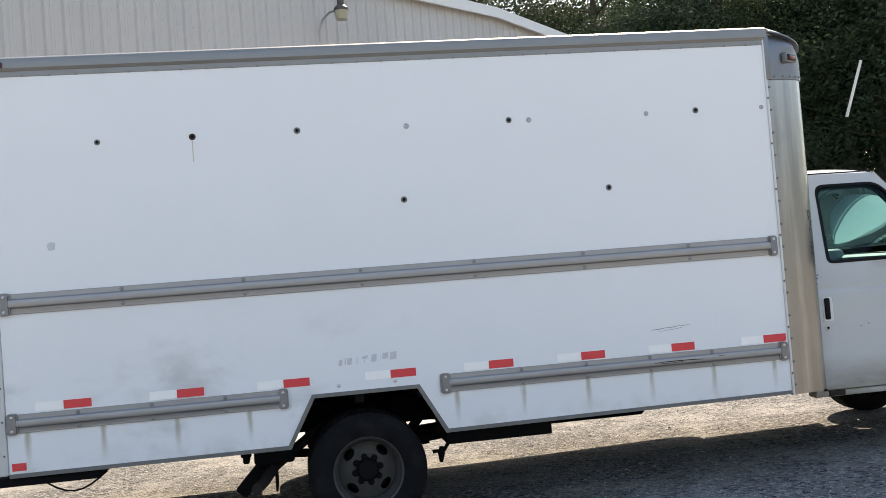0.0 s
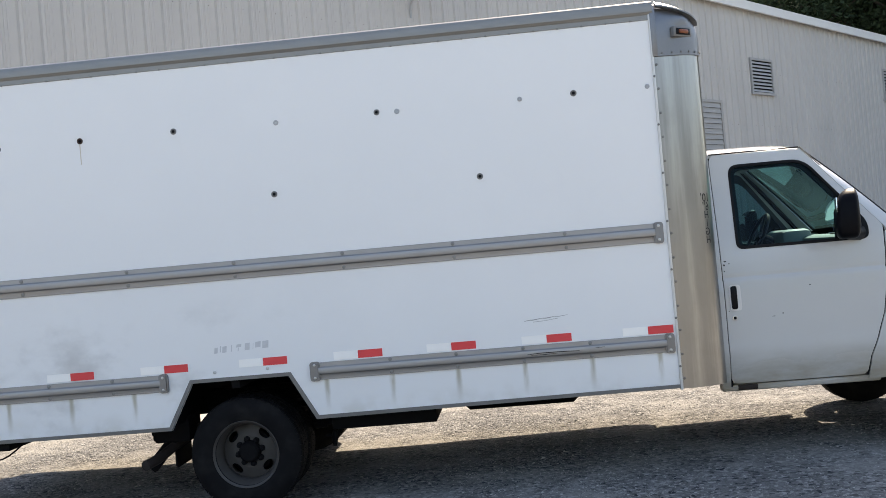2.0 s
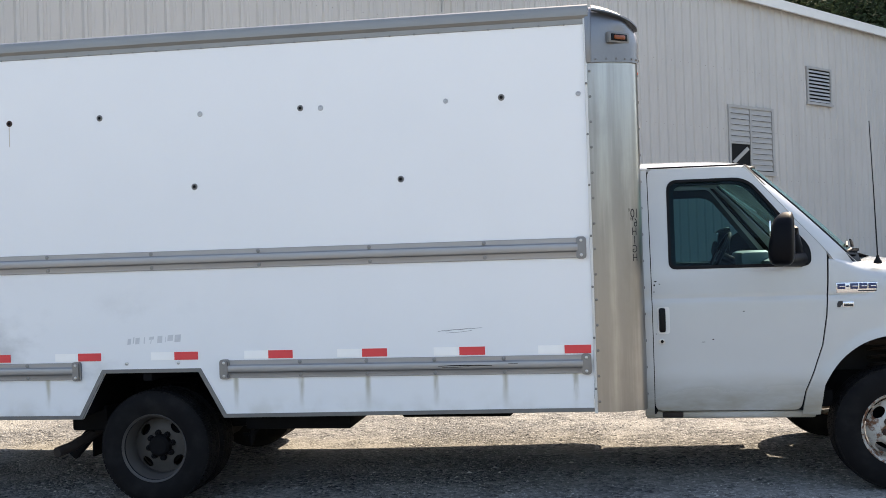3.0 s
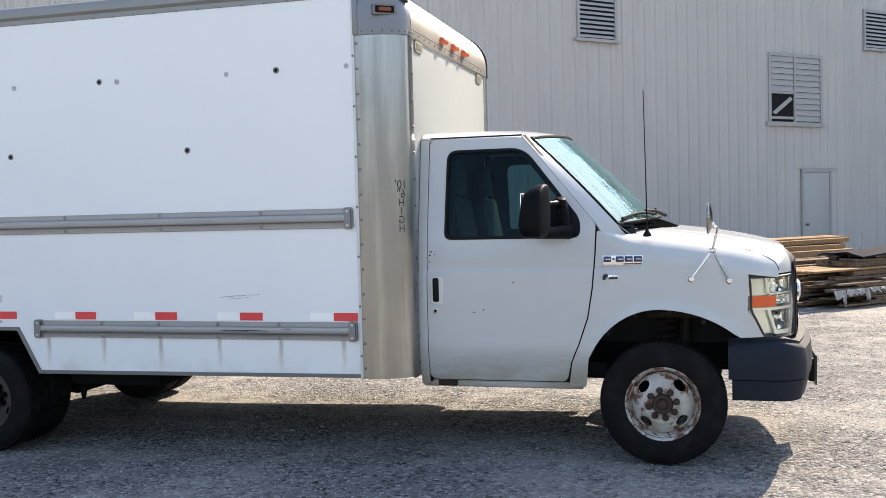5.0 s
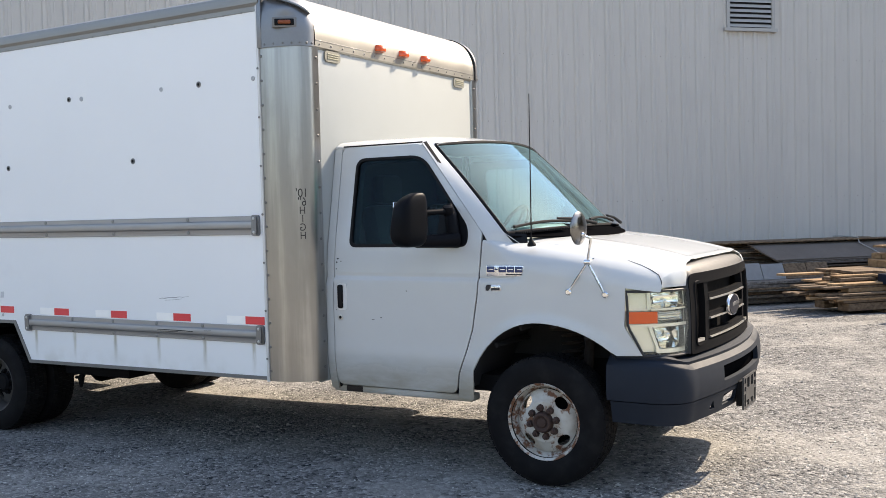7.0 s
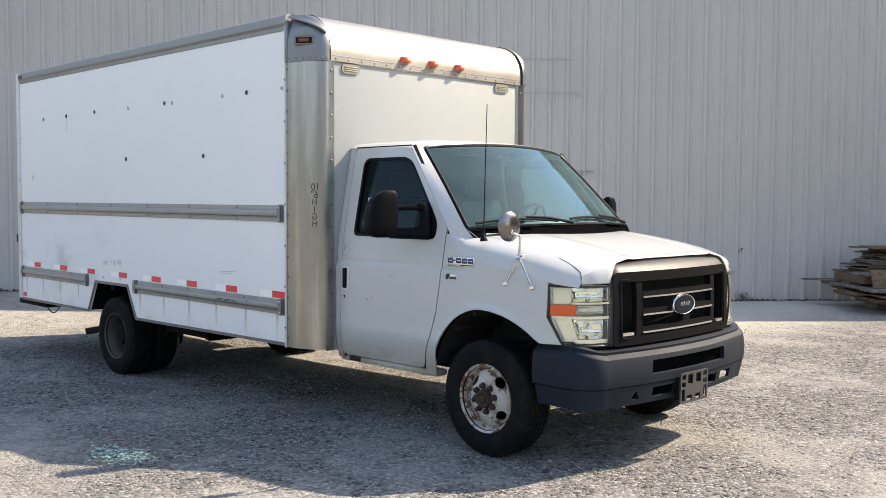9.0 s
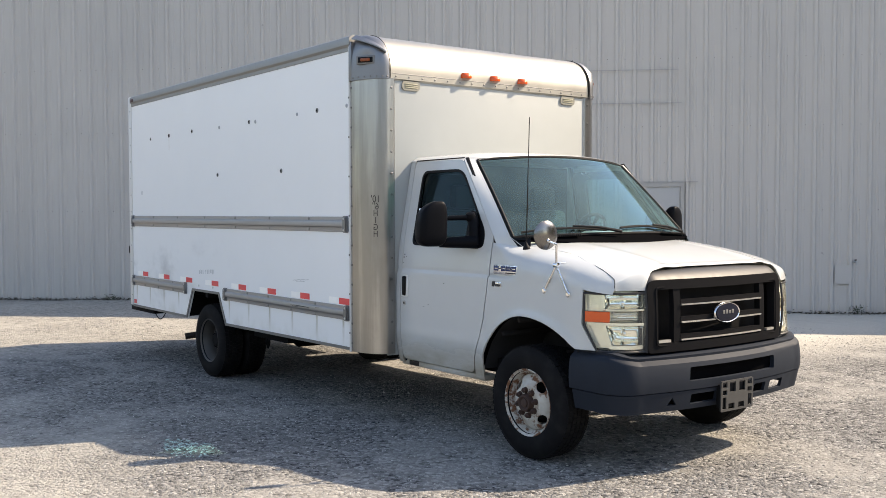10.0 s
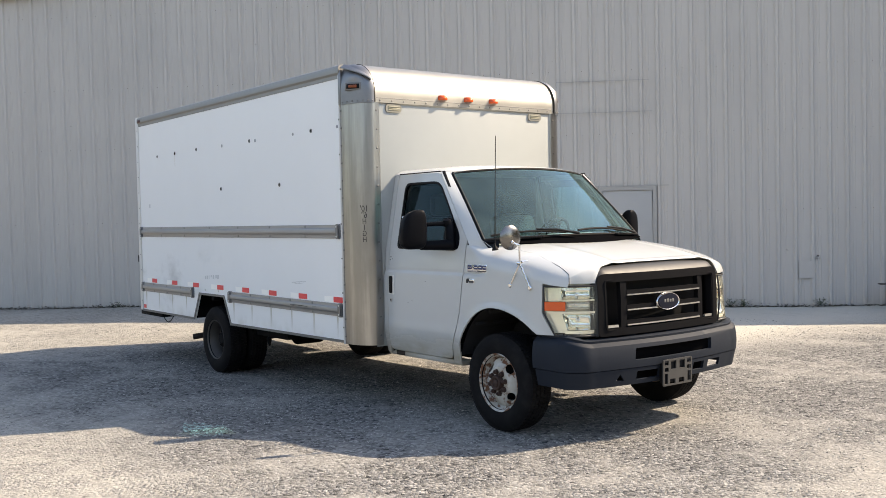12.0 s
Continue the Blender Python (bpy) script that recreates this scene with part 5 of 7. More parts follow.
def bumper_at(u, v, push=0.0):
    """u: length along the bumper from its middle; push: outwards along its normal."""
    a = abs(u)
    v += 0.034 * min(1.0, max(0.0, (a - 0.83) / 0.2)) * max(0.0, (v - 0.532) / 0.21)
    x, y = float(np.interp(a, RUN, [p[0] for p in BOW])), float(np.interp(a, RUN, [p[1] for p in BOW]))
    x2, y2 = float(np.interp(a + 0.02, RUN, [p[0] for p in BOW])), float(np.interp(a + 0.02, RUN, [p[1] for p in BOW]))
    d = math.hypot(x2 - x, y2 - y)
    nx_, ny_ = ((y2 - y) / d, -(x2 - x) / d) if d > 1e-4 else (0.0, 1.0)
    return Vector((x + nx_ * push, CY + math.copysign(y + ny_ * push, u), v))


def bumper_skin(v0, v1, slots, push, thick, reach):
    outer = [(-reach, v0), (reach, v0), (reach, v1), (-reach, v1)]
    return sheet(outer, slots, 0.035, 0.03, lambda u, v: bumper_at(u, v, push(v)), (1, 0, 0), thick)


slot = rounded([(-0.44, 0.585), (0.44, 0.585), (0.45, 0.672), (-0.43, 0.672)], 0.012)
bumper = part("bumper", bumper_skin(0.532, 0.742, [slot], lambda v: -0.006 - 0.045 * max(0.0, (v - 0.70) / 0.042) ** 2 - 0.012 * ((v - 0.60) / 0.1) ** 2, 0.03, RUN[-1] - 0.01), M_BUMPER, truck, "faded dark grey plastic front bumper")
lower_slots = [rounded([(a, 0.437), (b, 0.437), (b, 0.500), (a, 0.500)], 0.01) for a, b in ((-0.41, -0.18), (0.22, 0.36), (0.42, 0.60))] + [[(-0.605, 0.440), (-0.525, 0.440), (-0.565, 0.492)]]
part("bumper_valance", bumper_skin(0.405, 0.526, lower_slots, lambda v: -0.016 - 0.22 * (0.526 - v), 0.02, RUN[-1] - 0.03), M_BUMPER, bumper)
bm = grid_skin(lambda u, v: bumper_at((u * 2 - 1) * (RUN[-1] - 0.03), 0.742 + 0.02 * v, -0.05 - 0.12 * v), 50, 3, (0, 0, 1), 0.02)
part("bumper_top", bm, M_BUMPER, bumper)
bm = bmesh.new()
block(bm, 5.58, 5.72, CY - 0.85, CY + 0.85, 0.50, 0.70, 0.02)
block(bm, 5.40, 5.60, CY - 0.935, CY + 0.935, 0.46, 0.70, 0.02)
# blocks added to keep sunlight from passing through the bumper's slots
block(bm, 5.71, 5.815, CY - 0.60, CY + 0.60, 0.50, 0.70, 0.01)
block(bm, 5.70, 5.74, CY - 0.47, CY + 0.50, 0.41, 0.52)
part("bumper_beam", bm, M_COWL, bumper)
plate_holes = [rounded([(a, b), (a + w, b), (a + w, b + h), (a, b + h)], 0.004, 2) for a, b, w, h in ((-0.150, 0.055, 0.045, 0.034), (-0.080, 0.022, 0.062, 0.064), (0.018, 0.022, 0.062, 0.064), (0.105, 0.055, 0.045, 0.034), (-0.150, -0.082, 0.038, 0.075), (-0.090, -0.086, 0.062, 0.036), (0.012, -0.086, 0.062, 0.036), (0.112, -0.082, 0.038, 0.075), (-0.150, 0.008, 0.045, 0.030), (0.105, 0.008, 0.045, 0.030))]
bm = sheet(rounded([(-0.165, -0.098), (0.165, -0.098), (0.165, 0.098), (-0.165, 0.098)], 0.012), plate_holes, 0.05, 0.05, lambda u, v: Vector((5.905 + 0.02 * v, CY - 0.03 + u, 0.466 + v)), (1, 0, 0), 0.010)
part("plate_holder", bm, M_PLATE, bumper, "empty dark grey plate holder")
bm = bmesh.new()
block(bm, 5.855, 5.89, CY - 0.182, CY + 0.122, 0.39, 0.54, 0.004)
part("plate_backing", bm, M_SEAL, bumper)
bumper.location = (-0.008, -0.012, 0)


# ---- mirrors
def wing_mirror():
    bm = bmesh.new()
    m = Matrix.Translation((4.235, 5.625, 1.555)) @ Matrix.Rotation(radians(-14), 4, "Z")
    bmesh.ops.create_uvsphere(bm, u_segments=24, v_segments=16, radius=1.0)
    for v in bm.verts:
        s = Vector(v.co)
        f = lambda c, e: math.copysign(abs(c) ** e, c)
        v.co = Vector((f(s.x, 0.55) * 0.060 + (0.014 if s.x > 0 else 0), f(s.y, 0.55) * 0.106, f(s.z, 0.48) * 0.159))
        taper = max(0.0, s.z + 0.15) ** 1.5
        v.co.x = v.co.x * (1.06 - 0.34 * taper) + 0.028 * taper - (0.010 if s.x < 0 and s.z < 0 else 0.0)
        v.co.y = v.co.y * (1.02 - 0.34 * taper) + 0.034 * taper
    for z, r in ((0.062, 0.030), (0.020, 0.026)):
        lathe(bm, [(0, -0.018), (r * 0.8, -0.013), (r, 0.0), (r * 0.8, 0.013), (0, 0.018)], (0.036, 0.078, z), (0, 0, 1), 14)
    bmesh.ops.transform(bm, matrix=m, verts=bm.verts[:])
    return bm


def reach_out(bm, wide=0.86, shift=0.08):
    """Mirror to the far side, where the arm is pulled further out."""
    bmesh.ops.scale(bm, vec=(0.9, -wide, 0.86), space=Matrix.Translation((-4.30, -CY + 0.955, -1.50)), verts=bm.verts[:])
    bmesh.ops.translate(bm, vec=(0, 1.91 + shift, 0), verts=bm.verts[:])
    bmesh.ops.reverse_faces(bm, faces=bm.faces[:])
    return bm


mirrors = [part("wing_mirror", bm, M_MIRRORCASE, truck, "black telescopic wing mirror") for bm in (wing_mirror(), reach_out(wing_mirror()))]
for body, flip in zip(mirrors, (False, True)):
    def own(name, bm, mat, label=""):
        if flip:
            reach_out(bm, *((0.86, 0.08) if name == "mirror_glass" else (1.25, 0.0)))
        return part(name, bm, mat, body, label)

    bm = bmesh.new()
    tube(bm, [(4.262, 5.70, 1.592), (4.32, 5.80, 1.598), (4.36, 5.90, 1.60)], [0.018, 0.017, 0.022], 12)
    lathe(bm, [(0, -0.042), (0.022, -0.036), (0.036, -0.018), (0.038, 0.004), (0.030, 0.026), (0, 0.036)], (4.355, 5.885, 1.605), (0.2, -0.3, 1), 16)
    tube(bm, [(4.245, 5.69, 1.425), (4.33, 5.82, 1.425), (4.40, 5.91, 1.43)], [0.036, 0.042, 0.052], 12)
    own("arm", bm, M_MIRRORCASE)
    bm = bmesh.new()
    tube(bm, [(4.385, 5.905, 1.405), (4.375, 5.90, 1.50), (4.36, 5.905, 1.585), (4.345, 5.92, 1.64)], [0.045, 0.042, 0.038, 0.020], 12)
    own("pivot", bm, M_MIRRORCASE)
    bm = bmesh.new()
    m = Matrix.Translation((4.235, 5.625, 1.555)) @ Matrix.Rotation(radians(-14), 4, "Z")
    block(bm, -0.0575, -0.050, -0.066, 0.066, -0.108, 0.108, 0.003, m)
    own("mirror_glass", bm, M_MIRROR, "mirror glass")

# round spot mirror on a chrome tripod
spot_at = Vector((5.225, 5.795, 1.490))
face = Vector((-1.0, 0.08, 0.02)).normalized()
bm = bmesh.new()
lathe(bm, [(0.0, 0.024), (0.03, 0.023), (0.06, 0.018), (0.084, 0.009), (0.092, 0.002), (0.092, -0.004), (0.086, -0.005)], spot_at, -face, 30)
spot = part("spot_mirror", bm, M_SPOTBACK, truck, "chrome round spot mirror on a tripod")
bm = bmesh.new()
lathe(bm, [(0.086, 0.004), (0.05, 0.007), (0, 0.009)], spot_at, face, 30)
part("mirror_glass", bm, M_MIRROR, spot)
knee = Vector((5.245, 5.868, 1.30))
for p in ((5.122, 5.878, 1.131), (5.338, 5.880, 1.121)):
    bm = bmesh.new()
    tube(bm, [knee, p], 0.0068, 8)
    lathe(bm, [(0.017, -0.012), (0.019, 0.004), (0.012, 0.010), (0, 0.011)], p, (0, -1, 0), 12)
    part("leg", bm, M_CHROME, spot)
bm = bmesh.new()
post_top = Vector((spot_at.x + 0.052, knee.y - 0.03, 1.432))
tube(bm, [knee, knee.lerp(post_top, 0.5), post_top - Vector((0, 0, 0.012)), post_top, post_top.lerp(spot_at + Vector((0.02, 0, -0.035)), 0.5), spot_at + Vector((0.020, 0, -0.035))], 0.0078, 8)
lathe(bm, [(0.014, 0.0), (0.014, 0.012), (0.008, 0.020), (0, 0.021)], spot_at + Vector((0.014, 0, -0.035)), (1, 0, 0), 12)
lathe(bm, [(0, -0.02), (0.016, -0.018), (0.016, 0.018), (0, 0.02)], knee, (1, 0, 0), 12)
tube(bm, [knee + Vector((0, 0, 0.01)), (5.25, 5.94, 1.315)], 0.006, 8)
part("arm", bm, M_CHROME, spot)

# ---- cab interior
trim_outline = rounded([(3.53, 0.60), (4.37, 0.60), (4.49, 1.0), (4.52, 1.44), (4.09, 1.985), (3.53, 1.985)], 0.04)
trim_hole = rounded([(3.655, 1.40), (4.43, 1.40), (4.43, 1.50), (4.09, 1.92), (3.66, 1.92)], [0.04, 0.04, 0.05, 0.08, 0.06])
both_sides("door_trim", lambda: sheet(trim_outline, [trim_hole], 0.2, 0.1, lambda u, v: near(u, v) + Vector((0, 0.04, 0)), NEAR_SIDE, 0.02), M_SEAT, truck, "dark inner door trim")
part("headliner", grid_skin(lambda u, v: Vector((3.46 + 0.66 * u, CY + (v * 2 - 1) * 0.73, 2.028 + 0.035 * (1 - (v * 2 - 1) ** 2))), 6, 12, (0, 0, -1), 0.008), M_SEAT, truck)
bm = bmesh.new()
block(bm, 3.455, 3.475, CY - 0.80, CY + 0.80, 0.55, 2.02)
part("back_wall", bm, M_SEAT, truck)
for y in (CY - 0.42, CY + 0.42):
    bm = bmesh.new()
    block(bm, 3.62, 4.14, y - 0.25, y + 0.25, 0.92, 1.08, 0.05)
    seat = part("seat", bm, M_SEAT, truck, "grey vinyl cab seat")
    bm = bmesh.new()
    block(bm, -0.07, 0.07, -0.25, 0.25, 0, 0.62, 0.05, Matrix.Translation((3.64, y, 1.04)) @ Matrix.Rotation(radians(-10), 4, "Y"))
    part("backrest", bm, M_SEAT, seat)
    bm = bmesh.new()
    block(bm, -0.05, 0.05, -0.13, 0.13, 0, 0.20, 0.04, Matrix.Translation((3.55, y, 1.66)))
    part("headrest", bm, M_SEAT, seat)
bm = bmesh.new()
block(bm, 4.36, 4.72, CY - 0.83, CY + 0.83, 1.05, 1.425, 0.06)
block(bm, 4.22, 4.46, CY + 0.16, CY + 0.66, 1.25, 1.485, 0.05)
part("dashboard", bm, M_DASH, truck, "grey dashboard")
bm = bmesh.new()
block(bm, 3.5, 4.42, CY - 0.80, CY + 0.80, 0.55, 0.95)
part("cab_floor", bm, M_SEAL, truck)
bm = bmesh.new()
wheel_at = Matrix.Translation((4.10, CY + 0.42, 1.455)) @ Matrix.Rotation(radians(-62), 4, "Y")
tube(bm, [wheel_at @ Vector((0.185 * math.cos(k * math.tau / 28), 0.185 * math.sin(k * math.tau / 28), 0)) for k in range(28)], 0.014, 8, closed=True)
for a in (0.2, 2.94, 4.71):
    tube(bm, [wheel_at @ Vector((0, 0, -0.02)), wheel_at @ Vector((0.185 * math.cos(a), 0.185 * math.sin(a), 0))], 0.013, 6)
tube(bm, [wheel_at @ Vector((0, 0, 0.01)), wheel_at @ Vector((0, 0, -0.25))], 0.04, 10)
part("steering_wheel", bm, M_SEAL, truck)
for t, f, r0 in ((0.085, 0.900, 0.010), (0.105, 0.800, 0.016), (0.165, 0.800, 0.014), (0.170, 0.755, 0.013)):
    bm = bmesh.new()
    lathe(bm, [(r0, 0.0), (r0, 0.004), (r0 * 0.7, 0.006), (0, 0.006)], screen_point(t, f) - Vector((0.020, 0, 0.018)), (-0.7, 0, -0.7), 9)
    part("adhesive_pad", bm, M_SEAL, truck, "dark remains of a mirror mount")
bm = bmesh.new()
block(bm, 4.45, 4.62, CY - 0.55, CY - 0.25, 1.426, 1.436, 0.003)
part("folder", bm, M_TAN, truck)


# ---- wheels
def tyre_mesh(origin, width, radius, rim):
    """Tyre turned about the y axis, outer face at origin."""
    bm = bmesh.new()
    w = width
    prof = [(rim, 0.018), (rim + 0.010, 0.004), (rim + 0.03, -0.004), (rim + 0.07, -0.012), (radius - 0.055, -0.008), (radius - 0.028, 0.002), (radius - 0.012, 0.016), (radius - 0.009, 0.03),
            (radius - 0.009, w - 0.03), (radius - 0.012, w - 0.016), (radius - 0.055, w + 0.008), (rim + 0.04, w + 0.006), (rim, w - 0.018)]
    lathe(bm, prof, origin, (0, 1, 0), 64, True)
    bmesh.ops.recalc_face_normals(bm, faces=bm.faces[:])
    return bm


def tread_mesh(origin, width, radius):
    o = Vector(origin)
    verts, faces = [], []
    rows = 5
    pitch = (width - 0.030) / rows
    count = 62
    for r in range(rows):
        for k in range(count):
            a0 = (k + (0.5 if r % 2 else 0.0) + 0.06) / count * math.tau
            a1 = a0 + 0.86 / count * math.tau
            y0, y1 = 0.015 + r * pitch + 0.003, 0.015 + (r + 1) * pitch - 0.003
            skew = 0.12 / count * math.tau * (1 if r % 2 else -1)
            edge0 = 0.010 if r == 0 else 0.0
            edge1 = 0.010 if r == rows - 1 else 0.0
            n = len(verts)
            for rad, lift in ((radius - 0.014, 0), (radius, 1)):
                for a, y, e in ((a0, y0, edge0), (a1, y0, edge0), (a1 + skew, y1, edge1), (a0 + skew, y1, edge1)):
                    q = rad - (e * 0.5 if lift else 0.004 + e)
                    verts.append((o.x + q * math.cos(a), o.y + y, o.z + q * math.sin(a)))
            faces += [(n + 4, n + 5, n + 6, n + 7), (n, n + 1, n + 5, n + 4), (n + 1, n + 2, n + 6, n + 5), (n + 2, n + 3, n + 7, n + 6), (n + 3, n, n + 4, n + 7)]
    bm = bmesh.new()
    vs = [bm.verts.new(v) for v in verts]
    for f in faces:
        bm.faces.new([vs[i] for i in f])
    bmesh.ops.recalc_face_normals(bm, faces=bm.faces[:])
    return bm


def circle(r, segs, a0=0.0):
    return [(r * math.cos(a0 + k * math.tau / segs), r * math.sin(a0 + k * math.tau / segs)) for k in range(segs)]


def oval(cx, cz, a, b, turn, segs=18):
    return [(cx + a * math.cos(k * math.tau / segs) * math.cos(turn) - b * math.sin(k * math.tau / segs) * math.sin(turn), cz + a * math.cos(k * math.tau / segs) * math.sin(turn) + b * math.sin(k * math.tau / segs) * math.cos(turn)) for k in range(segs)]


def disc_skin(centre, depth):
    """Wheel disc with four openings; depth(r) gives how far it lies behind the tyre's outer face."""
    holes = [oval(0.151 * math.cos(a), 0.151 * math.sin(a), 0.043, 0.027, a + math.pi / 2) for a in [math.pi / 4 + k * math.pi / 2 + 0.05 for k in range(4)]]
    return sheet(circle(0.185, 48), holes, 0.012, 0.012, lambda u, v: Vector((centre[0] + u, centre[1] + depth(math.hypot(u, v)), centre[2] + v)), (0, -1, 0), 0.006)


def build_wheel(name, centre, sign, deep, steel, label, hub_mat):
    """centre: middle of the outer face; sign: -1 faces the near side."""
    w = part(name, tyre_mesh((centre[0], CY - abs(CY - centre[1]), centre[2]), 0.222, 0.376, 0.208), M_RUBBER, truck, label)
    objs = [w]
    c = Vector((centre[0], CY - abs(CY - centre[1]), centre[2]))
    objs.append(part("tread", tread_mesh(c, 0.222, 0.378), M_RUBBER, w))
    bm = bmesh.new()
    lathe(bm, [(0.209, 0.010), (0.222, -0.002), (0.226, 0.003), (0.222, 0.010), (0.212, 0.016), (0.204, 0.030), (0.200, 0.050), (0.188, 0.067), (0.186, 0.15), (0.204, 0.19), (0.206, 0.21)], c, (0, 1, 0), 56)
    bmesh.ops.recalc_face_normals(bm, faces=bm.faces[:])
    objs.append(part("rim", bm, M_RIMRUST if not deep else steel, w, "rusting white wheel rim" if not deep else "dusty grey wheel rim"))
    depth = (lambda r: 0.115 + 0.02 * max(0, (r - 0.11) / 0.07)) if deep else (lambda r: 0.006 if r < 0.118 else 0.006 + 0.012 * min(1.0, (r - 0.118) / 0.008) + 0.042 * (max(0.0, r - 0.126) / 0.059) ** 1.5)
    objs.append(part("disc", disc_skin(c, depth), steel, w))
    bm = bmesh.new()
    d0 = depth(0.0)
    lathe(bm, [(0.064, d0 + 0.002), (0.060, d0 - 0.020), (0.054, d0 - 0.036), (0.044, d0 - 0.038), (0.030, d0 - 0.026), (0.027, d0 - 0.034), (0.020, d0 - 0.037), (0, d0 - 0.038)] if not deep else [(0.075, d0 + 0.002), (0.070, d0 - 0.035), (0.055, d0 - 0.05), (0, d0 - 0.052)], c, (0, 1, 0), 24)
    objs.append(part("hub", bm, hub_mat, w, "rusty hub"))
    for k in range(8):
        a = k * math.tau / 8 + 0.2
        bm = bmesh.new()
        p = c + Vector((0.083 * math.cos(a), d0, 0.083 * math.sin(a)))
        lathe(bm, [(0.022, 0.002), (0.022, -0.004), (0.0185, -0.005), (0.0175, -0.024), (0.009, -0.028), (0.008, -0.036), (0, -0.037)], p, (0, 1, 0), 8)
        objs.append(part("wheel_nut", bm, hub_mat, w))
    bm = bmesh.new()
    lathe(bm, [(0.15, 0.13), (0.15, 0.16), (0, 0.16)], c, (0, 1, 0), 24)
    objs.append(part("brake", bm, M_DARK, w))
    return w, objs


def mirrored(objs):
    """Mirror copies of a wheel's meshes for the far side."""
    made = {}
    for o in objs:
        mesh = o.data.copy()
        mesh.transform(Matrix.Diagonal((1, -1, 1, 1)))
        mesh.flip_normals()
        d = new(o.name.split(".")[0], mesh)
        d.parent = made.get(o.parent, o.parent)
        if "label" in o:
            d["label"] = o["label"]
        made[o] = d


for x, y, deep, steel, hub in ((4.945, 5.890, False, M_WHEEL, M_RUST), (0.255, 5.69, True, M_OLDWHEEL, M_DARK), (0.255, 5.95, True, M_OLDWHEEL, M_DARK)):
    w, objs = build_wheel("wheel", (x, y, 0.377 if not deep else 0.316), -1, deep, steel, "black tyre on a rusting white steel wheel" if not deep else "black tyre on a dusty grey steel wheel", hub)
    mirrored(objs)

# ---- chassis
for y in (CY - 0.42, CY + 0.42):
    bm = bmesh.new()
    block(bm, -1.75, 5.55, y - 0.035, y + 0.035, 0.50, 0.68, 0.01)
    part("chassis_rail", bm, M_DARK, truck)
for i in range(13):
    bm = bmesh.new()
    block(bm, -1.80 + 0.40 * i, -1.74 + 0.40 * i, SIDE + 0.03, 7.98, 0.76, 0.842, 0.004)
    part("cross_member", bm, M_DARK, truck)
bm = bmesh.new()
tube(bm, [(0.255, CY - 0.85, 0.32), (0.255, CY - 0.25, 0.32), (0.255, CY - 0.16, 0.32), (0.255, CY + 0.16, 0.32), (0.255, CY + 0.25, 0.32), (0.255, CY + 0.85, 0.32)], [0.06, 0.06, 0.16, 0.16, 0.06, 0.06], 14)
part("rear_axle", bm, M_DARK, truck)
bm = bmesh.new()
tube(bm, [(0.40, CY, 0.34), (3.2, CY, 0.50)], 0.045, 10)
part("drive_shaft", bm, M_DARK, truck)
bm = bmesh.new()
tube(bm, [(4.945, CY - 0.80, 0.36), (4.945, CY + 0.80, 0.36)], 0.05, 10)
block(bm, 4.5, 5.3, CY - 0.40, CY + 0.40, 0.42, 0.95, 0.05)
part("front_axle", bm, M_DARK, truck)
bm = bmesh.new()
block(bm, 0.80, 1.52, CY - 0.95, CY - 0.44, 0.395, 0.66, 0.008)
part("fuel_tank", bm, M_DARK, truck)
bm = bmesh.new()
tube(bm, [(1.62, CY + 0.05, 0.42), (1.7, CY + 0.05, 0.42), (2.5, CY + 0.05, 0.42), (2.58, CY + 0.05, 0.42)], [0.05, 0.12, 0.12, 0.05], 14)
part("muffler", bm, M_DARK, truck)
bm = bmesh.new()
tube(bm, [(1.62, CY + 0.05, 0.42), (0.9, CY - 0.3, 0.50), (0.1, CY - 0.55, 0.62), (-0.33, CY - 0.85, 0.36), (-0.40, CY - 1.05, 0.30), (-0.44, CY - 1.17, 0.285)], 0.035, 10)
part("exhaust_pipe", bm, M_RUSTDARK, truck, "rusty exhaust pipe")
bm = bmesh.new()
block(bm, -0.335, -0.320, SIDE + 0.34, SIDE + 0.66, 0.20, 0.56, 0.004)
block(bm, -0.46, -0.20, SIDE + 0.30, SIDE + 0.56, 0.385, 0.56, 0.02)
part("mud_flap", bm, M_DARK, truck)
bm = bmesh.new()
block(bm, -0.24, 0.04, -0.03, 0.03, -0.045, 0.04, 0.015, Matrix.Translation((-0.41, SIDE + 0.50, 0.355)) @ Matrix.Rotation(radians(-47), 4, "Y"))
part("bracket", bm, M_DARK, truck)
bm = bmesh.new()
tube(bm, [(0.86, SIDE + 0.45, 0.42), (0.80, SIDE + 0.45, 0.335), (0.72, SIDE + 0.45, 0.330)], 0.013, 6)
tube(bm, [(0.785, SIDE + 0.45, 0.36), (0.78, SIDE + 0.45, 0.32), (0.775, SIDE + 0.45, 0.255)], [0.016, 0.026, 0.012], 8)
part("drain_cock", bm, M_DARK, truck)
bm = bmesh.new()
block(bm, -2.10, -1.36, SIDE + 0.05, 7.95, 0.455, 0.505, 0.008)
part("rear_step", bm, M_DARK, truck, "dark steel rear step")
bm = bmesh.new()
tube(bm, [(-1.75 + 0.05 * i, SIDE + 0.2, 0.47 - 0.10 * math.sin(i / 8 * math.pi)) for i in range(9)], 0.006, 6)
part("cable", bm, M_SEAL, truck)


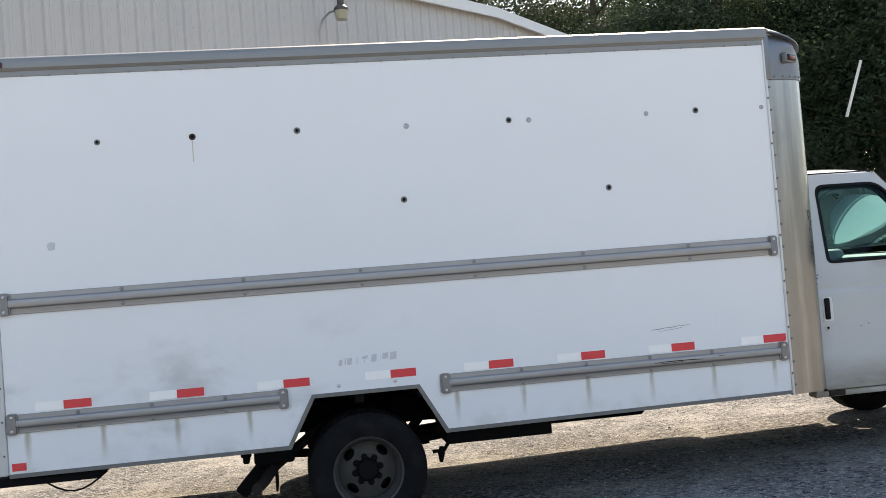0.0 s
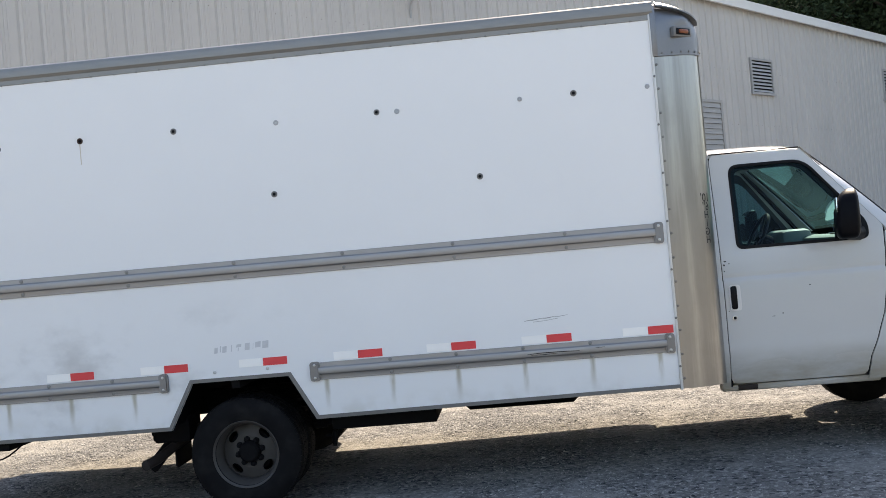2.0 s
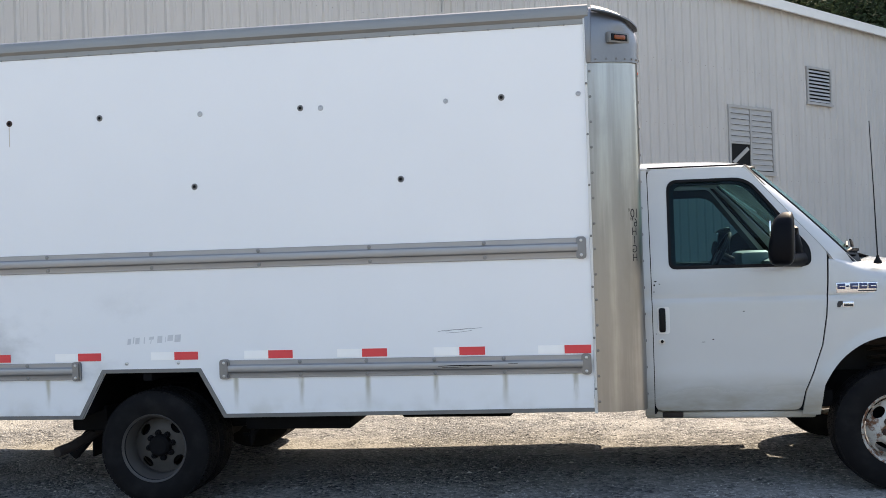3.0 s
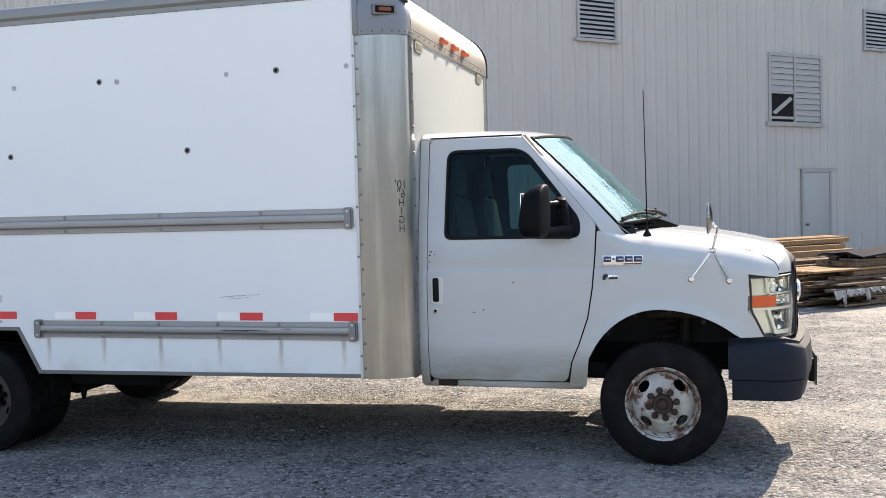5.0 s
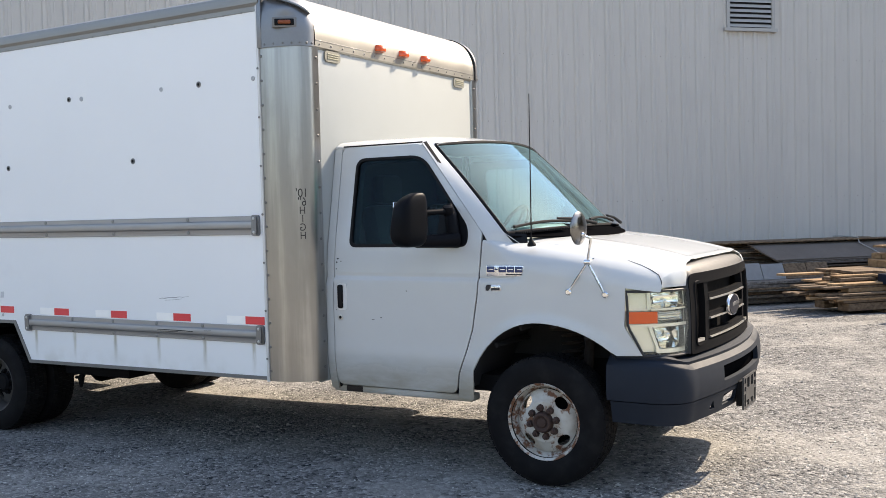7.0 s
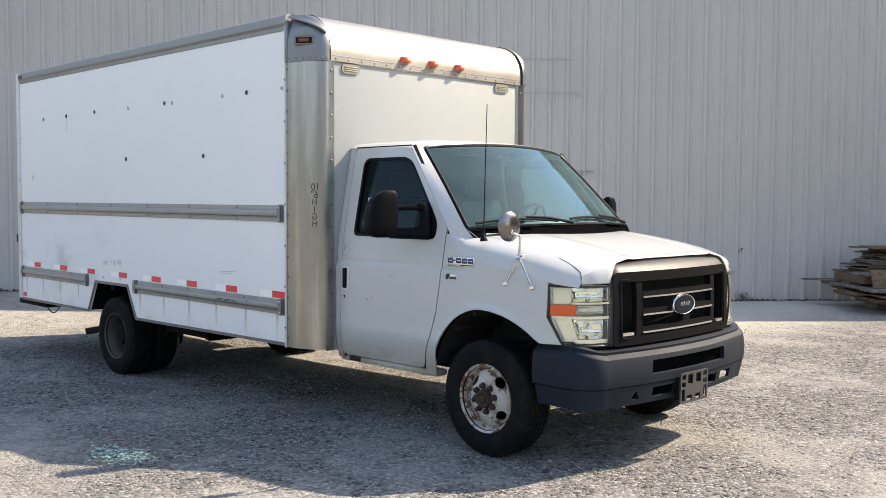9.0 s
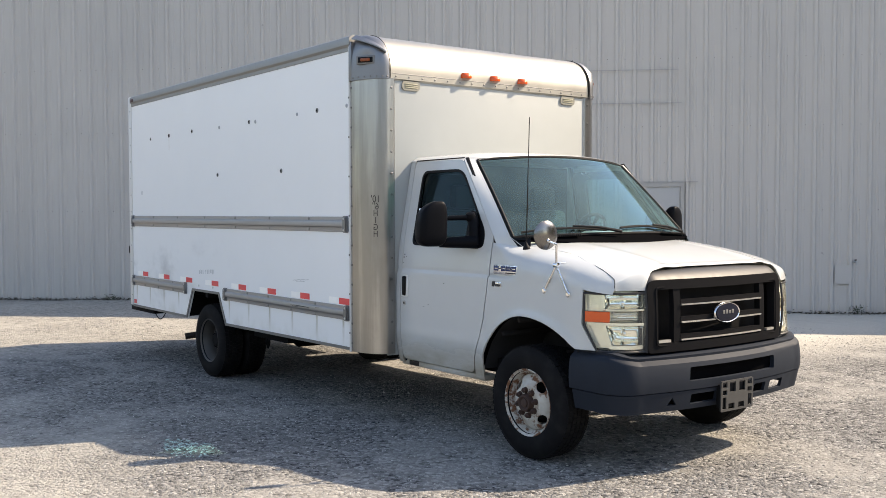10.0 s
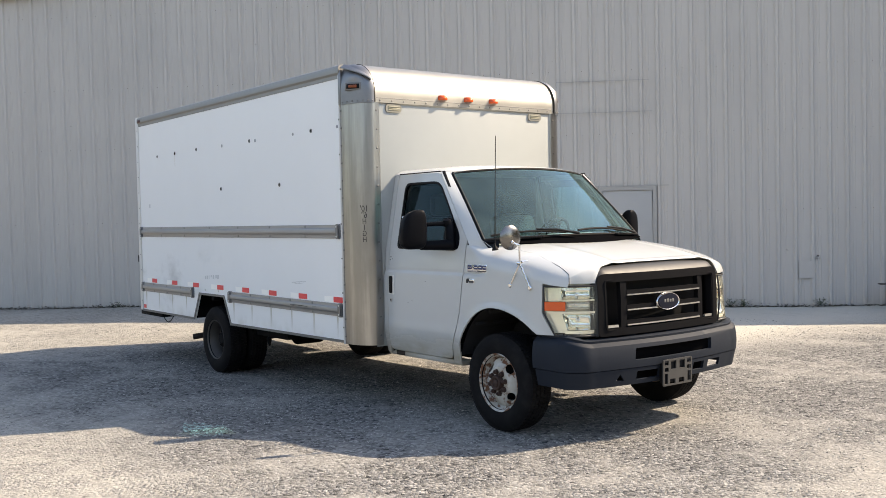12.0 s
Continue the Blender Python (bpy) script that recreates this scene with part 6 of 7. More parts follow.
# leaf springs with hangers and shackles, shock absorbers
for y in (SIDE + 0.55, FAR - 0.55):
    bm = bmesh.new()
    for k in range(4):
        reach = 0.78 - 0.16 * k
        tube(bm, [(0.255 + reach * (i / 4 - 1), y, 0.40 + 0.05 * (i / 4 - 1) ** 2 * (reach / 0.78) ** 2 - 0.016 * k) for i in range(9)], 0.014, 6)
    spring = part("leaf_spring", bm, M_DARK, truck, "dark rear leaf spring")
    for x in (-0.52, 1.03):
        bm = bmesh.new()
        block(bm, x - 0.035, x + 0.035, y - 0.05, y + 0.05, 0.41, 0.56, 0.01)
        block(bm, x - 0.022, x + 0.022, y - 0.062, y + 0.062, 0.37, 0.46, 0.012)
        part("spring_hanger", bm, M_DARK, spring)
    bm = bmesh.new()
    tube(bm, [(0.44, y + 0.02, 0.33), (0.58, y + 0.05, 0.46), (0.585, y + 0.05, 0.465), (0.72, y + 0.08, 0.60)], [0.022, 0.022, 0.032, 0.032], 10)
    part("shock_absorber", bm, M_DARK, truck)

# wheel housings, dark and rounded
def housing():
    bm = bmesh.new()
    loop = [(4.93 + (0.490 if d > 90 else ARCH_FRONT - 0.06) * math.cos(math.radians(d)), 0.40 + 0.56 * math.sin(math.radians(d))) for d in range(14, 171, 8)]
    rows = [[bm.verts.new((x, y, z)) for x, z in loop] for y in (CY - 0.955, CY - 0.45)]
    for j in range(len(loop) - 1):
        bm.faces.new((rows[0][j], rows[0][j + 1], rows[1][j + 1], rows[1][j]))
    bm.faces.new(rows[1])
    bmesh.ops.solidify(bm, geom=bm.faces[:], thickness=0.008)
    return bm


both_sides("wheel_housing", housing, M_LINER, truck, "dark plastic wheel-arch liner")


def liner_rib(deg):
    bm = bmesh.new()
    a = math.radians(deg)
    x, z = 4.93 + ((0.480 if deg > 90 else ARCH_FRONT - 0.07) * math.cos(a)), 0.40 + 0.545 * math.sin(a)
    block(bm, -0.012, 0.012, CY - 0.93, CY - 0.47, -0.03, 0.004, 0.006, Matrix.Translation((x, 0, z)) @ Matrix.Rotation(math.pi / 2 - a, 4, "Y"))
    return bm


for deg in (62, 84, 108, 132):
    both_sides("liner_rib", lambda: liner_rib(deg), M_LINER, truck)


def front_spring():
    bm = bmesh.new()
    tube(bm, [(4.96 + 0.062 * math.cos(k * 0.7), CY - 0.56 + 0.062 * math.sin(k * 0.7), 0.50 + 0.0055 * k) for k in range(64)], 0.010, 6)
    tube(bm, [(5.04, CY - 0.66, 0.42), (5.06, CY - 0.60, 0.62), (5.065, CY - 0.59, 0.63), (5.08, CY - 0.54, 0.90)], [0.020, 0.020, 0.032, 0.032], 10)
    block(bm, 4.84, 5.16, CY - 0.66, CY - 0.47, 0.86, 0.90, 0.01)
    return bm


both_sides("front_suspension", front_spring, M_RUSTDARK, truck)
# unseen panel added to stop sun leaking through below the headlights
bm = bmesh.new()
block(bm, 5.44, 5.60, CY - 0.93, CY + 0.93, 0.69, 0.80, 0.01)
part("radiator_support", bm, M_DARK, truck)
bm = bmesh.new()
block(bm, -0.24, -0.22, SIDE + 0.03, 7.98, 0.53, 0.84)
block(bm, 0.77, 0.79, SIDE + 0.03, 7.98, 0.53, 0.84)
part("wheel_well", bm, M_DARK, truck)


# ---------------------------------------------------------------- the metal building
WALL_TURN = radians(46)
ALONG = Vector((math.cos(WALL_TURN), math.sin(WALL_TURN), 0))
OUT = Vector((math.sin(WALL_TURN), -math.cos(WALL_TURN), 0))
WALL_END = 38.2


def on_wall(s, out, z):
    return ALONG * s + OUT * (out - 11.5) + Vector((0, 0, z))


def roofline(s):
    return 7.60 - 0.062 * (19 - s) if s < 19 else 7.60 - 0.020 * (s - 19)


def ground_height(x, y):
    p = Vector((x, y, 0))
    s, out = p.dot(ALONG), p.dot(OUT) + 11.5
    z = -0.11 * smooth_step(7.0, 1.5, out) * smooth_step(3, 9, s)
    calm = smooth_step(0.0, 1.0, max(abs(x - 1.9) - 4.5, abs(y - CY) - 1.6))
    z -= 0.060 * smooth_step(4.7, 0.5, x) * smooth_step(2.5, 5.5, out)
    return z + 0.022 * calm * noise.noise((x * 0.55, y * 0.55, 3.1)) + 0.008 * calm * noise.noise((x * 2.3, y * 2.3, 7.7))


def wall_box(bm, s0, s1, o0, o1, z0, z1, bevel=0.0):
    m = Matrix.Translation(on_wall(0, 0, 0)) @ Matrix.Rotation(WALL_TURN, 4, "Z")
    # local x runs along the wall, local -y points out of it
    block(bm, s0, s1, -o1, -o0, z0, z1, bevel, m)


building_at = on_wall(12, 0, 0)
bm = bmesh.new()
core = [(-16, -0.3), (WALL_END, -0.3), (WALL_END, roofline(WALL_END) - 0.05), (19, roofline(19) - 0.05), (-16, roofline(-16) - 0.05)]
prism(bm, core, lambda u, v: on_wall(u, -0.06, v), OUT * -24)
building = solo("building", bm, M_SIDING, building_at, "large grey metal-clad building with louvred vents", "building")

RIB = [(0.0, 0.0), (0.086, 0.0), (0.112, 0.034), (0.154, 0.034), (0.180, 0.0), (0.212, 0.0), (0.218, 0.004), (0.228, 0.004), (0.234, 0.0), (0.262, 0.0), (0.268, 0.004), (0.278, 0.004), (0.284, 0.0)]
s = -16.0
sheet_rng = random.Random(11)
while s < WALL_END - 0.1:
    prof = [(s + 0.305 * k + a, b) for k in range(3) for a, b in RIB] + [(s + 0.915, 0.0)]
    prof = [(min(a, WALL_END), b) for a, b in prof]
    lift = sheet_rng.uniform(0, 0.004)
    bm = bmesh.new()
    lo = [bm.verts.new(on_wall(a, b + lift, -0.20)) for a, b in prof]
    hi = [bm.verts.new(on_wall(a, b + lift, roofline(a))) for a, b in prof]
    for i in range(len(prof) - 1):
        bm.faces.new((lo[i], lo[i + 1], hi[i + 1], hi[i]))
    part("wall_sheet", bm, M_SIDING, building, smooth=20)
    s += 0.915
bm = bmesh.new()
for a, b in ((-16.4, 19), (19, WALL_END + 0.4)):
    prism(bm, [(a, roofline(a) - 0.10), (b, roofline(b) - 0.10), (b, roofline(b) + 0.14), (a, roofline(a) + 0.14)], lambda u, v: on_wall(u, 0.12, v), OUT * 0.06)
part("rake_trim", bm, M_TRIM, building, "white roof edge trim")
bm = bmesh.new()
for a, b in ((-16.4, 19), (19, WALL_END + 0.4)):
    prism(bm, [(a, roofline(a) + 0.02), (b, roofline(b) + 0.02), (b, roofline(b) + 0.13), (a, roofline(a) + 0.13)], lambda u, v: on_wall(u, 0.12, v), OUT * -24.5)
part("roof", bm, M_GALV, building, "grey metal roof")
bm = bmesh.new()
wall_box(bm, WALL_END - 0.08, WALL_END + 0.04, -0.1, 0.05, -0.2, roofline(WALL_END))
part("corner_trim", bm, M_TRIM, building)
for s0, s1, z in ((8.0, 9.95, 3.54), (8.2, 9.9, 4.12)):
    bm = bmesh.new()
    wall_box(bm, s0, s1, 0.036, 0.043, z - 0.006, z + 0.006)
    part("lap_seam", bm, M_LOUVRE, building)


bm = bmesh.new()
for z in (1.67, 3.13, 4.31, 5.75):
    for k in range(-2, 150):
        s = -15.25 + 0.305 * k + 0.133
        if s < WALL_END - 0.2:
            rivet_row(bm, [on_wall(s, 0.034, z)], 0.0065, OUT, 0.005, 6)
tagged(part("screws", bm, M_RUST, building, "rust-dark wall screws"), kind="stuff")


def louvre_vent(s0, s1, z0, z1):
    bm = bmesh.new()
    wall_box(bm, s0, s0 + 0.06, 0.0, 0.075, z0, z1)
    wall_box(bm, s1 - 0.06, s1, 0.0, 0.075, z0, z1)
    wall_box(bm, s0 + 0.06, s1 - 0.06, 0.0, 0.073, z1 - 0.06, z1)
    wall_box(bm, s0 - 0.05, s1 + 0.05, 0.0, 0.09, z0 - 0.05, z0 + 0.012)
    vent = part("vent", bm, M_LOUVRE, building, "grey louvred wall vent")
    bm = bmesh.new()
    wall_box(bm, s0 + 0.05, s1 - 0.05, 0.036, 0.038, z0, z1 - 0.05)
    part("backing", bm, M_SEAL, vent)
    count = 9
    for i in range(count):
        z = z0 + 0.03 + (z1 - z0 - 0.09) * i / count
        bm = bmesh.new()
        pitch = (z1 - z0 - 0.09) / count
        prism(bm, [(0.072, z), (0.067, z + 0.008), (0.040, z + pitch * 0.66), (0.040, z + pitch * 0.66 - 0.012)], lambda o, v: on_wall(s0 + 0.06, o, v), ALONG * (s1 - s0 - 0.12))
        part("slat", bm, M_LOUVRE, vent)


louvre_vent(15.85, 16.88, 4.86, 5.78)
louvre_vent(24.75, 25.90, 5.20, 6.14)
louvre_vent(32.95, 34.15, 5.38, 6.38)

# shuttered window with one open pane
bm = bmesh.new()
for s0, s1, z0, z1 in ((21.34, 21.42, 3.32, 4.91), (23.11, 23.19, 3.32, 4.91), (21.42, 23.11, 4.84, 4.91), (21.28, 23.25, 3.24, 3.34), (22.19, 22.26, 3.34, 4.84)):
    wall_box(bm, s0, s1, 0.0, 0.07, z0, z1)
window = part("window", bm, M_FRAME, building, "jalousie window with a missing pane")
bm = bmesh.new()
wall_box(bm, 21.42, 23.11, 0.036, 0.038, 3.34, 4.84)
part("backing", bm, M_SEAL, window)
for i in range(11):
    for a, b in ((21.43, 22.18), (22.27, 23.10)):
        z = 3.36 + 0.135 * i
        if a < 22 and i < 5:
            continue
        bm = bmesh.new()
        prism(bm, [(0.066, z), (0.060, z + 0.006), (0.041, z + 0.132), (0.041, z + 0.122)], lambda o, v: on_wall(a, o, v), ALONG * (b - a))
        part("slat", bm, M_FRAME, window)
bm = bmesh.new()
prism(bm, [(21.46, 3.55), (21.56, 3.50), (22.14, 3.86), (22.06, 3.92)], lambda u, v: on_wall(u, 0.045, v), OUT * 0.02)
part("prop", bm, M_FRAME, window)
for z0, z1 in ((3.40, 3.46), (3.98, 4.03)):
    bm = bmesh.new()
    wall_box(bm, 21.42, 22.17, 0.037, 0.066, z0, z1)
    part("sash", bm, M_FRAME, window)

for s0, up, trim in ((9.02, 0.0, M_FRAME), (22.52, 0.10, M_LOUVRE)):
    bm = bmesh.new()
    wall_box(bm, s0 - 0.07, s0, 0.0, 0.06, -0.12, 2.15 + up)
    wall_box(bm, s0 + 0.92, s0 + 0.99, 0.0, 0.06, -0.12, 2.15 + up)
    wall_box(bm, s0 - 0.07, s0 + 0.99, 0.0, 0.062, 2.08 + up, 2.15 + up)
    wall_box(bm, s0 - 0.25, s0 + 1.22, 0.031, 0.046, 2.155 + up, 2.172 + up)
    door_frame = part("door_frame", bm, trim, building, "grey steel door frame")
    bm = bmesh.new()
    wall_box(bm, s0 + 0.008, s0 + 0.912, 0.0, 0.046, -0.10, 2.072 + up, 0.004)
    leaf = part("door_leaf", bm, M_DOOR, door_frame, "closed grey steel door")
    bm = bmesh.new()
    lathe(bm, [(0.03, 0.0), (0.03, 0.01), (0.012, 0.014), (0.012, 0.04), (0.028, 0.05), (0.026, 0.07), (0, 0.075)], on_wall(s0 + 0.08, 0.046, 0.95), OUT, 12)
    part("door_knob", bm, M_STEEL, door_frame)

# barn lamp on a curved arm
foot = on_wall(12.85, 0.03, 6.10)
bm = bmesh.new()
tube(bm, [foot + Vector((0, 0, -0.12)), foot + OUT * 0.03 + Vector((0, 0, 0.10)), foot + OUT * 0.12 + Vector((0, 0, 0.28)), foot + OUT * 0.30 + Vector((0, 0, 0.37)), foot + OUT * 0.46 + Vector((0, 0, 0.36))], 0.022, 8)
lamp = part("wall_lamp", bm, M_GALV, building, "weathered grey barn lamp on a curved arm")
head = foot + OUT * 0.56 + Vector((0, 0, 0.36))
bm = bmesh.new()
lathe(bm, [(0.0, 0.27), (0.03, 0.265), (0.03, 0.22), (0.065, 0.20), (0.065, 0.08), (0.10, 0.05), (0.13, 0.02), (0.135, -0.03), (0.125, -0.03), (0.09, 0.04), (0, 0.06)], head, (0, 0, 1), 20)
part("lamp_head", bm, M_OLDWHEEL, lamp)
bm = bmesh.new()
lathe(bm, [(0.128, -0.03), (0.115, -0.12), (0.095, -0.19), (0.0, -0.20)], head, (0, 0, 1), 20)
part("lamp_shade", bm, M_LAMPLENS, lamp, "dusty ribbed lamp shade")

# tap, access plate
bm = bmesh.new()
lathe(bm, [(0.026, 0), (0.026, 0.036), (0.014, 0.040), (0.014, 0.075), (0.020, 0.08), (0.016, 0.10), (0, 0.102)], on_wall(12.88, 0.0, 0.78), OUT, 12)
tube(bm, [on_wall(12.88, 0.07, 0.785), on_wall(12.88, 0.09, 0.77), on_wall(12.88, 0.095, 0.735)], 0.010, 8)
tap = part("tap", bm, M_GALV, building, "small dull metal wall tap")
bm = bmesh.new()
wall_box(bm, 12.862, 12.898, 0.055, 0.067, 0.80, 0.822, 0.004)
part("tap_handle", bm, M_RUST, tap)
bm = bmesh.new()
wall_box(bm, 12.55, 12.80, 0.031, 0.039, 0.40, 0.72)
part("access_plate", bm, M_SIDING, building)


# ---------------------------------------------------------------- stacked wood beside the building
def board(bm, s0, s1, out, z, width, height, yaw=0.0, tilt=0.0):
    """A board along the wall, with its near end at s0."""
    m = Matrix.Translation(on_wall(s0, out, z)) @ Matrix.Rotation(WALL_TURN + yaw, 4, "Z") @ Matrix.Rotation(-tilt, 4, "Y")
    block(bm, 0, s1 - s0, -width / 2, width / 2, 0, height, 0.006, m, 1)


def pile(name, place, label, rows, mats, seed, skew=0.03):
    """A loose stack: rows of (height, thickness, count, out0, out1, s0 range, length range)."""
    prng = random.Random(seed)
    top = thing(name, place, label, "wood stack")
    for z, thick, count, out0, out1, starts, lengths, mat in rows:
        for k in range(count):
            out = out0 + (out1 - out0) * (k + 0.5) / count
            width = abs(out1 - out0) / count * prng.uniform(0.80, 0.98)
            s0 = prng.uniform(*starts)
            bm = bmesh.new()
            board(bm, s0, s0 + prng.uniform(*lengths), out, z + prng.uniform(0, 0.006), width, thick, prng.uniform(-skew, skew), prng.uniform(-0.006, 0.006))
            part("board", bm, mats[mat], top)
    return top


WOODS = (M_PINE, M_OLDWOOD, M_GREYWOOD)
GROUND_S = -0.09
G = GROUND_S
pile("lumber_stack", on_wall(16.6, 4.0, G), "stack of fresh pine beams over weathered boards on gravel", [
    (G, 0.09, 3, 3.5, 4.5, (15.4, 15.8), (2.0, 2.6), 1),
    (G + 0.095, 0.11, 4, 3.5, 4.5, (14.9, 15.3), (3.0, 3.4), 1),
    (G + 0.208, 0.032, 9, 3.4, 4.5, (14.7, 15.7), (3.0, 3.7), 1),
    (G + 0.243, 0.032, 9, 3.4, 4.5, (14.5, 15.6), (3.0, 3.7), 0),
    (G + 0.278, 0.032, 9, 3.4, 4.5, (14.5, 15.6), (3.0, 3.7), 1),
    (G + 0.313, 0.032, 9, 3.4, 4.5, (14.5, 15.6), (3.0, 3.7), 1),
    (G + 0.348, 0.060, 5, 3.4, 4.4, (14.6, 15.6), (3.0, 3.7), 0),
    (G + 0.411, 0.032, 8, 3.3, 4.4, (14.4, 15.6), (3.0, 3.7), 1),
    (G + 0.446, 0.032, 8, 3.3, 4.4, (14.5, 15.8), (3.0, 3.6), 0),
    (G + 0.481, 0.050, 5, 3.2, 4.3, (14.9, 15.9), (2.9, 3.5), 1),
    (G + 0.534, 0.032, 6, 3.1, 4.2, (14.6, 16.0), (2.9, 3.5), 0),
    (G + 0.570, 0.040, 4, 3.0, 4.2, (15.4, 16.2), (2.9, 3.4), 1),
    (G + 0.613, 0.115, 4, 3.0, 3.8, (16.2, 16.6), (2.6, 3.0), 0),
    (G + 0.731, 0.085, 3, 3.0, 3.7, (16.2, 16.7), (2.6, 3.0), 0),
    (G + 0.819, 0.085, 3, 3.0, 3.6, (16.4, 16.9), (2.6, 2.9), 0),
    (G + 0.907, 0.035, 2, 3.0, 3.5, (16.4, 16.8), (2.8, 3.0), 0)], WOODS, 3, 0.02)
pile("board_stack", on_wall(17.5, 5.9, G), "splintered old boards stacked loosely on gravel", [
    (G, 0.07, 3, 5.5, 6.4, (15.6, 16.0), (3.5, 4.2), 1),
    *[(G + 0.075 + 0.034 * i, 0.030, 6, 5.45, 6.45, (15.1, 16.1 + 0.03 * i), (3.2, 4.4), (1, 1, 2)[i % 3]) for i in range(12)],
    (G + 0.485, 0.040, 5, 5.5, 6.3, (15.2, 16.6), (3.0, 4.0), 1),
    (G + 0.528, 0.070, 3, 5.5, 6.3, (15.4, 16.4), (3.0, 4.0), 1),
    (G + 0.602, 0.030, 4, 5.5, 6.3, (14.9, 16.4), (3.0, 4.0), 0),
    (G + 0.636, 0.080, 3, 5.5, 6.2, (15.5, 16.4), (3.0, 4.0), 1),
    (G + 0.720, 0.035, 4, 5.5, 6.2, (16.0, 16.6), (2.6, 3.6), 1),
    (G + 0.760, 0.035, 3, 5.5, 6.2, (16.0, 16.7), (2.6, 3.6), 2)], WOODS, 5, 0.04)

# dark sheeting wedged in the stacks, torn wrapping hanging from the old boards
bm = bmesh.new()
wall_box(bm, 15.6, 16.8, 4.28, 4.46, G + 0.444, G + 0.60, 0.02)
solo("tarpaulin", bm, M_TARP, on_wall(16.2, 4.4, G + 0.444), "folded dark blue tarpaulin between the boards", "tarpaulin")
bm = bmesh.new()
rows = []
for i in range(13):
    a = i / 12
    rows.append([bm.verts.new(on_wall(16.1 + 2.4 * a, 5.45 + 0.8 * j / 6, G + 0.80 + 0.07 * a + 0.05 * math.sin(j / 6 * math.pi) + 0.012 * math.sin(7 * a + 2 * j))) for j in range(7)])
for r0, r1 in zip(rows, rows[1:]):
    for j in range(6):
        bm.faces.new((r0[j], r0[j + 1], r1[j + 1], r1[j]))
face_out(bm, (0, 0, 1), 0.02)
solo("tarpaulin", bm, M_TARP, on_wall(17.0, 5.8, G + 0.80), "dark tarpaulin thrown over the old boards", "tarpaulin")
r = random.Random(31)
for s0, wide, hang in ((15.12, 0.16, 0.14), (15.29, 0.07, 0.24), (15.37, 0.24, 0.12), (15.62, 0.16, 0.10), (15.80, 0.08, 0.20), (15.90, 0.22, 0.09), (16.14, 0.10, 0.06)):
    bm = bmesh.new()
    rows = []
    for i in range(7):
        a = i / 6
        drop = hang * r.uniform(0.45, 1.0)
        rows.append([bm.verts.new(on_wall(s0 + wide * a + r.uniform(-0.008, 0.008), 6.48 + r.uniform(0, 0.035) + 0.008 * j, G + 0.37 - drop * j / 3)) for j in range(4)])
    for r0, r1 in zip(rows, rows[1:]):
        for j in range(3):
            bm.faces.new((r0[j], r0[j + 1], r1[j + 1], r1[j]))
    face_out(bm, OUT, 0.003)
    solo("torn_wrap", bm, M_WRAP, on_wall(s0, 6.49, G + 0.3), "torn grey sheeting hanging from old boards", "sheeting", "torn wrapping")
panel_stack = pile("panel_stack", on_wall(16.4, 1.4, G), "strapped stack of silvered old boards and panels against the building", [
    (G, 0.10, 3, 0.6, 2.2, (14.5, 14.9), (3.4, 4.0), 2),
    (G + 0.105, 0.05, 3, 0.6, 2.3, (14.3, 14.7), (3.6, 4.2), 2),
    (G + 0.160, 0.06, 2, 0.5, 2.3, (14.2, 14.5), (3.8, 4.4), 1),
    (G + 0.225, 0.025, 3, 0.5, 2.45, (14.15, 14.6), (3.8, 4.6), 2),
    (G + 0.255, 0.030, 4, 0.5, 2.5, (14.1, 14.6), (3.8, 4.6), 1),
    (G + 0.290, 0.048, 3, 0.6, 2.5, (14.2, 14.6), (3.4, 4.2), 2),
    (G + 0.341, 0.048, 3, 0.6, 2.45, (14.05, 14.25), (3.4, 4.2), 2),
    (G + 0.395, 0.025, 8, 0.5, 1.95, (13.65, 14.6), (3.8, 4.4), 2),
    (G + 0.425, 0.12, 2, 0.6, 1.9, (14.1, 14.3), (3.6, 4.2), 1),
    (G + 0.550, 0.030, 4, 0.5, 2.0, (14.1, 14.6), (3.6, 4.2), 2),
    (G + 0.585, 0.03, 2, 0.6, 1.8, (14.3, 14.7), (3.4, 4.0), 1),
    *[(G + 0.618 + 0.026 * i, 0.023, 1, 0.55, 1.25, (14.3 + 0.05 * i, 14.6 + 0.05 * i), (3.6, 3.9), (2, 1, 2)[i % 3]) for i in range(6)],
    (G + 0.778, 0.030, 3, 0.5, 1.3, (14.6, 15.2), (3.4, 4.0), 1),
    (G + 0.812, 0.030, 2, 0.6, 1.2, (14.6, 15.1), (3.6, 4.2), 2),
    (G + 0.846, 0.026, 3, 0.45, 0.98, (14.5, 15.0), (3.6, 4.2), 1),
    (G + 0.876, 0.022, 2, 0.45, 0.85, (14.6, 15.0), (3.6, 4.2), 2),
    (G + 0.901, 0.056, 1, 0.45, 0.80, (14.9, 15.2), (3.4, 3.8), 1),
    (G + 0.963, 0.026, 3, 0.55, 1.30, (14.45, 14.75), (3.6, 4.0), 1)], WOODS, 8)
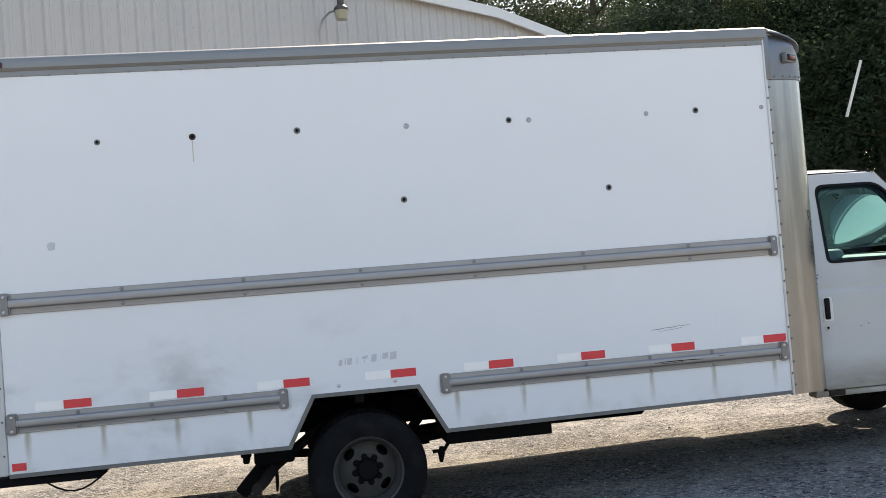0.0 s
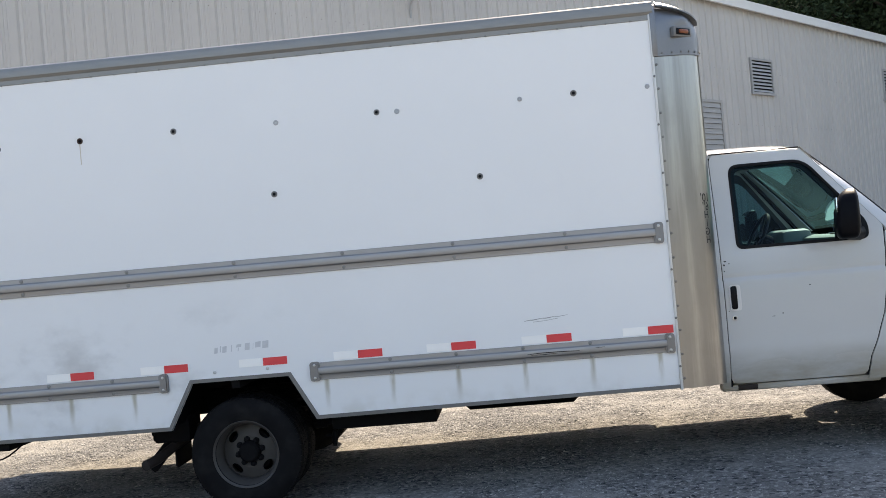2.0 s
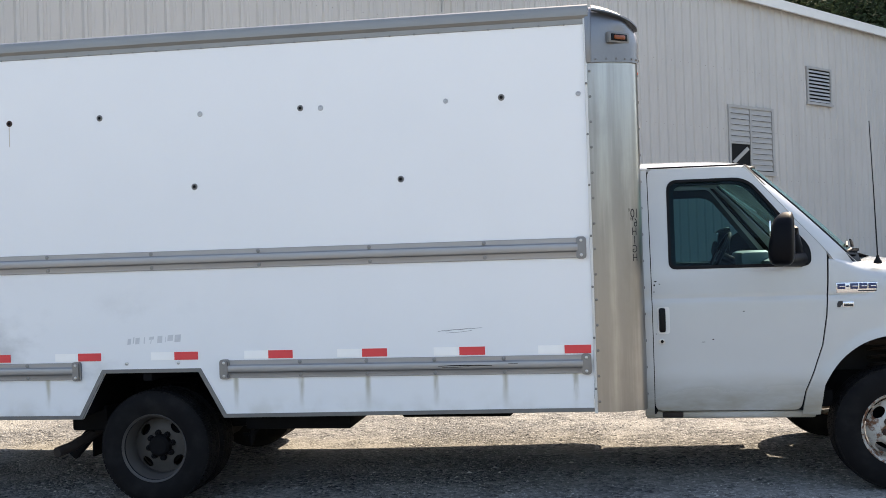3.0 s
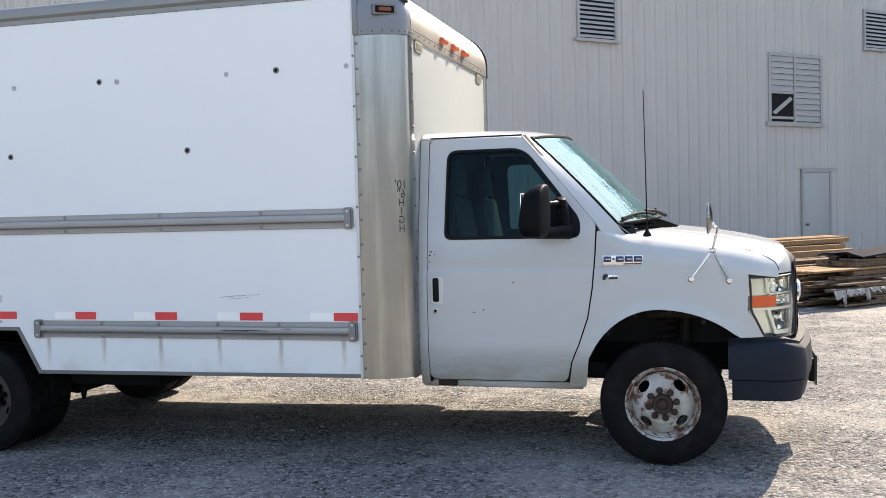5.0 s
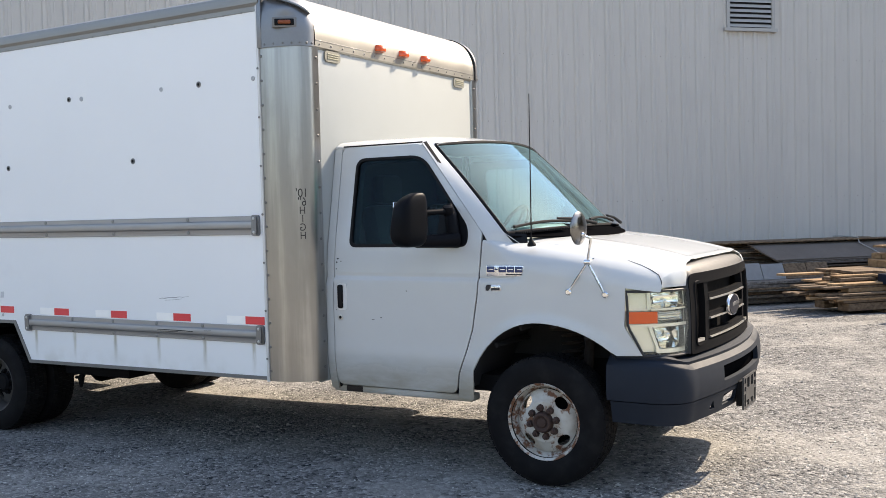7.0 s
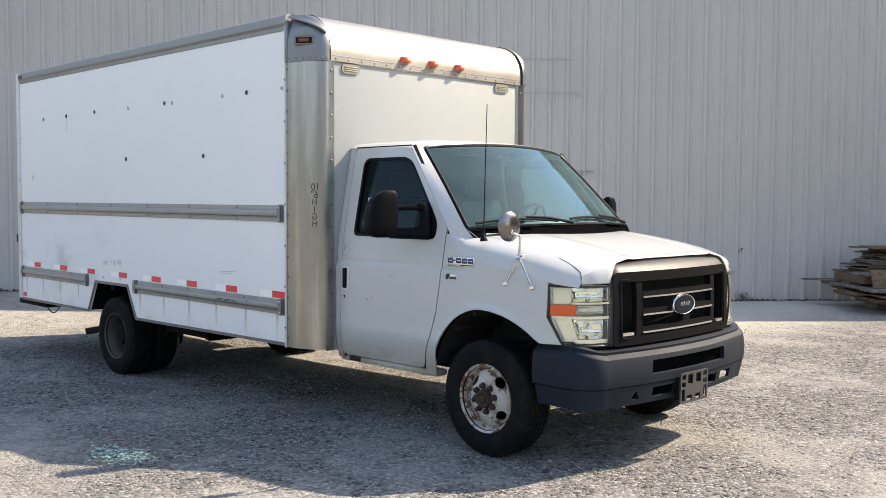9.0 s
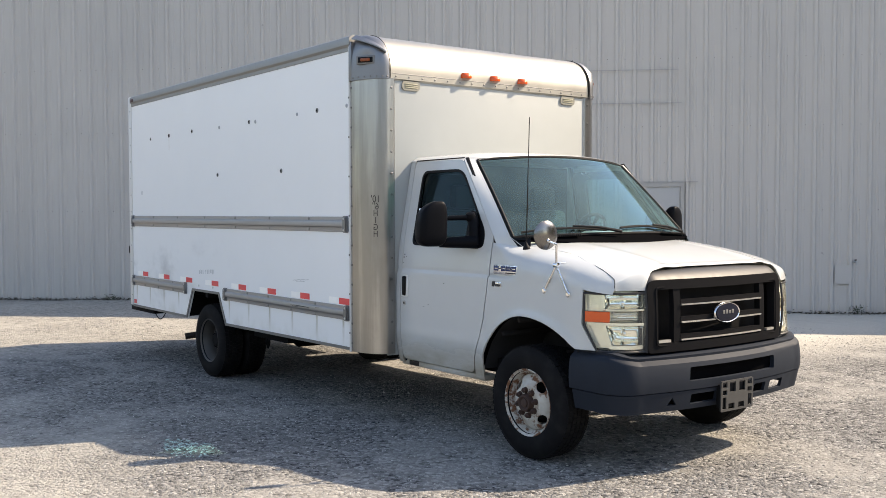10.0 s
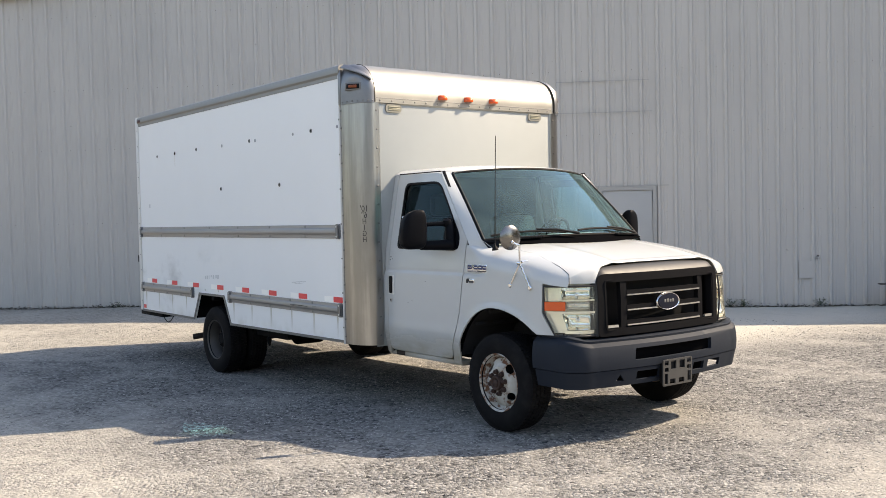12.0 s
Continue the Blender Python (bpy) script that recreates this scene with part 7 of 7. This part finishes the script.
# wide panels lying aslant on the boards
for i, (s0, wide, mat) in enumerate(((15.66, 0.92, M_SLAB), (15.58, 0.90, M_GREYWOOD), (15.62, 0.93, M_SLAB), (15.50, 0.88, M_SLAB))):
    bm = bmesh.new()
    block(bm, 0, 3.4, 0, wide, 0, 0.022, 0.004, Matrix.Translation(on_wall(s0, 2.0, G + 0.602 + 0.027 * i)) @ Matrix.Rotation(WALL_TURN + 0.006 * (i % 2), 4, "Z") @ Matrix.Rotation(radians(16.7), 4, "X"), 1)
    part("panel", bm, mat, panel_stack)
for s0, tall, mat, label in ((14.265, 0.31, M_OLDWOOD, "brown wooden"), (14.70, 0.30, M_SHEET, "pale grey"), (15.135, 0.28, M_SHEET, "pale grey"), (15.57, 0.27, M_OLDWOOD, "brown wooden"), (16.005, 0.27, M_OLDWOOD, "brown wooden")):
    bm = bmesh.new()
    block(bm, 0, 0.425, -0.012, 0.012, 0, tall, 0.003, Matrix.Translation(on_wall(s0, 2.18, G + 0.392)) @ Matrix.Rotation(WALL_TURN, 4, "Z") @ Matrix.Rotation(radians(-25), 4, "X"), 1)
    solo("loose_panel", bm, mat, on_wall(s0 + 0.19, 2.18, G + 0.392), label + " board leaning on the panel stack", "board", "leaning boards")
bm = bmesh.new()
loop = [(2.05, G + 0.30), (2.06, G + 0.60), (2.0, G + 0.735), (1.4, G + 0.912), (1.30, G + 1.0), (0.8, G + 1.01), (0.5, G + 1.0)]
tube(bm, [on_wall(17.5 + 0.05 * i, o, z) for i, (o, z) in enumerate(loop)], 0.010, 6)
solo("strap", bm, M_WRAP, on_wall(17.5, 1.9, G + 0.3), "pale strap tied round the panel stack", "strap")

# ---------------------------------------------------------------- ground
def spaced(lo, hi, step, far, growth=1.5):
    """Even lines from lo to hi, then ever wider ones out to far."""
    inside = list(np.arange(lo, hi + 1e-6, step))
    out, d = [], step
    v = hi
    while v < far:
        d *= growth
        v += d
        out.append(v)
    low, d = [], step
    v = lo
    while v > -far:
        d *= growth
        v -= d
        low.append(v)
    return low[::-1] + inside + out


gx, gy = spaced(-12, 16, 0.2, 1500), spaced(-3, 24, 0.2, 1500)
verts = [(x, y, ground_height(x, y) if -13 < x < 17 and -4 < y < 25 else -0.02) for y in gy for x in gx]
nx = len(gx)
faces = [(j * nx + i, j * nx + i + 1, (j + 1) * nx + i + 1, (j + 1) * nx + i) for j in range(len(gy) - 1) for i in range(nx - 1)]
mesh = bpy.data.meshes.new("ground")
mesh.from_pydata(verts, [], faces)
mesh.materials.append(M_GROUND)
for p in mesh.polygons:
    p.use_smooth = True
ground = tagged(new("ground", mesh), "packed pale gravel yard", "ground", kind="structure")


def scatter_stones(name, count, x0, x1, y0, y1, small, large, seed, label):
    r = np.random.RandomState(seed)
    px, py = r.uniform(x0, x1, count), r.uniform(y0, y1, count)
    clump = np.array([noise.noise((a * 0.7, b * 0.7, 1.3)) + 0.6 * noise.noise((a * 3, b * 3, 5.3)) for a, b in zip(px, py)])
    keep = r.uniform(-0.9, 0.7, count) < clump
    px, py = px[keep], py[keep]
    n = len(px)
    size = small + (large - small) * r.power(0.35, n)
    shape = np.array([(1, 0, 0), (0, 1, 0), (-1, 0, 0), (0, -1, 0), (0, 0, 1), (0, 0, -1)], float)
    tris = np.array([(0, 1, 4), (1, 2, 4), (2, 3, 4), (3, 0, 4), (1, 0, 5), (2, 1, 5), (3, 2, 5), (0, 3, 5)])
    jitter = r.uniform(0.6, 1.35, (n, 6, 1))
    turn = r.uniform(0, math.tau, n)
    pts = shape[None] * jitter + r.uniform(-0.35, 0.35, (n, 6, 3))
    c, s_ = np.cos(turn)[:, None], np.sin(turn)[:, None]
    x = pts[:, :, 0] * c - pts[:, :, 1] * s_
    y = pts[:, :, 0] * s_ + pts[:, :, 1] * c
    z = pts[:, :, 2] * 0.5
    gz = np.array([ground_height(a, b) for a, b in zip(px, py)])
    out = np.stack([x * size[:, None] + px[:, None], y * size[:, None] + py[:, None], z * size[:, None] + gz[:, None] + size[:, None] * 0.02], -1).reshape(-1, 3)
    idx = (tris[None] + (np.arange(n) * 6)[:, None, None]).reshape(-1, 3)
    m = bpy.data.meshes.new(name)
    m.from_pydata(out.tolist(), [], idx.tolist())
    m.materials.append(M_STONE)
    return tagged(new(name, m), label, "gravel", kind="stuff")


scatter_stones("gravel", 90000, 1.5, 12.5, 2.2, 8.6, 0.003, 0.010, 2, "loose grey and white gravel chips")
scatter_stones("gravel", 42000, -6.0, 10.0, 6.0, 14.5, 0.004, 0.016, 3, "loose grey and white gravel chips")
scatter_stones("gravel", 26000, -4.0, 3.0, 2.5, 7.5, 0.003, 0.010, 4, "loose grey and white gravel chips")
scatter_stones("gravel", 160, -5.0, 12.0, 2.5, 12.5, 0.012, 0.024, 5, "larger loose stones")

# broken glass on the gravel
r = random.Random(9)
bm = bmesh.new()
for i in range(420):
    a, q = r.uniform(0, math.tau), r.random() ** 0.6
    x = 3.22 + 0.36 * q * math.cos(a)
    y = 4.24 + 0.20 * q * math.sin(a) * (0.35 + 0.65 * min(1.0, max(0.0, (x - 2.9) / 0.5)))
    d = r.uniform(0.006, 0.018)
    z = ground_height(x, y) + 0.008
    vs = [bm.verts.new((x + d * math.cos(t), y + d * math.sin(t), z + r.uniform(0, 0.008))) for t in (r.uniform(0, 2), r.uniform(2.2, 4), r.uniform(4.2, 6))]
    bm.faces.new(vs)
bmesh.ops.solidify(bm, geom=bm.faces[:], thickness=0.003)
solo("glass_shards", bm, M_TEAL, (3.22, 4.22, 0), "scatter of broken green glass on the gravel", "glass", kind="stuff", smooth=0)


# ---------------------------------------------------------------- woods behind the building
def tree_mesh(height, seed):
    r = random.Random(seed)
    trunk = bmesh.new()
    tube(trunk, [(0, 0, -0.3), (r.uniform(-0.2, 0.2), r.uniform(-0.2, 0.2), height * 0.35), (r.uniform(-0.5, 0.5), r.uniform(-0.5, 0.5), height * 0.75), (0, 0, height * 0.95)], [0.30, 0.24, 0.13, 0.03], 8)
    tips = []
    for k in range(30):
        a, z = r.uniform(0, math.tau), height * r.uniform(0.06, 0.9)
        reach = height * 0.30 * (1.15 - z / height) * r.uniform(0.6, 1.2)
        tip = Vector((math.cos(a) * reach, math.sin(a) * reach, z + reach * 0.35))
        tube(trunk, [(0, 0, z), tip * 0.5 + Vector((0, 0, z * 0.5 + 0.1)), tip], [0.09, 0.06, 0.02], 5)
        tips.append(tip)
    pts, faces = [], []
    for tip in tips + [Vector((0, 0, height * 0.95))]:
        for c in range(7):
            blob = tip + Vector((r.gauss(0, 0.9), r.gauss(0, 0.9), r.gauss(0, 0.6)))
            for k in range(95):
                p = blob + Vector((r.gauss(0, 0.46), r.gauss(0, 0.46), r.gauss(0, 0.36)))
                u = Vector((r.uniform(-1, 1), r.uniform(-1, 1), r.uniform(-1, 1))).normalized()
                v = u.orthogonal().normalized()
                d = r.uniform(0.06, 0.125)
                n = len(pts)
                pts += [p - u * d, p + v * d * 0.5, p + u * d, p - v * d * 0.5]
                faces.append((n, n + 1, n + 2, n + 3))
    m = bpy.data.meshes.new("crown")
    m.from_pydata(pts, [], faces)
    m.materials.append(M_LEAF)
    return finish(trunk, "trunk", M_BARK), m


kinds = [tree_mesh(h, 20 + h) for h in (15, 17, 19)]
r = random.Random(12)
for row, (near_by, spread, count) in enumerate(((50, 4, 24), (57, 4, 26), (65, 5, 26))):
    for i in range(count):
        az = radians(2 + 52 * (i + 0.5 * (row % 2)) / count + r.uniform(-0.6, 0.6))
        dist = near_by + r.uniform(0, spread)
        tree = thing("tree", (dist * math.sin(az), dist * math.cos(az), -0.02), "dark green broadleaf tree in dense woods", "tree", "woods behind the building")
        trunk, crown = kinds[(i + row) % 3]
        a, b = new("trunk", trunk), new("crown", crown)
        a.parent = b.parent = tree
        size = r.uniform(0.9, 1.15)
        tree.scale = (size * 1.25, size * 1.25, size)
        tree.rotation_euler = (0, 0, r.uniform(0, 6.2))

# woods round the rest of the yard, out of view, added to darken reflections
for i in range(60):
    az = radians(72 + 236 * (i + r.uniform(-0.3, 0.3)) / 60)
    dist = r.uniform(60, 72)
    tree = thing("tree", (4 + dist * math.sin(az), 2 + dist * math.cos(az), -0.02), "dark green broadleaf tree at the yard's edge, out of view, added to darken reflections", "tree", "woods round the yard")
    trunk, crown = kinds[i % 3]
    a, b = new("trunk", trunk), new("crown", crown)
    a.parent = b.parent = tree
    size = r.uniform(0.75, 0.95)
    tree.scale = (size * 1.3, size * 1.3, size)
    tree.rotation_euler = (0, 0, r.uniform(0, 6.2))

# steel guy-wire guard by the woods
GUARD_FOOT, GUARD_TOP = Vector((13.58, 21.38, 4.68)), Vector((13.84, 20.99, 5.98))
bm = bmesh.new()
tube(bm, [GUARD_FOOT, GUARD_TOP], 0.035, 8)
solo("guy_wire_guard", bm, M_TRIM, GUARD_FOOT, "white slanting guard of a guy wire", "cable guard")
# weeds along the foot of the wall
r = random.Random(21)
for s0 in (11.3, 11.55, -0.48, 12.9):
    bm = bmesh.new()
    base = on_wall(s0, 0.12, -0.09 if s0 > 8 else -0.01)
    for k in range(60):
        a, reach, up = r.uniform(0, math.tau), r.uniform(0.02, 0.16), r.uniform(0.02, 0.13)
        p = base + Vector((math.cos(a) * reach, math.sin(a) * reach, up))
        u = Vector((math.cos(a), math.sin(a), 0.4)).normalized() * r.uniform(0.015, 0.035)
        v = u.cross(Vector((0, 0, 1))).normalized() * 0.010
        bm.faces.new([bm.verts.new(q) for q in (p - u, p + v, p + u, p - v)])
        if k % 4 == 0:
            tube(bm, [base, p], 0.002, 4)
    solo("weed", bm, M_LEAF, base, "small green weed at the foot of the wall", "weed", "weeds by the wall", smooth=0)

# dead leaves drifted against the foot of the wall
r = random.Random(44)
pts, faces = [], []
for i in range(5200):
    s = r.uniform(-10, 16)
    p = on_wall(s, 0.035 + abs(r.gauss(0, 0.07)), 0.0)
    p.z = ground_height(p.x, p.y) + abs(r.gauss(0, 0.02)) * (1.0 + noise.noise((s * 0.9, 0.3, 2.2)))
    a, d = r.uniform(0, math.tau), r.uniform(0.012, 0.035)
    u = Vector((math.cos(a), math.sin(a), r.uniform(-0.3, 0.5))) * d
    v = Vector((-math.sin(a), math.cos(a), r.uniform(-0.2, 0.4))) * d * 0.6
    n = len(pts)
    pts += [p - u, p + v, p + u, p - v]
    faces.append((n, n + 1, n + 2, n + 3))
mesh = bpy.data.meshes.new("leaf_litter")
mesh.from_pydata(pts, [], faces)
mesh.materials.append(M_LITTER)
tagged(new("leaf_litter", mesh), "dark dead leaves drifted along the wall's foot", "leaf litter", kind="stuff")
